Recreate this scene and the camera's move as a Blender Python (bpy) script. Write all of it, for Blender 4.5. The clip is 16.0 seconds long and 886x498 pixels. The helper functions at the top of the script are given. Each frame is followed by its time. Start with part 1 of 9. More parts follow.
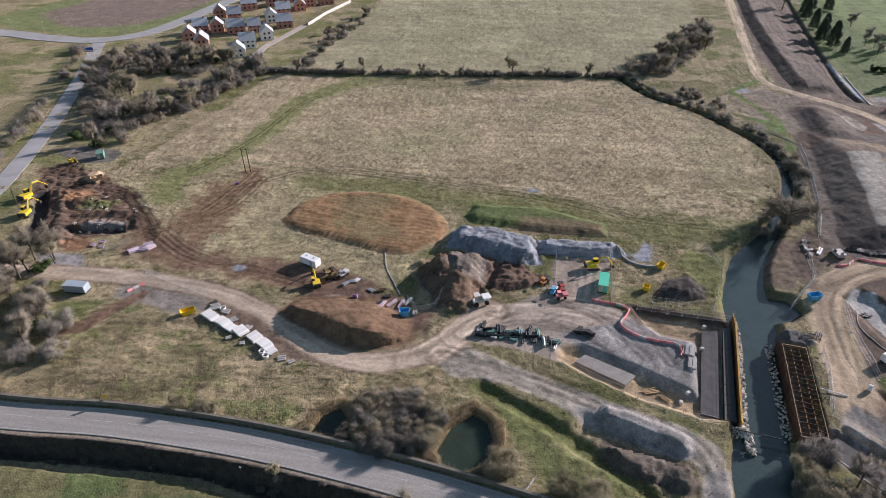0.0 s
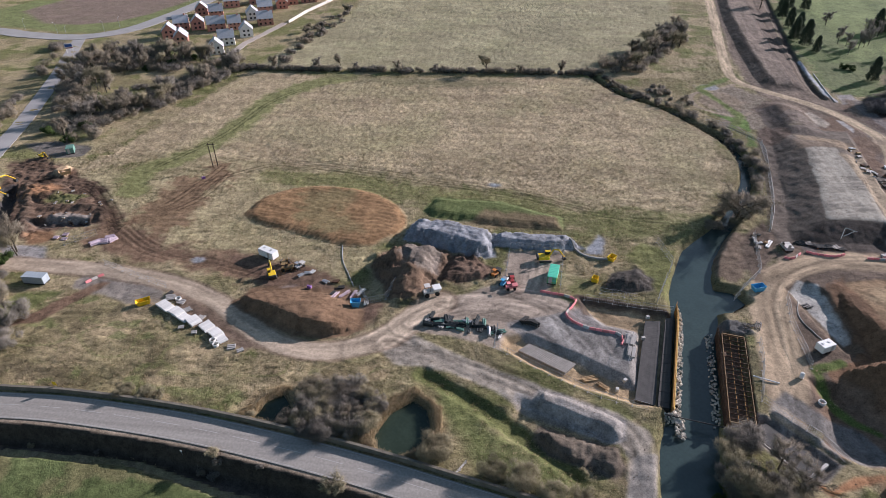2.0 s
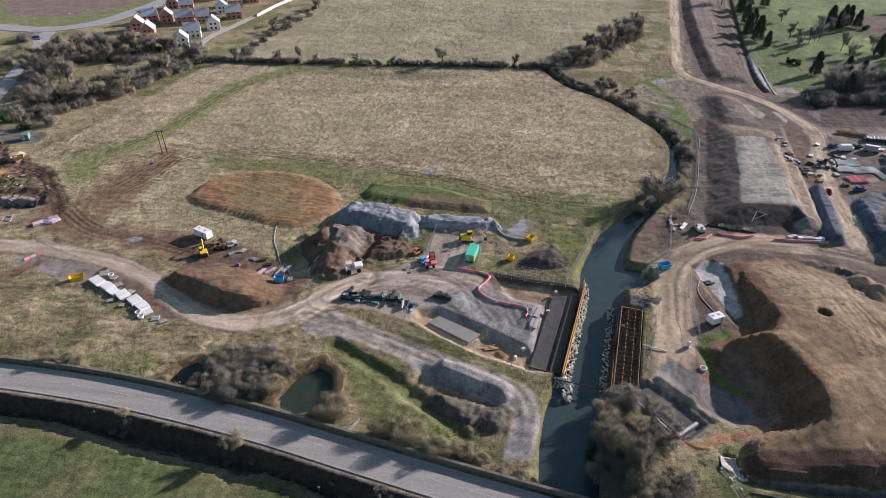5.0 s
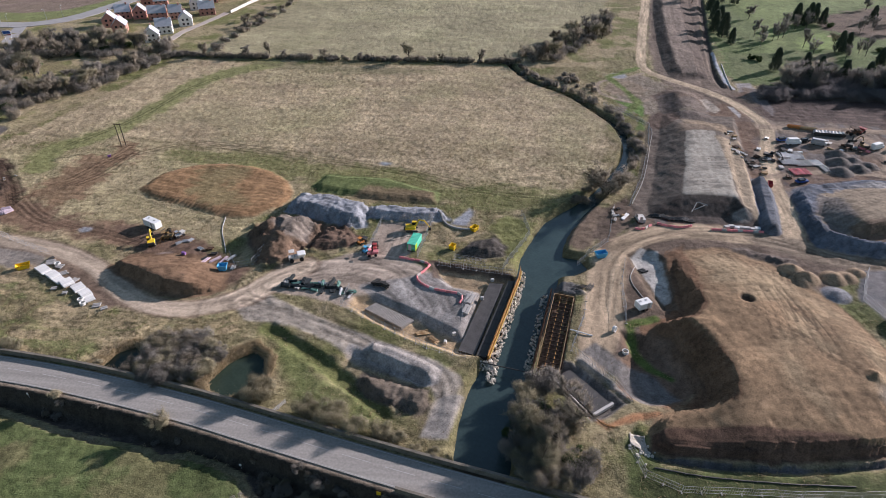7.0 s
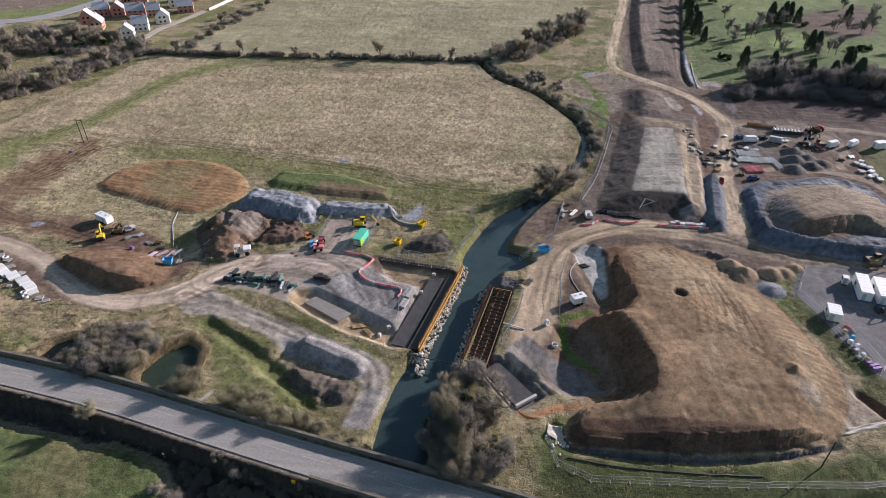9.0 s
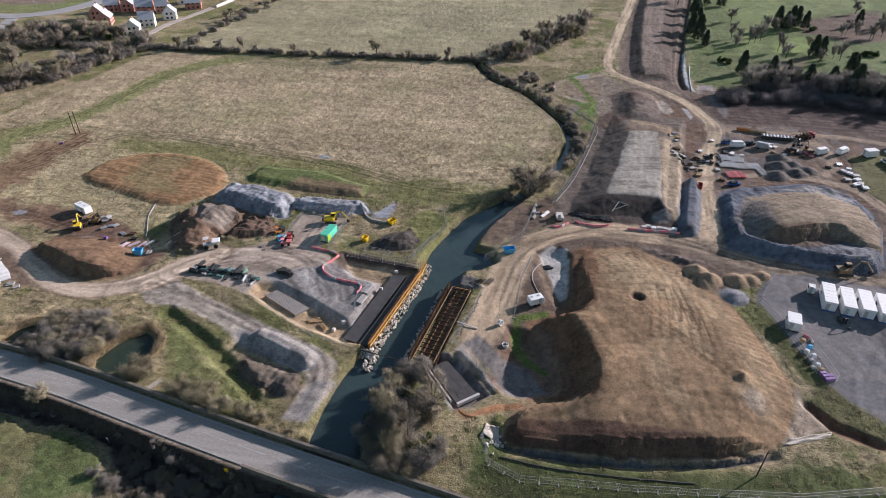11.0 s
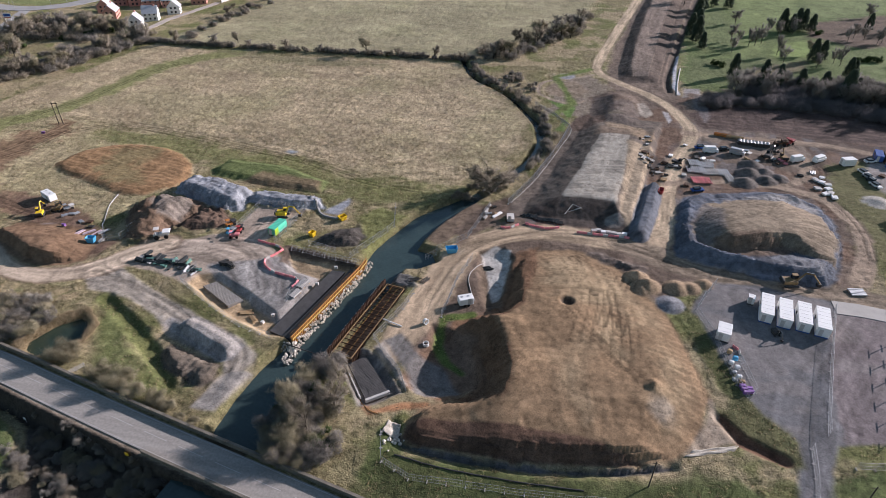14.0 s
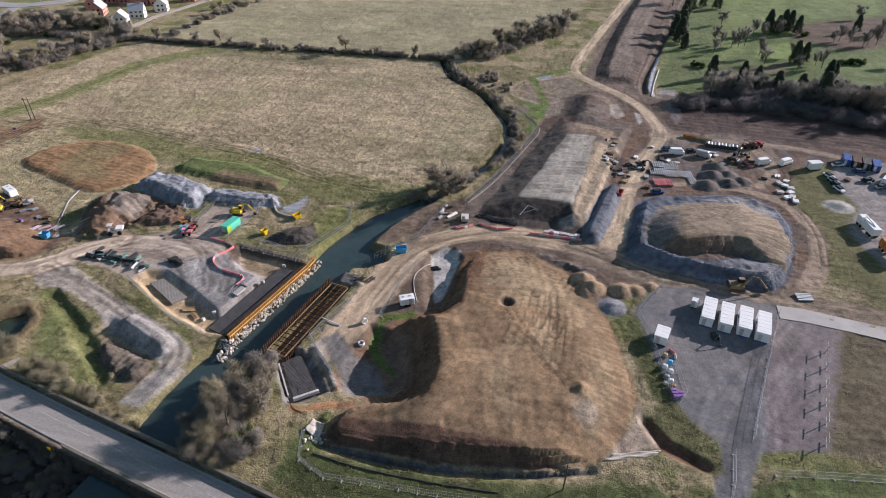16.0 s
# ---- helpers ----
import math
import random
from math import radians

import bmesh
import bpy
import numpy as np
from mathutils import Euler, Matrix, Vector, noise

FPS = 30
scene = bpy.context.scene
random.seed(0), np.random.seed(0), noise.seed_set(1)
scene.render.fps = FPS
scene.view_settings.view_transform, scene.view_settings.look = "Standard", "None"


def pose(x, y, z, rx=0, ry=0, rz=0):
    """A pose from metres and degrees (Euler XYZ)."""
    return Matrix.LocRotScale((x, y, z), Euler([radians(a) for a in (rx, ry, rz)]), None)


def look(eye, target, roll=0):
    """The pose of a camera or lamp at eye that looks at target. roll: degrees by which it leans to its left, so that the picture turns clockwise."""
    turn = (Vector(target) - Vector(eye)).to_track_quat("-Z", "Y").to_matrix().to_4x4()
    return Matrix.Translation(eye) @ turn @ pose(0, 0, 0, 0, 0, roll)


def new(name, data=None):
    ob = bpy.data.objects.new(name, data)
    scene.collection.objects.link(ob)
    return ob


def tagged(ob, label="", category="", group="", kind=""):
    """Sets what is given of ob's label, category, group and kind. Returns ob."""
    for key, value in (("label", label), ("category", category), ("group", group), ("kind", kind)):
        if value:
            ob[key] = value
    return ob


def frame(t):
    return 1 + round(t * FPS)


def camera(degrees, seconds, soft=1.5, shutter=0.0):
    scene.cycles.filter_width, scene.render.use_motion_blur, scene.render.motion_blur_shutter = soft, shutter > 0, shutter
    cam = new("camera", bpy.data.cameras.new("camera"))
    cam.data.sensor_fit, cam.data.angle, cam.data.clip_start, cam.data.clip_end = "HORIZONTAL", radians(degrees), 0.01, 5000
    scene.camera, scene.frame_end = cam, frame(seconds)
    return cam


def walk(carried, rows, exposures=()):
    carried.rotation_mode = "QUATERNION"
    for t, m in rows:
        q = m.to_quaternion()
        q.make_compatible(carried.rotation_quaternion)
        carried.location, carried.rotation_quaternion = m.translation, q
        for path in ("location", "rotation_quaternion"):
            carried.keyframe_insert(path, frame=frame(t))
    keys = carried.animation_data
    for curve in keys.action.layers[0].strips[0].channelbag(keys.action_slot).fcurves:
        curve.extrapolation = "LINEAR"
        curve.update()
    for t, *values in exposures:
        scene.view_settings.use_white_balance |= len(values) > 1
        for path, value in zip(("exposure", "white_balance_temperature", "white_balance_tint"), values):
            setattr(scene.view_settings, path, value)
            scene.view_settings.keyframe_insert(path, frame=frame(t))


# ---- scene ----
cam = camera(73.0, 16.0, soft=0.5)
PATH = [
    (0, (-64.557, -91.708, 98.198), (-64.797, -90.071, 97.074), -0.8),
    (0.5, (-61.657, -92.108, 98.439), (-61.895, -90.472, 97.313), -0.8),
    (1, (-58.67, -92.433, 98.3), (-58.906, -90.797, 97.175), -0.7),
    (1.5, (-55.379, -92.906, 98.356), (-55.615, -91.269, 97.23), -0.7),
    (2, (-52.054, -93.573, 98.224), (-52.287, -91.936, 97.097), -0.6),
    (2.5, (-48.497, -94.348, 98.152), (-48.729, -92.712, 97.025), -0.5),
    (3, (-45.115, -95.308, 98.144), (-45.344, -93.673, 97.016), -0.5),
    (3.5, (-41.516, -96.356, 98.051), (-41.744, -94.721, 96.922), -0.4),
    (4, (-38.002, -97.708, 98.157), (-38.226, -96.073, 97.027), -0.3),
    (6.5, (-18.981, -102.383, 97.865), (-19.189, -100.748, 96.733), -0.0),
    (7, (-15.082, -102.765, 97.871), (-15.284, -101.13, 96.737), 0.1),
    (7.5, (-11.012, -103.066, 97.803), (-11.212, -101.43, 96.67), 0.1),
    (8, (-6.928, -103.086, 97.799), (-7.125, -101.451, 96.664), 0.1),
    (8.5, (-3.036, -103.037, 97.892), (-3.234, -101.403, 96.756), 0.2),
    (9, (1.067, -102.947, 98.038), (0.863, -101.314, 96.901), 0.2),
    (11.5, (20.953, -100.932, 98.202), (20.658, -99.314, 97.064), 0.3),
    (12, (25.115, -100.227, 98.503), (24.799, -98.615, 97.362), 0.2),
    (12.5, (29.104, -99.548, 98.507), (28.773, -97.939, 97.366), 0.2),
    (13, (33.142, -98.777, 98.461), (32.797, -97.171, 97.32), 0.2),
    (13.5, (37.137, -97.948, 98.598), (36.779, -96.345, 97.456), 0.2),
    (14, (40.991, -97.106, 98.682), (40.626, -95.506, 97.539), 0.3),
    (14.5, (45.115, -96.164, 98.829), (44.74, -94.567, 97.685), 0.3),
    (15, (49.117, -95.083, 98.672), (48.733, -93.488, 97.528), 0.3),
    (15.5, (53.296, -93.993, 98.864), (52.908, -92.4, 97.719), 0.4),
    (16, (57.341, -92.974, 98.92), (56.949, -91.382, 97.774), 0.4),
]
walk(cam, [(t, look(eye, target, roll)) for t, eye, target, roll in PATH])

# ---- world, sun ----
SUN_AZ, SUN_EL = radians(38.0), radians(19.5)      # azimuth counted from +x towards +y
sun_way = Vector((math.cos(SUN_AZ) * math.cos(SUN_EL), math.sin(SUN_AZ) * math.cos(SUN_EL), math.sin(SUN_EL)))
world = bpy.data.worlds.new("sky")
scene.world = world
world.use_nodes = True
wn = world.node_tree
sky = wn.nodes.new("ShaderNodeTexSky")
sky.sky_type = "NISHITA"
sky.sun_disc = False
sky.sun_elevation = SUN_EL
sky.sun_rotation = radians(90) - SUN_AZ
sky.air_density, sky.dust_density, sky.ozone_density = 1.2, 1.0, 2.6
wn.links.new(sky.outputs[0], wn.nodes["Background"].inputs[0])
wn.nodes["Background"].inputs[1].default_value = 0.074
sun = new("sun", bpy.data.lights.new("sun", "SUN"))
sun.data.energy, sun.data.angle, sun.data.color = 5.0, radians(0.6), (1.0, 0.902, 0.965)
sun.matrix_world = look(sun_way * 500, (0, 0, 0))
scene.view_settings.exposure = 0.62


# ---- materials ----
def mat(name, rgb, rough=0.8, metal=0.0, scale=1.5, amt=0.25, fine=14.0, bump=0.2, spread=0.0, spec=0.3, stretch=None):
    """Plain surface with blotches at two scales, a fine relief and, by spread, a difference from piece to piece."""
    m = bpy.data.materials.new(name)
    m.use_nodes = True
    t = m.node_tree
    b = t.nodes["Principled BSDF"]
    b.inputs["Roughness"].default_value, b.inputs["Metallic"].default_value = rough, metal
    b.inputs["Specular IOR Level"].default_value = spec
    co = t.nodes.new("ShaderNodeTexCoord")
    big, small = t.nodes.new("ShaderNodeTexNoise"), t.nodes.new("ShaderNodeTexNoise")
    big.inputs["Scale"].default_value, big.inputs["Detail"].default_value = scale, 4
    small.inputs["Scale"].default_value, small.inputs["Detail"].default_value = fine, 3
    add = t.nodes.new("ShaderNodeMath")
    add.operation = "ADD"
    t.links.new(co.outputs["Object"], big.inputs["Vector"]), t.links.new(co.outputs["Object"], small.inputs["Vector"])
    if stretch:
        way = t.nodes.new("ShaderNodeMapping")
        way.inputs["Scale"].default_value = stretch
        t.links.new(co.outputs["Object"], way.inputs["Vector"]), t.links.new(way.outputs[0], big.inputs["Vector"])
    t.links.new(big.outputs["Fac"], add.inputs[0]), t.links.new(small.outputs["Fac"], add.inputs[1])
    rng = t.nodes.new("ShaderNodeMapRange")
    rng.inputs["From Min"].default_value, rng.inputs["From Max"].default_value = 0.65, 1.35
    rng.inputs["To Min"].default_value, rng.inputs["To Max"].default_value = 1 - amt, 1 + amt
    t.links.new(add.outputs[0], rng.inputs["Value"])
    val = rng.outputs[0]
    if spread:
        info = t.nodes.new("ShaderNodeObjectInfo")
        r2 = t.nodes.new("ShaderNodeMapRange")
        r2.inputs["To Min"].default_value, r2.inputs["To Max"].default_value = 1 - spread, 1 + spread
        t.links.new(info.outputs["Random"], r2.inputs["Value"])
        mul = t.nodes.new("ShaderNodeMath")
        mul.operation = "MULTIPLY"
        t.links.new(val, mul.inputs[0]), t.links.new(r2.outputs[0], mul.inputs[1])
        val = mul.outputs[0]
    mix = t.nodes.new("ShaderNodeVectorMath")
    mix.operation = "SCALE"
    mix.inputs[0].default_value = rgb
    t.links.new(val, mix.inputs["Scale"])
    t.links.new(mix.outputs[0], b.inputs["Base Color"])
    if bump:
        bp = t.nodes.new("ShaderNodeBump")
        bp.inputs["Strength"].default_value, bp.inputs["Distance"].default_value = bump, 0.05
        t.links.new(small.outputs["Fac"], bp.inputs["Height"]), t.links.new(bp.outputs[0], b.inputs["Normal"])
    return m


def twig_mat(name, rgb, vary=0.35):
    """Bark and twigs: each sliver has a tone of its own, each plant too."""
    m = bpy.data.materials.new(name)
    m.use_nodes = True
    t = m.node_tree
    b = t.nodes["Principled BSDF"]
    b.inputs["Roughness"].default_value, b.inputs["Specular IOR Level"].default_value = 0.9, 0.1
    geo, info = t.nodes.new("ShaderNodeNewGeometry"), t.nodes.new("ShaderNodeObjectInfo")
    add = t.nodes.new("ShaderNodeMath")
    add.operation = "ADD"
    t.links.new(geo.outputs["Random Per Island"], add.inputs[0]), t.links.new(info.outputs["Random"], add.inputs[1])
    rng = t.nodes.new("ShaderNodeMapRange")
    rng.inputs["From Max"].default_value = 2.0
    rng.inputs["To Min"].default_value, rng.inputs["To Max"].default_value = 1 - vary, 1 + vary
    t.links.new(add.outputs[0], rng.inputs["Value"])
    mix = t.nodes.new("ShaderNodeVectorMath")
    mix.operation = "SCALE"
    mix.inputs[0].default_value = rgb
    t.links.new(rng.outputs[0], mix.inputs["Scale"]), t.links.new(mix.outputs[0], b.inputs["Base Color"])
    return m


def grass_mat(name, rgb, vary=0.4):
    """Thin dry blades: half of the light goes through."""
    m = twig_mat(name, rgb, vary)
    t = m.node_tree
    b = t.nodes["Principled BSDF"]
    colour = b.inputs["Base Color"].links[0].from_socket
    thin, mix = t.nodes.new("ShaderNodeBsdfTranslucent"), t.nodes.new("ShaderNodeMixShader")
    t.links.new(colour, thin.inputs["Color"])
    t.links.new(b.outputs[0], mix.inputs[1]), t.links.new(thin.outputs[0], mix.inputs[2])
    t.links.new(mix.outputs[0], t.nodes["Material Output"].inputs["Surface"])
    return m


def ground_mat():
    """Soil, gravel and grass: the tone comes with the sheet, grain and tufts by noise."""
    m = bpy.data.materials.new("ground")
    m.use_nodes = True
    t = m.node_tree
    b = t.nodes["Principled BSDF"]
    b.inputs["Roughness"].default_value, b.inputs["Specular IOR Level"].default_value = 0.95, 0.12
    b.inputs["Diffuse Roughness"].default_value = 0.25
    tone, tuft = t.nodes.new("ShaderNodeAttribute"), t.nodes.new("ShaderNodeAttribute")
    tone.attribute_name, tuft.attribute_name = "tone", "tuft"
    co = t.nodes.new("ShaderNodeTexCoord")
    n = []
    for s, d, stretch in ((0.16, 6, 1), (0.8, 5, 1), (3.2, 4, 1), (0.035, 3, 1), (0.8, 3, 2.2), (1.7, 3, 1.3)):
        x = t.nodes.new("ShaderNodeTexNoise")
        x.inputs["Scale"].default_value, x.inputs["Detail"].default_value = s, d
        x.inputs["Roughness"].default_value = 0.66
        way = t.nodes.new("ShaderNodeMapping")
        way.inputs["Scale"].default_value = (1, stretch, 1)
        way.inputs["Rotation"].default_value = (0, 0, radians(12))
        t.links.new(co.outputs["Object"], way.inputs["Vector"]), t.links.new(way.outputs[0], x.inputs["Vector"])
        n.append(x)

    def math_node(op, a, c):
        k = t.nodes.new("ShaderNodeMath")
        k.operation = op
        for i, v in enumerate((a, c)):
            if isinstance(v, (int, float)):
                k.inputs[i].default_value = v
            else:
                t.links.new(v, k.inputs[i])
        return k.outputs[0]

    def above(v, low, high):
        r = t.nodes.new("ShaderNodeMapRange")
        r.inputs["From Min"].default_value, r.inputs["From Max"].default_value = low, high
        t.links.new(v, r.inputs["Value"])
        return r.outputs[0]
    grown = math_node("MINIMUM", math_node("MAXIMUM", tuft.outputs["Fac"], 0.0), 1.0)
    # soil: blotches and grain; where grass grows, tussocks' small shadows painted between them, and pale tips
    wide = math_node("MULTIPLY", math_node("SUBTRACT", n[0].outputs["Fac"], 0.5), 1.1)
    mid = math_node("MULTIPLY", math_node("SUBTRACT", n[1].outputs["Fac"], 0.5), 1.7)
    fine = math_node("MULTIPLY", math_node("SUBTRACT", n[2].outputs["Fac"], 0.5), 1.4)
    rough = math_node("ADD", math_node("MULTIPLY", tuft.outputs["Fac"], 0.2), 0.85)
    val = math_node("ADD", math_node("MULTIPLY", math_node("ADD", math_node("ADD", wide, mid), fine), rough), 1.0)
    gap_shade = math_node("MULTIPLY", math_node("MULTIPLY", above(n[4].outputs["Fac"], 0.52, 0.62), grown), 0.27)
    tips = math_node("MULTIPLY", math_node("MULTIPLY", above(n[5].outputs["Fac"], 0.55, 0.66), grown), 0.26)
    val = math_node("MULTIPLY", val, math_node("ADD", math_node("SUBTRACT", 1.04, gap_shade), tips))
    specks = math_node("MULTIPLY", above(n[5].outputs["Fac"], 0.60, 0.68), math_node("MULTIPLY", math_node("SUBTRACT", 1.0, grown), 0.22))
    val = math_node("MAXIMUM", math_node("SUBTRACT", val, specks), 0.22)
    mix = t.nodes.new("ShaderNodeVectorMath")
    mix.operation = "SCALE"
    t.links.new(tone.outputs["Color"], mix.inputs[0]), t.links.new(val, mix.inputs["Scale"])
    # drifts of greener and dryer grass
    hue = t.nodes.new("ShaderNodeMix")
    hue.data_type, hue.blend_type = "RGBA", "MULTIPLY"
    hue.inputs["B"].default_value = (0.82, 0.98, 0.7, 1)
    drift = t.nodes.new("ShaderNodeMapRange")
    drift.inputs["From Min"].default_value, drift.inputs["From Max"].default_value = 0.46, 0.66
    t.links.new(n[3].outputs["Fac"], drift.inputs["Value"])
    t.links.new(math_node("MULTIPLY", drift.outputs[0], math_node("MULTIPLY", tuft.outputs["Fac"], 0.3)), hue.inputs["Factor"])
    t.links.new(mix.outputs[0], hue.inputs["A"])
    t.links.new(hue.outputs["Result"], b.inputs["Base Color"])
    bp = t.nodes.new("ShaderNodeBump")
    bp.inputs["Distance"].default_value = 0.35
    t.links.new(math_node("MAXIMUM", math_node("ADD", math_node("MULTIPLY", tuft.outputs["Fac"], 0.5), 0.25), 0.03), bp.inputs["Strength"])
    t.links.new(math_node("ADD", n[1].outputs["Fac"], n[2].outputs["Fac"]), bp.inputs["Height"])
    t.links.new(bp.outputs[0], b.inputs["Normal"])
    return m


GROUND = ground_mat()
ASPHALT = mat("asphalt", (0.295, 0.275, 0.248), 0.85, scale=1.0, amt=0.24, fine=2.0, bump=0.05, stretch=(0.03, 0.7, 1))
PALE_ASPHALT = mat("pale_asphalt", (0.33, 0.32, 0.31), 0.85, scale=0.12, amt=0.15, fine=3.0, bump=0.1)
PAINT_WHITE = mat("road_paint", (0.43, 0.42, 0.4), 0.7, scale=0.8, amt=0.3, bump=0)
STONE = mat("stone_wall", (0.17, 0.15, 0.12), 0.95, scale=0.6, amt=0.4, fine=5, bump=0.6)
WATER = mat("water", (0.036, 0.058, 0.056), 0.22, scale=0.3, amt=0.15, fine=1.6, bump=0.05, spec=0.5)
POND_WATER = mat("pond_water", (0.03, 0.045, 0.032), 0.15, scale=0.3, amt=0.15, fine=1.6, bump=0.03, spec=0.25)
TWIG = twig_mat("bare_twigs", (0.235, 0.203, 0.155))
TWIG_GREY = twig_mat("grey_twigs", (0.225, 0.206, 0.178))
TWIG_OLIVE = twig_mat("olive_twigs", (0.27, 0.24, 0.16))
BARK = mat("bark", (0.10, 0.085, 0.065), 0.95, scale=2, amt=0.4, bump=0.6)
NEEDLE = twig_mat("needles", (0.06, 0.078, 0.05))
LEAF = twig_mat("evergreen_leaves", (0.05, 0.075, 0.025))
REED = twig_mat("dead_reeds", (0.42, 0.33, 0.2))

# ---- helpers of the place ----
def _hash(ix, iy, seed):
    h = np.sin(ix * 127.1 + iy * 311.7 + seed * 74.7) * 43758.5453
    return h - np.floor(h)


def vnoise(x, y, size, seed=0):
    """Smooth value noise, 0 to 1."""
    u, v = x / size, y / size
    iu, iv = np.floor(u), np.floor(v)
    fu, fv = u - iu, v - iv
    fu, fv = fu * fu * (3 - 2 * fu), fv * fv * (3 - 2 * fv)
    a, b = _hash(iu, iv, seed), _hash(iu + 1, iv, seed)
    c, d = _hash(iu, iv + 1, seed), _hash(iu + 1, iv + 1, seed)
    return (a * (1 - fu) + b * fu) * (1 - fv) + (c * (1 - fu) + d * fu) * fv


def fbm(x, y, size, seed=0, octaves=4):
    out, k = np.zeros_like(x), 0.5
    for o in range(octaves):
        c, w, q = math.cos(0.7 + 1.3 * o), math.sin(0.7 + 1.3 * o), size / 2 ** o
        u, v = x * c - y * w, x * w + y * c
        out += k * vnoise(u + 0.42 * q * np.sin(1.9 * v / q + 1.7 * seed), v + 0.42 * q * np.sin(2.3 * u / q + 0.9 * seed), q, seed + o)
        k *= 0.5
    return out / (1 - 0.5 ** octaves)


def sd_poly(poly, X, Y, reach=14.0):
    """Signed distance to an outline, negative inside; far off it is just large."""
    P = np.array(poly, float)
    out = np.full(X.shape, reach)
    near = (X > P[:, 0].min() - reach) & (X < P[:, 0].max() + reach) & (Y > P[:, 1].min() - reach) & (Y < P[:, 1].max() + reach)
    x, y = X[near], Y[near]
    d, inside = np.full(x.shape, 1e9), np.zeros(x.shape, bool)
    for (ax, ay), (bx, by) in zip(P, np.roll(P, -1, 0)):
        ex, ey = bx - ax, by - ay
        k = np.clip(((x - ax) * ex + (y - ay) * ey) / (ex * ex + ey * ey + 1e-9), 0, 1)
        d = np.minimum(d, (x - ax - k * ex) ** 2 + (y - ay - k * ey) ** 2)
        if ay != by:
            inside ^= ((ay > y) != (by > y)) & (x < ex * (y - ay) / ey + ax)
    d = np.sqrt(d)
    out[near] = np.where(inside, -d, d)
    return out


def sd_line(line, X, Y, reach=14.0):
    """Distance to a line of (x, y) or (x, y, half width) less its half width."""
    P = np.array([(p[0], p[1], p[2] if len(p) > 2 else 0.0) for p in line], float)
    out = np.full(X.shape, reach)
    w = P[:, 2].max()
    near = (X > P[:, 0].min() - reach - w) & (X < P[:, 0].max() + reach + w) & (Y > P[:, 1].min() - reach - w) & (Y < P[:, 1].max() + reach + w)
    x, y = X[near], Y[near]
    d = np.full(x.shape, 1e9)
    for (ax, ay, aw), (bx, by, bw) in zip(P[:-1], P[1:]):
        ex, ey = bx - ax, by - ay
        k = np.clip(((x - ax) * ex + (y - ay) * ey) / (ex * ex + ey * ey + 1e-9), 0, 1)
        d = np.minimum(d, np.hypot(x - ax - k * ex, y - ay - k * ey) - (aw + k * (bw - aw)))
    out[near] = np.minimum(d, reach)
    return out


def curve_through(line, step=3.0):
    """A smooth line through points (Catmull-Rom), every step metres or so; carries all columns."""
    P = np.array(line, float)
    P = np.vstack([2 * P[0] - P[1], P, 2 * P[-1] - P[-2]])
    out = []
    for i in range(1, len(P) - 2):
        n = max(1, int(np.hypot(*(P[i + 1] - P[i])[:2]) / step))
        for k in range(n):
            s = k / n
            out.append(0.5 * (2 * P[i] + (P[i + 1] - P[i - 1]) * s + (2 * P[i - 1] - 5 * P[i] + 4 * P[i + 1] - P[i + 2]) * s ** 2
                              + (3 * P[i] - P[i - 1] - 3 * P[i + 1] + P[i + 2]) * s ** 3))
    out.append(P[-2])
    return [tuple(p) for p in out]


def ramp(v, a, b):
    k = np.clip((v - a) / (b - a), 0, 1)
    return k * k * (3 - 2 * k)


# ---- plan: lines and outlines, in metres ----
ROAD = curve_through([(-420, -18), (-300, -18), (-215, -20), (-169, -21), (-144, -20), (-118, -21), (-96, -23.5), (-77, -26.5), (-56, -30.8), (-34, -35.2), (-12, -39.3), (8, -43), (40, -49), (120, -62), (400, -100)])
ROAD_HALF = 3.4
RIVER = curve_through([(-60, -420, 5), (-50, -260, 5), (-38, -160, 4.5), (-27, -100, 4), (-22, -70, 4), (-19, -48, 4.5), (-16.5, -32, 4.8), (-15.6, -17, 4.8), (-11.9, -2, 4.2), (-8.1, 15, 4.2), (-5.6, 29, 4.8), (-4.4, 38, 4.9), (-2.1, 48, 3.9), (1, 57, 3.6), (8, 68, 2.2), (14, 77, 1.6), (21, 91, 1.2), (27, 105, 1.2), (30, 120, 1.2), (28, 137, 1.1), (21, 151, 0.6), (10, 170, 0.4), (-6, 186, 0.4), (-14, 200, 0.3), (-20, 216, 0.3)], 2.5)
INLET = [(-2, 41), (6, 40), (8, 36), (4, 32.5), (-2, 31)]
POND = [(-77, -18), (-75, -12), (-71, -8), (-68, -10), (-66.5, -15), (-68, -20), (-72, -22.3), (-75.5, -21)]
POND_SMALL = [(-103, -17), (-102, -12), (-99, -10), (-96, -14), (-97, -17.5)]
TRACK = curve_through([(-250, 22, 2.5), (-215, 26, 2.6), (-188, 27, 2.7), (-165, 27, 2.7), (-143, 24, 2.6), (-128, 18.5, 2.5), (-116, 10.5, 2.5), (-106, 5, 2.5), (-96, 3.5, 2.6), (-87, 6, 2.8), (-80, 11, 3.4), (-75, 19, 3.4), (-70, 25, 4)])
YARD = [(-77, 15), (-74, 13), (-62, 12), (-53, 9), (-50, 13), (-39, 11), (-25, 4), (-21, 21), (-34, 27), (-42, 33), (-37, 52), (-53, 51), (-55, 35), (-65, 29), (-73, 24)]
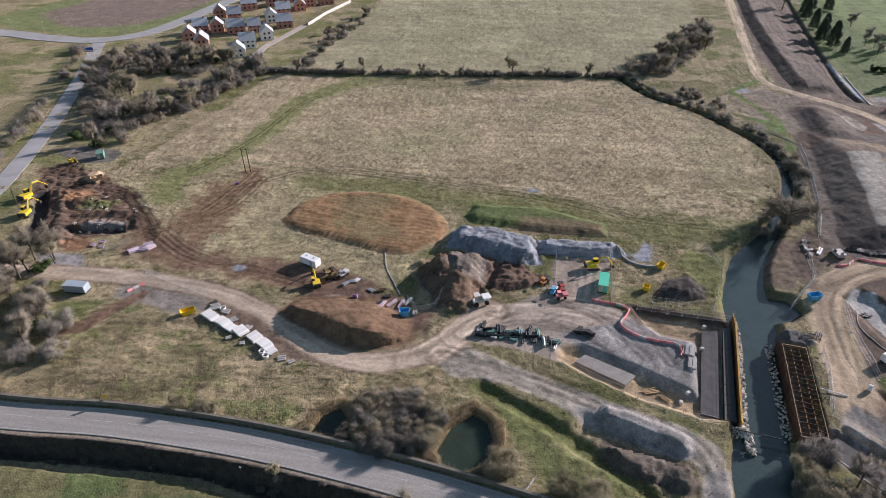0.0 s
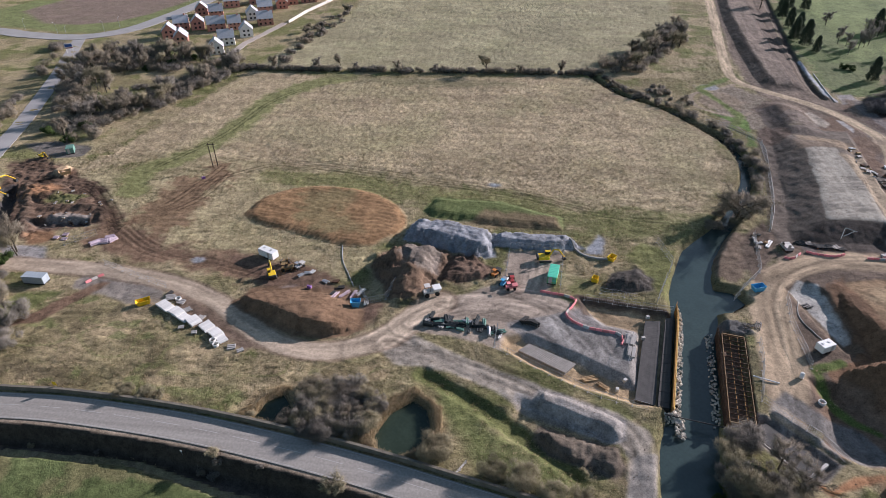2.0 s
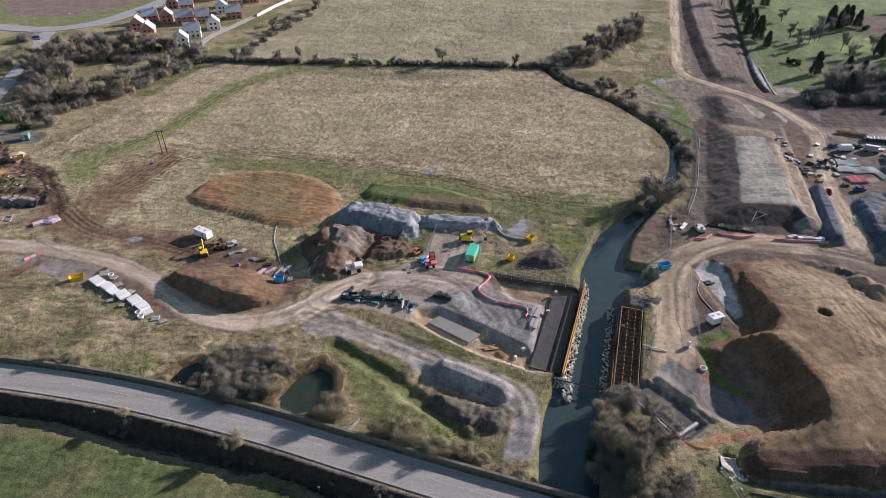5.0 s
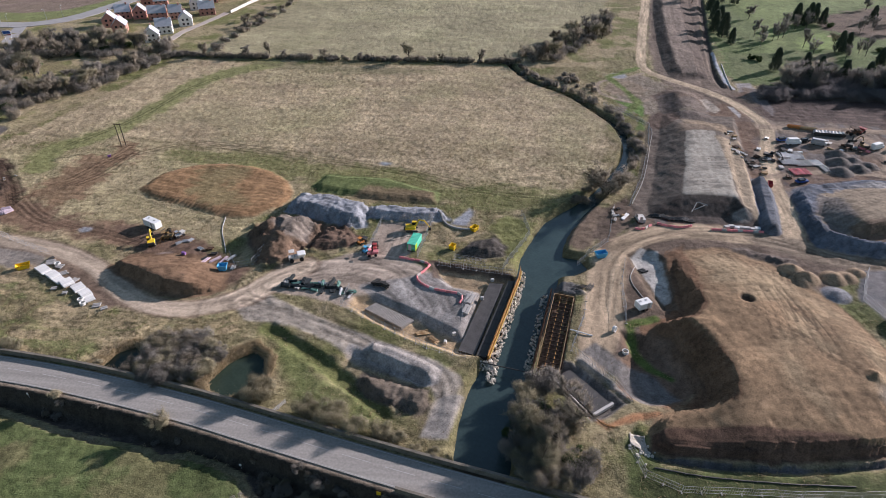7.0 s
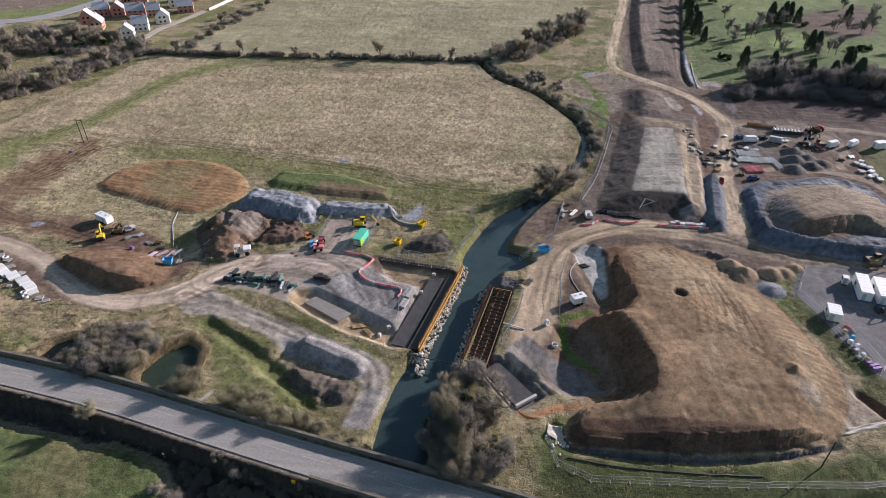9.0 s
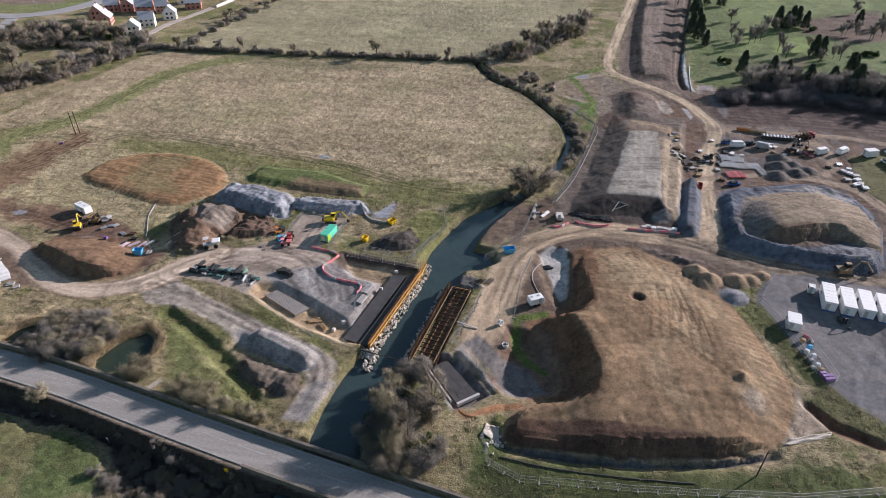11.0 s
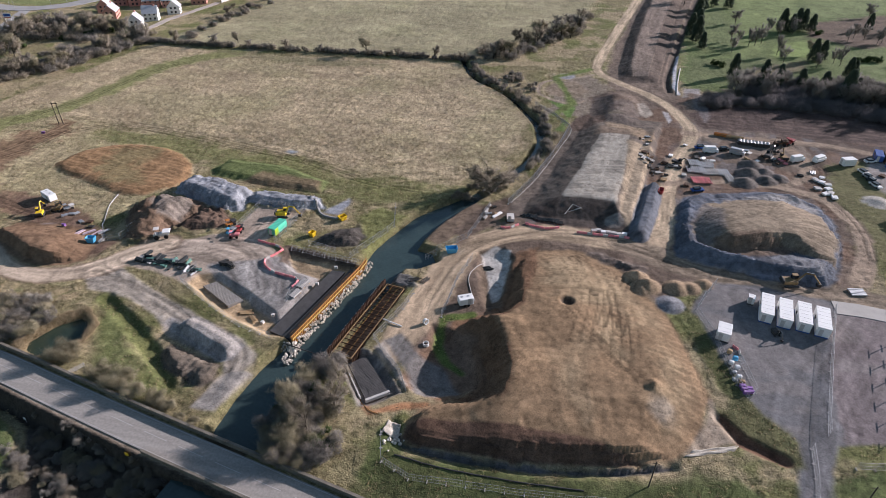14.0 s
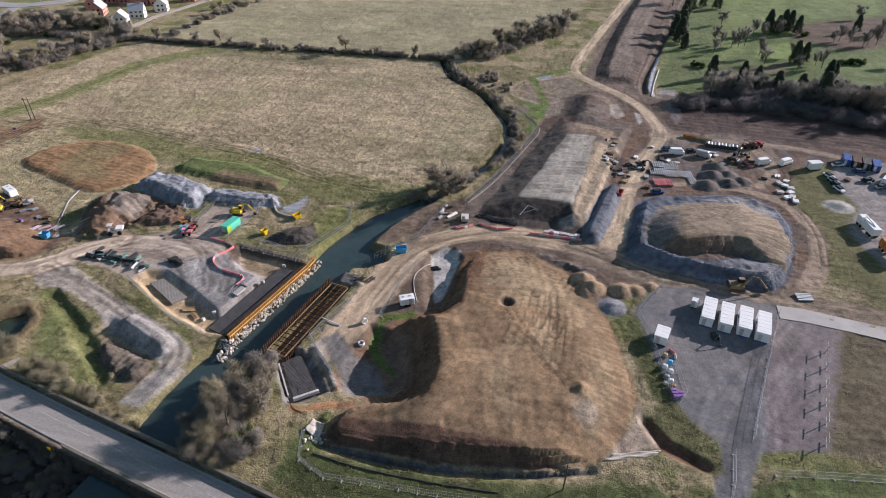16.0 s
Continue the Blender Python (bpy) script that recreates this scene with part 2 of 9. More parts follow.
GREY_TRACK = [(-83, 7), (-76, 13), (-64, 7), (-55, 3.3), (-42.1, -1.2), (-28.5, -6.2), (-22.3, -10), (-20.9, -16.4), (-23.6, -27.2), (-28.8, -27.2), (-27.2, -17.2), (-29.2, -13.4), (-41.5, -10.8), (-48.1, -7.8), (-54, -3.6), (-64, 1), (-77, 2)]
MOUND = [(16.5, -20.5), (15.9, -24.6), (19.4, -25.7), (27, -25.7), (38, -25.1), (48, -23.7), (59, -21.4), (68.7, -17.8), (72.5, -14), (75.3, -7.7), (77.4, -0.4), (76.3, 6), (74, 13.8), (72, 21.4), (69.7, 27.4), (65.4, 32.3), (62.4, 37.8), (58.4, 43.5), (52.5, 47.8), (44.6, 49), (36.6, 46.7), (32.5, 44), (31, 36), (30.6, 28), (30.4, 19), (28.5, 15.6), (22, 12.4), (20.5, 9.5), (25.2, 7.6), (26.6, 2), (28.4, -2), (29.8, -6), (29.4, -10.6), (27.5, -12.4), (22.6, -14), (18, -16.8)]
HOLLOW = [(14, 9), (20, 8), (25, 6), (28, -2), (29.5, -8), (25, -12), (18, -13.6), (13, -11.6), (10.5, -8.5), (13, -4), (14.5, 2)]
DRAIN = [(19.6, 42), (21.2, 33), (23, 24), (25.5, 17.6), (29.6, 19), (29.8, 30), (30.2, 42), (26, 46.4)]
STOCK = [(78, 85), (84, 91), (93, 94), (104, 97.5), (115, 98), (122, 92), (124, 80), (120, 62), (116.5, 52), (113, 47), (106, 45.6), (96, 47), (82, 50), (74.5, 52.6), (75.4, 68)]
COMPOUND = [(76.4, 28), (77.8, 33), (83, 42.5), (94, 43.6), (112, 41), (128, 37), (124, 30), (117, 6), (113.3, -2.6), (100.4, -7), (98, -14), (95.5, -26), (89, -27), (92.6, -8), (89.3, -5.4), (85.4, 0.8), (81.2, 11.4)]
HAUL = curve_through([(6, -6, 3), (9, 8, 4.5), (12, 24, 5), (15, 40, 4.5), (22, 50, 4), (38, 57, 4.3), (58, 56.5, 4.5), (68, 57, 5), (73, 70, 3.2), (75, 90, 2.6), (80, 115, 2.6), (85, 130, 2.6), (88, 146, 2.6), (83, 166, 2.4), (74, 182, 2.2), (60, 197, 2.2), (50, 213, 2.3), (52, 240, 2.4), (60, 290, 2.6), (72, 360, 2.8), (84, 440, 3)])
HAUL_EAST = curve_through([(60, 56, 4), (72, 51, 5), (84, 47, 4.5), (100, 46, 4), (116, 44.5, 4), (135, 43, 3.5)])
HAUL_NORTH = curve_through([(86, 143, 2.4), (100, 142, 2), (125, 143, 2), (146, 141, 2), (165, 129, 2), (190, 108, 2)])
TRACK_STOCK = curve_through([(75, 97, 1.6), (95, 103, 1.6), (112, 104, 2), (122, 112, 2), (126, 125, 2), (122, 140, 2)])
TRACK_STOCK_EAST = curve_through([(112, 104, 2), (124, 98, 2.3), (130, 82, 2.3), (128, 66, 2.5), (122, 52, 3)])
OVAL = curve_through([(-139, 60), (-136, 73), (-123, 82), (-102, 81), (-88, 70), (-85, 58), (-97, 46), (-117, 51), (-132, 55), (-139, 60)], 4)[:-1]
GREY_PILE = [(-85, 52), (-83.5, 62), (-72, 62), (-58, 58), (-57, 47), (-62, 45), (-74, 49)]
GREY_RIDGE = [(-58, 59), (-36, 60), (-32, 54), (-40, 51), (-58, 52)]
GREEN_BANK = [(-82, 70), (-79, 79), (-57, 79), (-37, 71), (-37, 62), (-57, 63), (-78, 66)]
BROWN_PILE = [(-92, 38), (-88.5, 46), (-84, 49), (-74, 49.5), (-68, 46), (-70, 39), (-71.5, 31), (-76, 24.5), (-83, 24), (-87, 31)]
BROWN_SPREAD = [(-72, 33), (-70, 46), (-63, 46), (-57, 41), (-59, 36), (-66, 33)]
SPOIL_BANK = [(-122.5, 18.5), (-119.5, 24), (-109, 26), (-97, 25.5), (-89.5, 19), (-87.5, 12.5), (-91, 9.6), (-96, 8), (-103, 8.8), (-111, 12), (-118.5, 15.5)]
DUG = [(-242, 86), (-232, 93), (-214, 84), (-202, 77), (-194, 72), (-187, 64), (-181, 56), (-180, 50), (-193, 44), (-196, 38), (-204, 37), (-214, 47), (-226, 62)]
SOIL_BAND = [(-190, 66), (-178, 55), (-165, 49), (-156, 42), (-145, 41), (-136, 41), (-127, 40), (-112, 37), (-100, 29), (-110, 22), (-124, 27), (-141, 31), (-152, 32), (-167, 34), (-179, 37), (-183, 46)]
SOIL_PATCH = [(-172, 50), (-175, 63), (-173, 72), (-174, 82), (-165, 86), (-163, 94), (-157, 94), (-152, 83), (-157, 73), (-154, 62), (-153, 54), (-161, 46)]
SLAB_SOIL = [(-141, 22), (-132, 20), (-122, 14), (-112, 7), (-108, 4), (-113, 1), (-119, 4), (-126, 6), (-135, 13), (-141, 18)]
SOIL_MID = [(-133, 38), (-112, 38), (-96, 28), (-84, 22), (-86, 14), (-92, 15), (-104, 26), (-118, 27)]
DARK_PILE = [(-29, 36), (-25, 43), (-18, 47), (-14, 42), (-15, 36), (-22, 34)]
EXCAV = [(-34.4, 31.5), (-10.8, 28), (-12.4, 25.1), (-16.8, -3.4), (-23.9, -3.4), (-37.1, 0.8), (-46.4, 5.7), (-53.5, 10.4), (-52.7, 14.4), (-47.4, 16.1), (-40.7, 13), (-33.6, 9.3), (-24.2, 4), (-22, 20), (-28.7, 21.2), (-32.8, 25.6)]
FIELD = [(-192, 200), (-146, 196), (-100, 199), (-21, 208), (-8, 186), (10, 160), (22, 140), (23, 120), (18, 98), (2, 77), (-50, 85), (-78, 93), (-157, 100), (-180, 97), (-211, 84)]
NORTH_FIELD = [(-195, 206), (-100, 209), (-20, 218), (5, 250), (40, 330), (60, 470), (-60, 480), (-180, 440), (-175, 330)]
HEDGE = curve_through([(-198, 203), (-161, 205), (-114, 207), (-74, 210), (-35, 212), (-14, 215)])
LEFT_ROAD = curve_through([(-232, 10), (-238, 40), (-246, 72), (-257, 103), (-272, 140), (-296, 192), (-318, 236), (-326, 252)])
FAR_ROAD = curve_through([(-700, 300), (-520, 282), (-401, 262), (-362, 253), (-326, 252), (-305, 272), (-297, 315), (-294, 360), (-280, 520), (-250, 900)])
CORRIDOR = [(38, 128), (62, 150), (56, 190), (54, 214), (60, 270), (78, 380), (120, 600), (170, 600), (118, 400), (96, 290), (84, 205), (90, 175), (90, 150), (74, 138)]
GOLF = [(92, 192), (124, 196), (240, 200), (420, 230), (700, 900), (200, 900), (130, 420), (100, 290), (88, 210)]
SLAB_CUT = [(-3.2, -7.6), (-0.4, -3), (3.5, -3.6), (12.6, -13.2), (8.2, -17.4), (5.2, -18.6)]
WINDROW = curve_through([(64.6, 60.5, 2.9), (67, 72, 3.2), (69.2, 84, 3.2), (70.6, 92, 2.6)])
COFFER = [(-6.7, -6.8), (-1.9, 22.4), (3.9, 21.3), (-0.9, -7.4)]
LEA = [(-330, -30), (-156, -29.4), (-138, -28.9), (-124, -28.4), (-113, -30.6), (-105, -32.4), (-96, -33.6), (-89, -34), (-83, -35), (-80.5, -36.4), (-74.5, -35), (-68, -36.2), (-62.5, -38), (-59.5, -41.5), (-57.5, -46), (-56, -60), (-60, -120), (-90, -300), (-330, -300)]

# ---- ground sheet ----
def axis(zones, low, high):
    """Grid lines: even steps within the zones, wider and wider beyond."""
    a = np.concatenate([np.arange(p, q, st) for p, q, st in zones]).tolist()
    for end, st, sign in ((high, zones[-1][2], 1), (low, zones[0][2], -1)):
        v = a[-1] if sign > 0 else a[0]
        while (end - v) * sign > 0:
            st *= 1.16
            v += st * sign
            a = a + [v] if sign > 0 else [v] + a
    return np.array(a)


gx = axis([(-430, -250, 2.5), (-250, 132, 0.5), (132, 260, 1.3)], -2600, 2600)
gy = axis([(-58, 104, 0.45), (104, 235, 0.95), (235, 420, 2.2)], -600, 3400)
GX, GY = np.meshgrid(gx, gy)


def flat_top(poly, height, slope, rough=0.0, seed=0, wob=1.0, size=5.0):
    """A heap or a plateau within an outline, with an uneven foot and surface."""
    d = sd_poly(poly, GX, GY, 6)
    near = d < wob + 0.1
    x, y = GX[near], GY[near]
    h = np.clip(-(d[near] + wob * (fbm(x, y, size, seed) - 0.5) * 2) * slope, 0, height)
    k = ramp(h / height, 0.55, 1.0)
    h = h - 0.12 * height * k * k
    out = np.zeros(GX.shape)
    out[near] = h + np.where(h > 0, rough * (fbm(x, y, size * 0.6, seed + 9) - 0.5) * np.minimum(1, h), 0)
    return out


def raise_to(h):
    global Zs
    Zs = np.maximum(Zs, Zs * (h <= 0) + h)


tone = np.zeros(GX.shape + (3,))
tuft = np.ones(GX.shape)


def paint(d, rgb, soft=0.8, wob=1.2, tufts=0.0, amount=1.0, seed=0, size=4.0, vary=0.12):
    """Lays a tone where the distance d is below zero, with a frayed edge."""
    near = d < soft + wob
    x, y = GX[near], GY[near]
    k = ramp(d[near] + wob * 2 * (fbm(x, y, size, seed, 3) - 0.5), soft, -soft) * amount
    v = 1 + vary * 2 * (fbm(x, y, 9, seed + 3, 3) - 0.5)
    tone[near] = tone[near] * (1 - k[:, None]) + np.array(rgb) * v[:, None] * k[:, None]
    tuft[near] = tuft[near] * (1 - k) + tufts * k


TAN, GREEN, DULL = (0.335, 0.272, 0.165), (0.165, 0.172, 0.066), (0.235, 0.2, 0.11)
SOIL = (0.155, 0.102, 0.073)

# rolling ground
ripple = 0.22 * (fbm(GX, GY, 2.2, 2, 2) - 0.5)
Zs = 0.5 * (fbm(GX, GY, 40, 1) - 0.5) + ripple
far = ramp(np.hypot(GX, GY - 100), 500, 2600)
Zs += far * 60 * fbm(GX, GY, 900, 5)
tone[:] = DULL

k = ramp(fbm(GX, GY, 15, 11), 0.42, 0.66) * 0.8
tone[:] = tone * (1 - k[..., None]) + np.array(GREEN) * k[..., None]
k = ramp(fbm(GX, GY, 11, 12), 0.44, 0.6)
tone[:] = tone * (1 - k[..., None]) + np.array(TAN) * k[..., None]

# fields
paint(sd_poly([(-205, 40), (-215, 84), (-157, 101), (-80, 94), (-88, 82), (-84, 62), (-90, 46), (-96, 30), (-130, 36), (-170, 34)], GX, GY), (0.385, 0.315, 0.19), 3, 6, 0.7, 0.85, seed=19, vary=0.3)
paint(sd_poly([(-180, 14), (-150, 18), (-116, 2), (-92, 0), (-80, 4), (-78, -4), (-100, -10), (-125, -16), (-180, -16)], GX, GY), (0.29, 0.23, 0.135), 3, 6, 0.8, 0.7, seed=18, vary=0.3)
paint(sd_poly(NORTH_FIELD, GX, GY), (0.34, 0.3, 0.185), 2, 2, 0.6, seed=20)
paint(sd_poly(FIELD, GX, GY), (0.435, 0.345, 0.222), 2, 3, 0.76, seed=21)
k = ramp(sd_poly(FIELD, GX, GY), 2, -4)
tone *= (1 + k * (0.5 * (fbm(GX * 0.45, GY, 9, 121, 4) - 0.5) + 0.45 * (fbm(GX * 0.4, GY * 1.3, 3.0, 122, 3) - 0.5)))[..., None]
k = k * ramp(fbm(GX, GY, 34, 123, 3), 0.5, 0.68)
tone[:] = tone * (1 - 0.45 * k[..., None]) + np.array((0.31, 0.28, 0.155)) * 0.45 * k[..., None]
k = ramp(sd_poly(NORTH_FIELD, GX, GY), 2, -4)
tone *= (1 + k * (0.45 * (fbm(GX * 0.5, GY, 16, 124, 4) - 0.5) + 0.3 * (fbm(GX * 0.4, GY, 5, 125, 3) - 0.5)))[..., None]
GREEN_RUN = curve_through([(-140, 196, 5), (-150, 190, 5), (-166, 165, 5), (-170, 130, 4), (-175, 105, 4), (-187, 84, 4), (-182, 70, 3)])
paint(sd_line(GREEN_RUN, GX, GY) - 1.5, (0.205, 0.205, 0.088), 2.5, 3, 0.4, 0.95, seed=22)
paint(sd_line(curve_through([(-150, 197, 2), (-100, 192, 6), (-60, 194, 3)]), GX, GY), (0.17, 0.155, 0.085), 3, 4, 0.6, 0.7, seed=23)
paint(sd_line(curve_through([(-140, 88, 5), (-110, 86, 6), (-85, 80, 7), (-50, 78, 6), (-25, 68, 6), (0, 70, 5), (-12, 52, 3), (-14, 40, 3)]), GX, GY), (0.195, 0.192, 0.08), 3, 5, 0.6, 0.85, seed=24)
paint(sd_poly(GOLF, GX, GY), (0.14, 0.178, 0.066), 4, 5, 0.5, seed=25)
for poly, rgb in (([(100, 262), (108, 264), (122, 262), (132, 300), (128, 372), (112, 352), (106, 310)], (0.15, 0.185, 0.075)),
                  ([(122, 250), (136, 262), (150, 312), (168, 330), (182, 378), (190, 470), (150, 470), (140, 380), (134, 310)], (0.195, 0.24, 0.09)),
                  ([(141, 258), (160, 264), (172, 286), (168, 296), (148, 284)], (0.215, 0.28, 0.09)),
                  ([(172, 250), (192, 240), (240, 262), (262, 300), (222, 290), (196, 272)], (0.18, 0.22, 0.085)),
                  ([(184, 352), (240, 385), (262, 460), (220, 480), (196, 420)], (0.18, 0.22, 0.085)),
                  ([(92, 200), (112, 212), (126, 236), (150, 246), (140, 256), (112, 246), (98, 246)], (0.145, 0.17, 0.072)),
                  ([(168, 214), (196, 206), (230, 226), (204, 236), (178, 236)], (0.165, 0.2, 0.08))):
    paint(sd_poly(poly, GX, GY), rgb, 3, 4, 0.1, seed=int(poly[0][0]), vary=0.25)
paint(sd_poly([(191, 348), (241, 377), (217, 299), (194, 287), (172, 304), (174, 330)], GX, GY), (0.15, 0.11, 0.08), 3, 4, 0.5, seed=191, vary=0.3)
paint(sd_poly([(113, 210), (128, 235), (159, 257), (150, 236), (128, 213)], GX, GY), (0.2, 0.165, 0.1), 2, 3, 0.6, seed=192, vary=0.3)
paint(sd_poly([(167.6, 290), (172.8, 295), (177.5, 289), (173, 287.4)], GX, GY), (0.5, 0.38, 0.24), 0.6, 0.5, 0, seed=193)
paint(sd_poly([(92, 168), (96, 166), (138, 172), (175, 163), (230, 150), (230, 196), (186, 206), (132, 210), (112, 202), (97, 186)], GX, GY), (0.1, 0.085, 0.062), 2, 3, 0.6, seed=194, vary=0.3)

# coarse patches in the rough grass by the road
rough_land = ramp(sd_poly([(-185, 16), (-150, 18), (-116, 1), (-92, -1), (-78, 3), (-76, -5), (-100, -18), (-185, -18)], GX, GY), 1, -3)
for size, seed, low, rgb, amount in ((7, 150, 0.55, (0.15, 0.12, 0.07), 0.75), (9, 152, 0.56, (0.4, 0.31, 0.19), 0.8), (6, 154, 0.58, (0.15, 0.17, 0.065), 0.7), (3.5, 156, 0.58, (0.13, 0.105, 0.065), 0.6)):
    k = rough_land * ramp(fbm(GX * 0.7, GY, size, seed, 4), low, low + 0.08) * amount
    tone[:] = tone * (1 - k[..., None]) + np.array(rgb) * k[..., None]
k = rough_land * ramp(np.abs(fbm(GX * 0.5, GY, 12, 158, 2) - 0.5), 0.02, 0.004) * 0.6
tone[:] = tone * (1 - k[..., None]) + np.array((0.2, 0.2, 0.085)) * k[..., None]

# soil and gravel
paint(sd_poly([(-440, 292), (-400, 272), (-352, 262), (-325, 262), (-306, 285), (-300, 330), (-296, 420), (-400, 460)], GX, GY), (0.19, 0.21, 0.09), 2, 1, 0.2, seed=126)
paint(sd_poly([(-412, 312), (-372, 281), (-347, 280), (-326, 289), (-315, 313), (-308, 353), (-303, 420), (-390, 450)], GX, GY), (0.23, 0.175, 0.14), 2, 1, 0.7, seed=127)
paint(sd_poly(CORRIDOR, GX, GY), (0.185, 0.14, 0.108), 2, 2, 0.1, seed=27, vary=0.3)
BENCH = [(59.5, 196), (60, 221), (64.5, 269), (72, 330), (80.4, 382), (96, 470), (124, 470), (107.3, 389.6), (94, 308), (86, 247.5), (79.3, 200)]
bench = -sd_poly(BENCH, GX, GY, 20)
Zs += np.clip(bench * 0.42, 0, 2.4) * ramp(GY, 196, 212)
# flanks: dark soil, with the shade of the slope put into its tone
paint(-bench, (0.12, 0.093, 0.075), 1.0, 1.2, 0, seed=60, vary=0.3)
paint(-bench + 6.2, (0.25, 0.195, 0.155), 0.9, 1.2, 0, seed=74, vary=0.25)
GULLY = curve_through([(82.9, 190, 0.9), (83.4, 210, 1.0), (90.2, 249, 1.1), (98.5, 296, 1.2), (117, 392, 1.4), (134, 470, 1.5)], 8)
gully = sd_line(GULLY, GX, GY)
Zs -= 1.2 * ramp(gully, 1.4, -0.8)
paint(gully - 0.6, (0.10, 0.078, 0.062), 0.6, 0.8, 0, seed=84)
paint(sd_line([(91.7, 249, 0.5), (87.7, 220, 0.8), (85.8, 196, 1.0), (87.2, 187, 0.6)], GX, GY), (0.5, 0.5, 0.52), 0.4, 0.3, 0, seed=80)
paint(sd_poly([(88, 180), (97.6, 184), (97, 197), (90.6, 196)], GX, GY), (0.33, 0.3, 0.28), 1, 1.2, 0, seed=86)
paint(sd_poly([(8, -5), (12, 20), (13, 45), (24, 60), (30, 75), (40, 130), (60, 150), (92, 190), (180, 175), (178, 120), (130, 100), (126, 60), (118, 40), (80, 42), (70, 30), (60, 30), (20, 0)], GX, GY), (0.178, 0.132, 0.1), 2, 3, 0.1, seed=28, vary=0.5)
works = ramp(sd_poly([(24, 60), (30, 75), (40, 130), (60, 150), (92, 190), (180, 175), (178, 120), (130, 100), (126, 60), (80, 52)], GX, GY), 1, -4)
for size, seed, low, rgb, amount in ((13, 281, 0.52, (0.1, 0.07, 0.055), 0.8), (9, 283, 0.55, (0.25, 0.2, 0.155), 0.75), (6, 285, 0.57, (0.17, 0.155, 0.15), 0.7), (18, 287, 0.54, (0.19, 0.115, 0.075), 0.6)):
    k = works * ramp(fbm(GX, GY * 0.7, size, seed, 4), low, low + 0.09) * amount
    tone[:] = tone * (1 - k[..., None]) + np.array(rgb) * k[..., None]
paint(sd_poly([(92, 150), (180, 148), (200, 165), (180, 180), (100, 178), (90, 165)], GX, GY), (0.09, 0.063, 0.054), 2, 3, 0.2, seed=228, vary=0.5)
for k in range(5):
    paint(sd_line(curve_through([(94, 152 + 3.4 * k, 0.5), (120, 150 + 3.8 * k, 0.5), (150, 149 + 3.6 * k, 0.5), (176, 146 + 3.2 * k, 0.5)]), GX, GY), (0.17, 0.12, 0.095), 0.5, 1.6, 0, 0.6, seed=290 + k)
paint(sd_poly([(30, 150), (52, 150), (56, 190), (46, 205), (30, 190)], GX, GY), (0.24, 0.195, 0.15), 2, 3, 0.5, seed=229)
paint(sd_poly([(128, 100), (135, 45), (190, 40), (190, 115), (150, 132), (132, 125)], GX, GY), (0.155, 0.145, 0.066), 2, 3, 0.45, seed=29)
paint(sd_poly([(150, 137), (146, 122), (143.5, 112), (148, 101), (143, 93), (141, 80), (146, 64), (180, 55), (195, 110), (178, 140)], GX, GY), (0.3, 0.268, 0.245), 1.2, 1.5, 0, seed=129, vary=0.2)
paint(sd_poly(SOIL_BAND, GX, GY), (0.205, 0.135, 0.09), 2.5, 5, 0.1, seed=30, vary=0.3)
paint(sd_poly(SOIL_PATCH, GX, GY), (0.205, 0.128, 0.08), 2.0, 6.0, 0.25, 0.85, seed=130, vary=0.3)
paint(sd_poly(SLAB_SOIL, GX, GY), (0.16, 0.115, 0.085), 1.2, 1.5, 0.1, seed=131, vary=0.3)
paint(sd_poly([(-118, 24), (-110, 28), (-100, 25.5), (-95, 21), (-106, 21)], GX, GY), (0.24, 0.205, 0.19), 1, 1.2, 0, seed=132)
paint(sd_poly([(-205, 36), (-189, 36), (-184, 29), (-196, 28)], GX, GY), (0.3, 0.285, 0.275), 1, 1.2, 0, seed=133)
paint(sd_poly(SOIL_MID, GX, GY), SOIL, 1.5, 2, 0.1, seed=31, vary=0.3)
paint(sd_poly(DUG, GX, GY), (0.135, 0.09, 0.064), 1.5, 2.5, 0, seed=32, vary=0.6)
paint(sd_poly([(-249, 103), (-236, 106), (-219, 103), (-217, 95), (-227, 91.5), (-240, 97)], GX, GY), (0.15, 0.135, 0.12), 1.2, 1.5, 0, seed=33, vary=0.3)
paint(sd_poly(YARD, GX, GY), (0.35, 0.286, 0.228), 0.8, 0.8, -0.5, seed=34, vary=0.2)
paint(sd_poly(GREY_TRACK, GX, GY), (0.335, 0.292, 0.24), 0.6, 0.5, -0.4, seed=35, vary=0.2)
paint(sd_line([(-166, 22, 4), (-146, 18, 4)], GX, GY), (0.24, 0.21, 0.18), 0.8, 1, 0, seed=36)
paint(sd_line(TRACK, GX, GY) - 0.9, (0.23, 0.17, 0.125), 0.5, 0.6, 0, 0.8, seed=137)
paint(sd_line(TRACK, GX, GY), (0.43, 0.345, 0.26), 0.4, 0.35, -0.8, seed=37)
paint(sd_line(HAUL, GX, GY), (0.45, 0.342, 0.232), 0.8, 0.8, -0.4, seed=38)
paint(np.where(GY > 62, sd_line(HAUL, GX, GY), 5.0), (0.52, 0.405, 0.275), 0.35, 0.3, 0, seed=138)
paint(sd_line(HAUL_EAST, GX, GY), (0.25, 0.195, 0.14), 1, 1, 0, seed=39)
for line in (HAUL_NORTH, TRACK_STOCK, TRACK_STOCK_EAST):
    paint(sd_line(line, GX, GY), (0.33, 0.25, 0.18), 0.7, 0.7, 0, seed=40)
paint(sd_poly(COMPOUND, GX, GY), (0.165, 0.161, 0.162), 0.7, 0.7, -1.0, seed=41, vary=0.1)

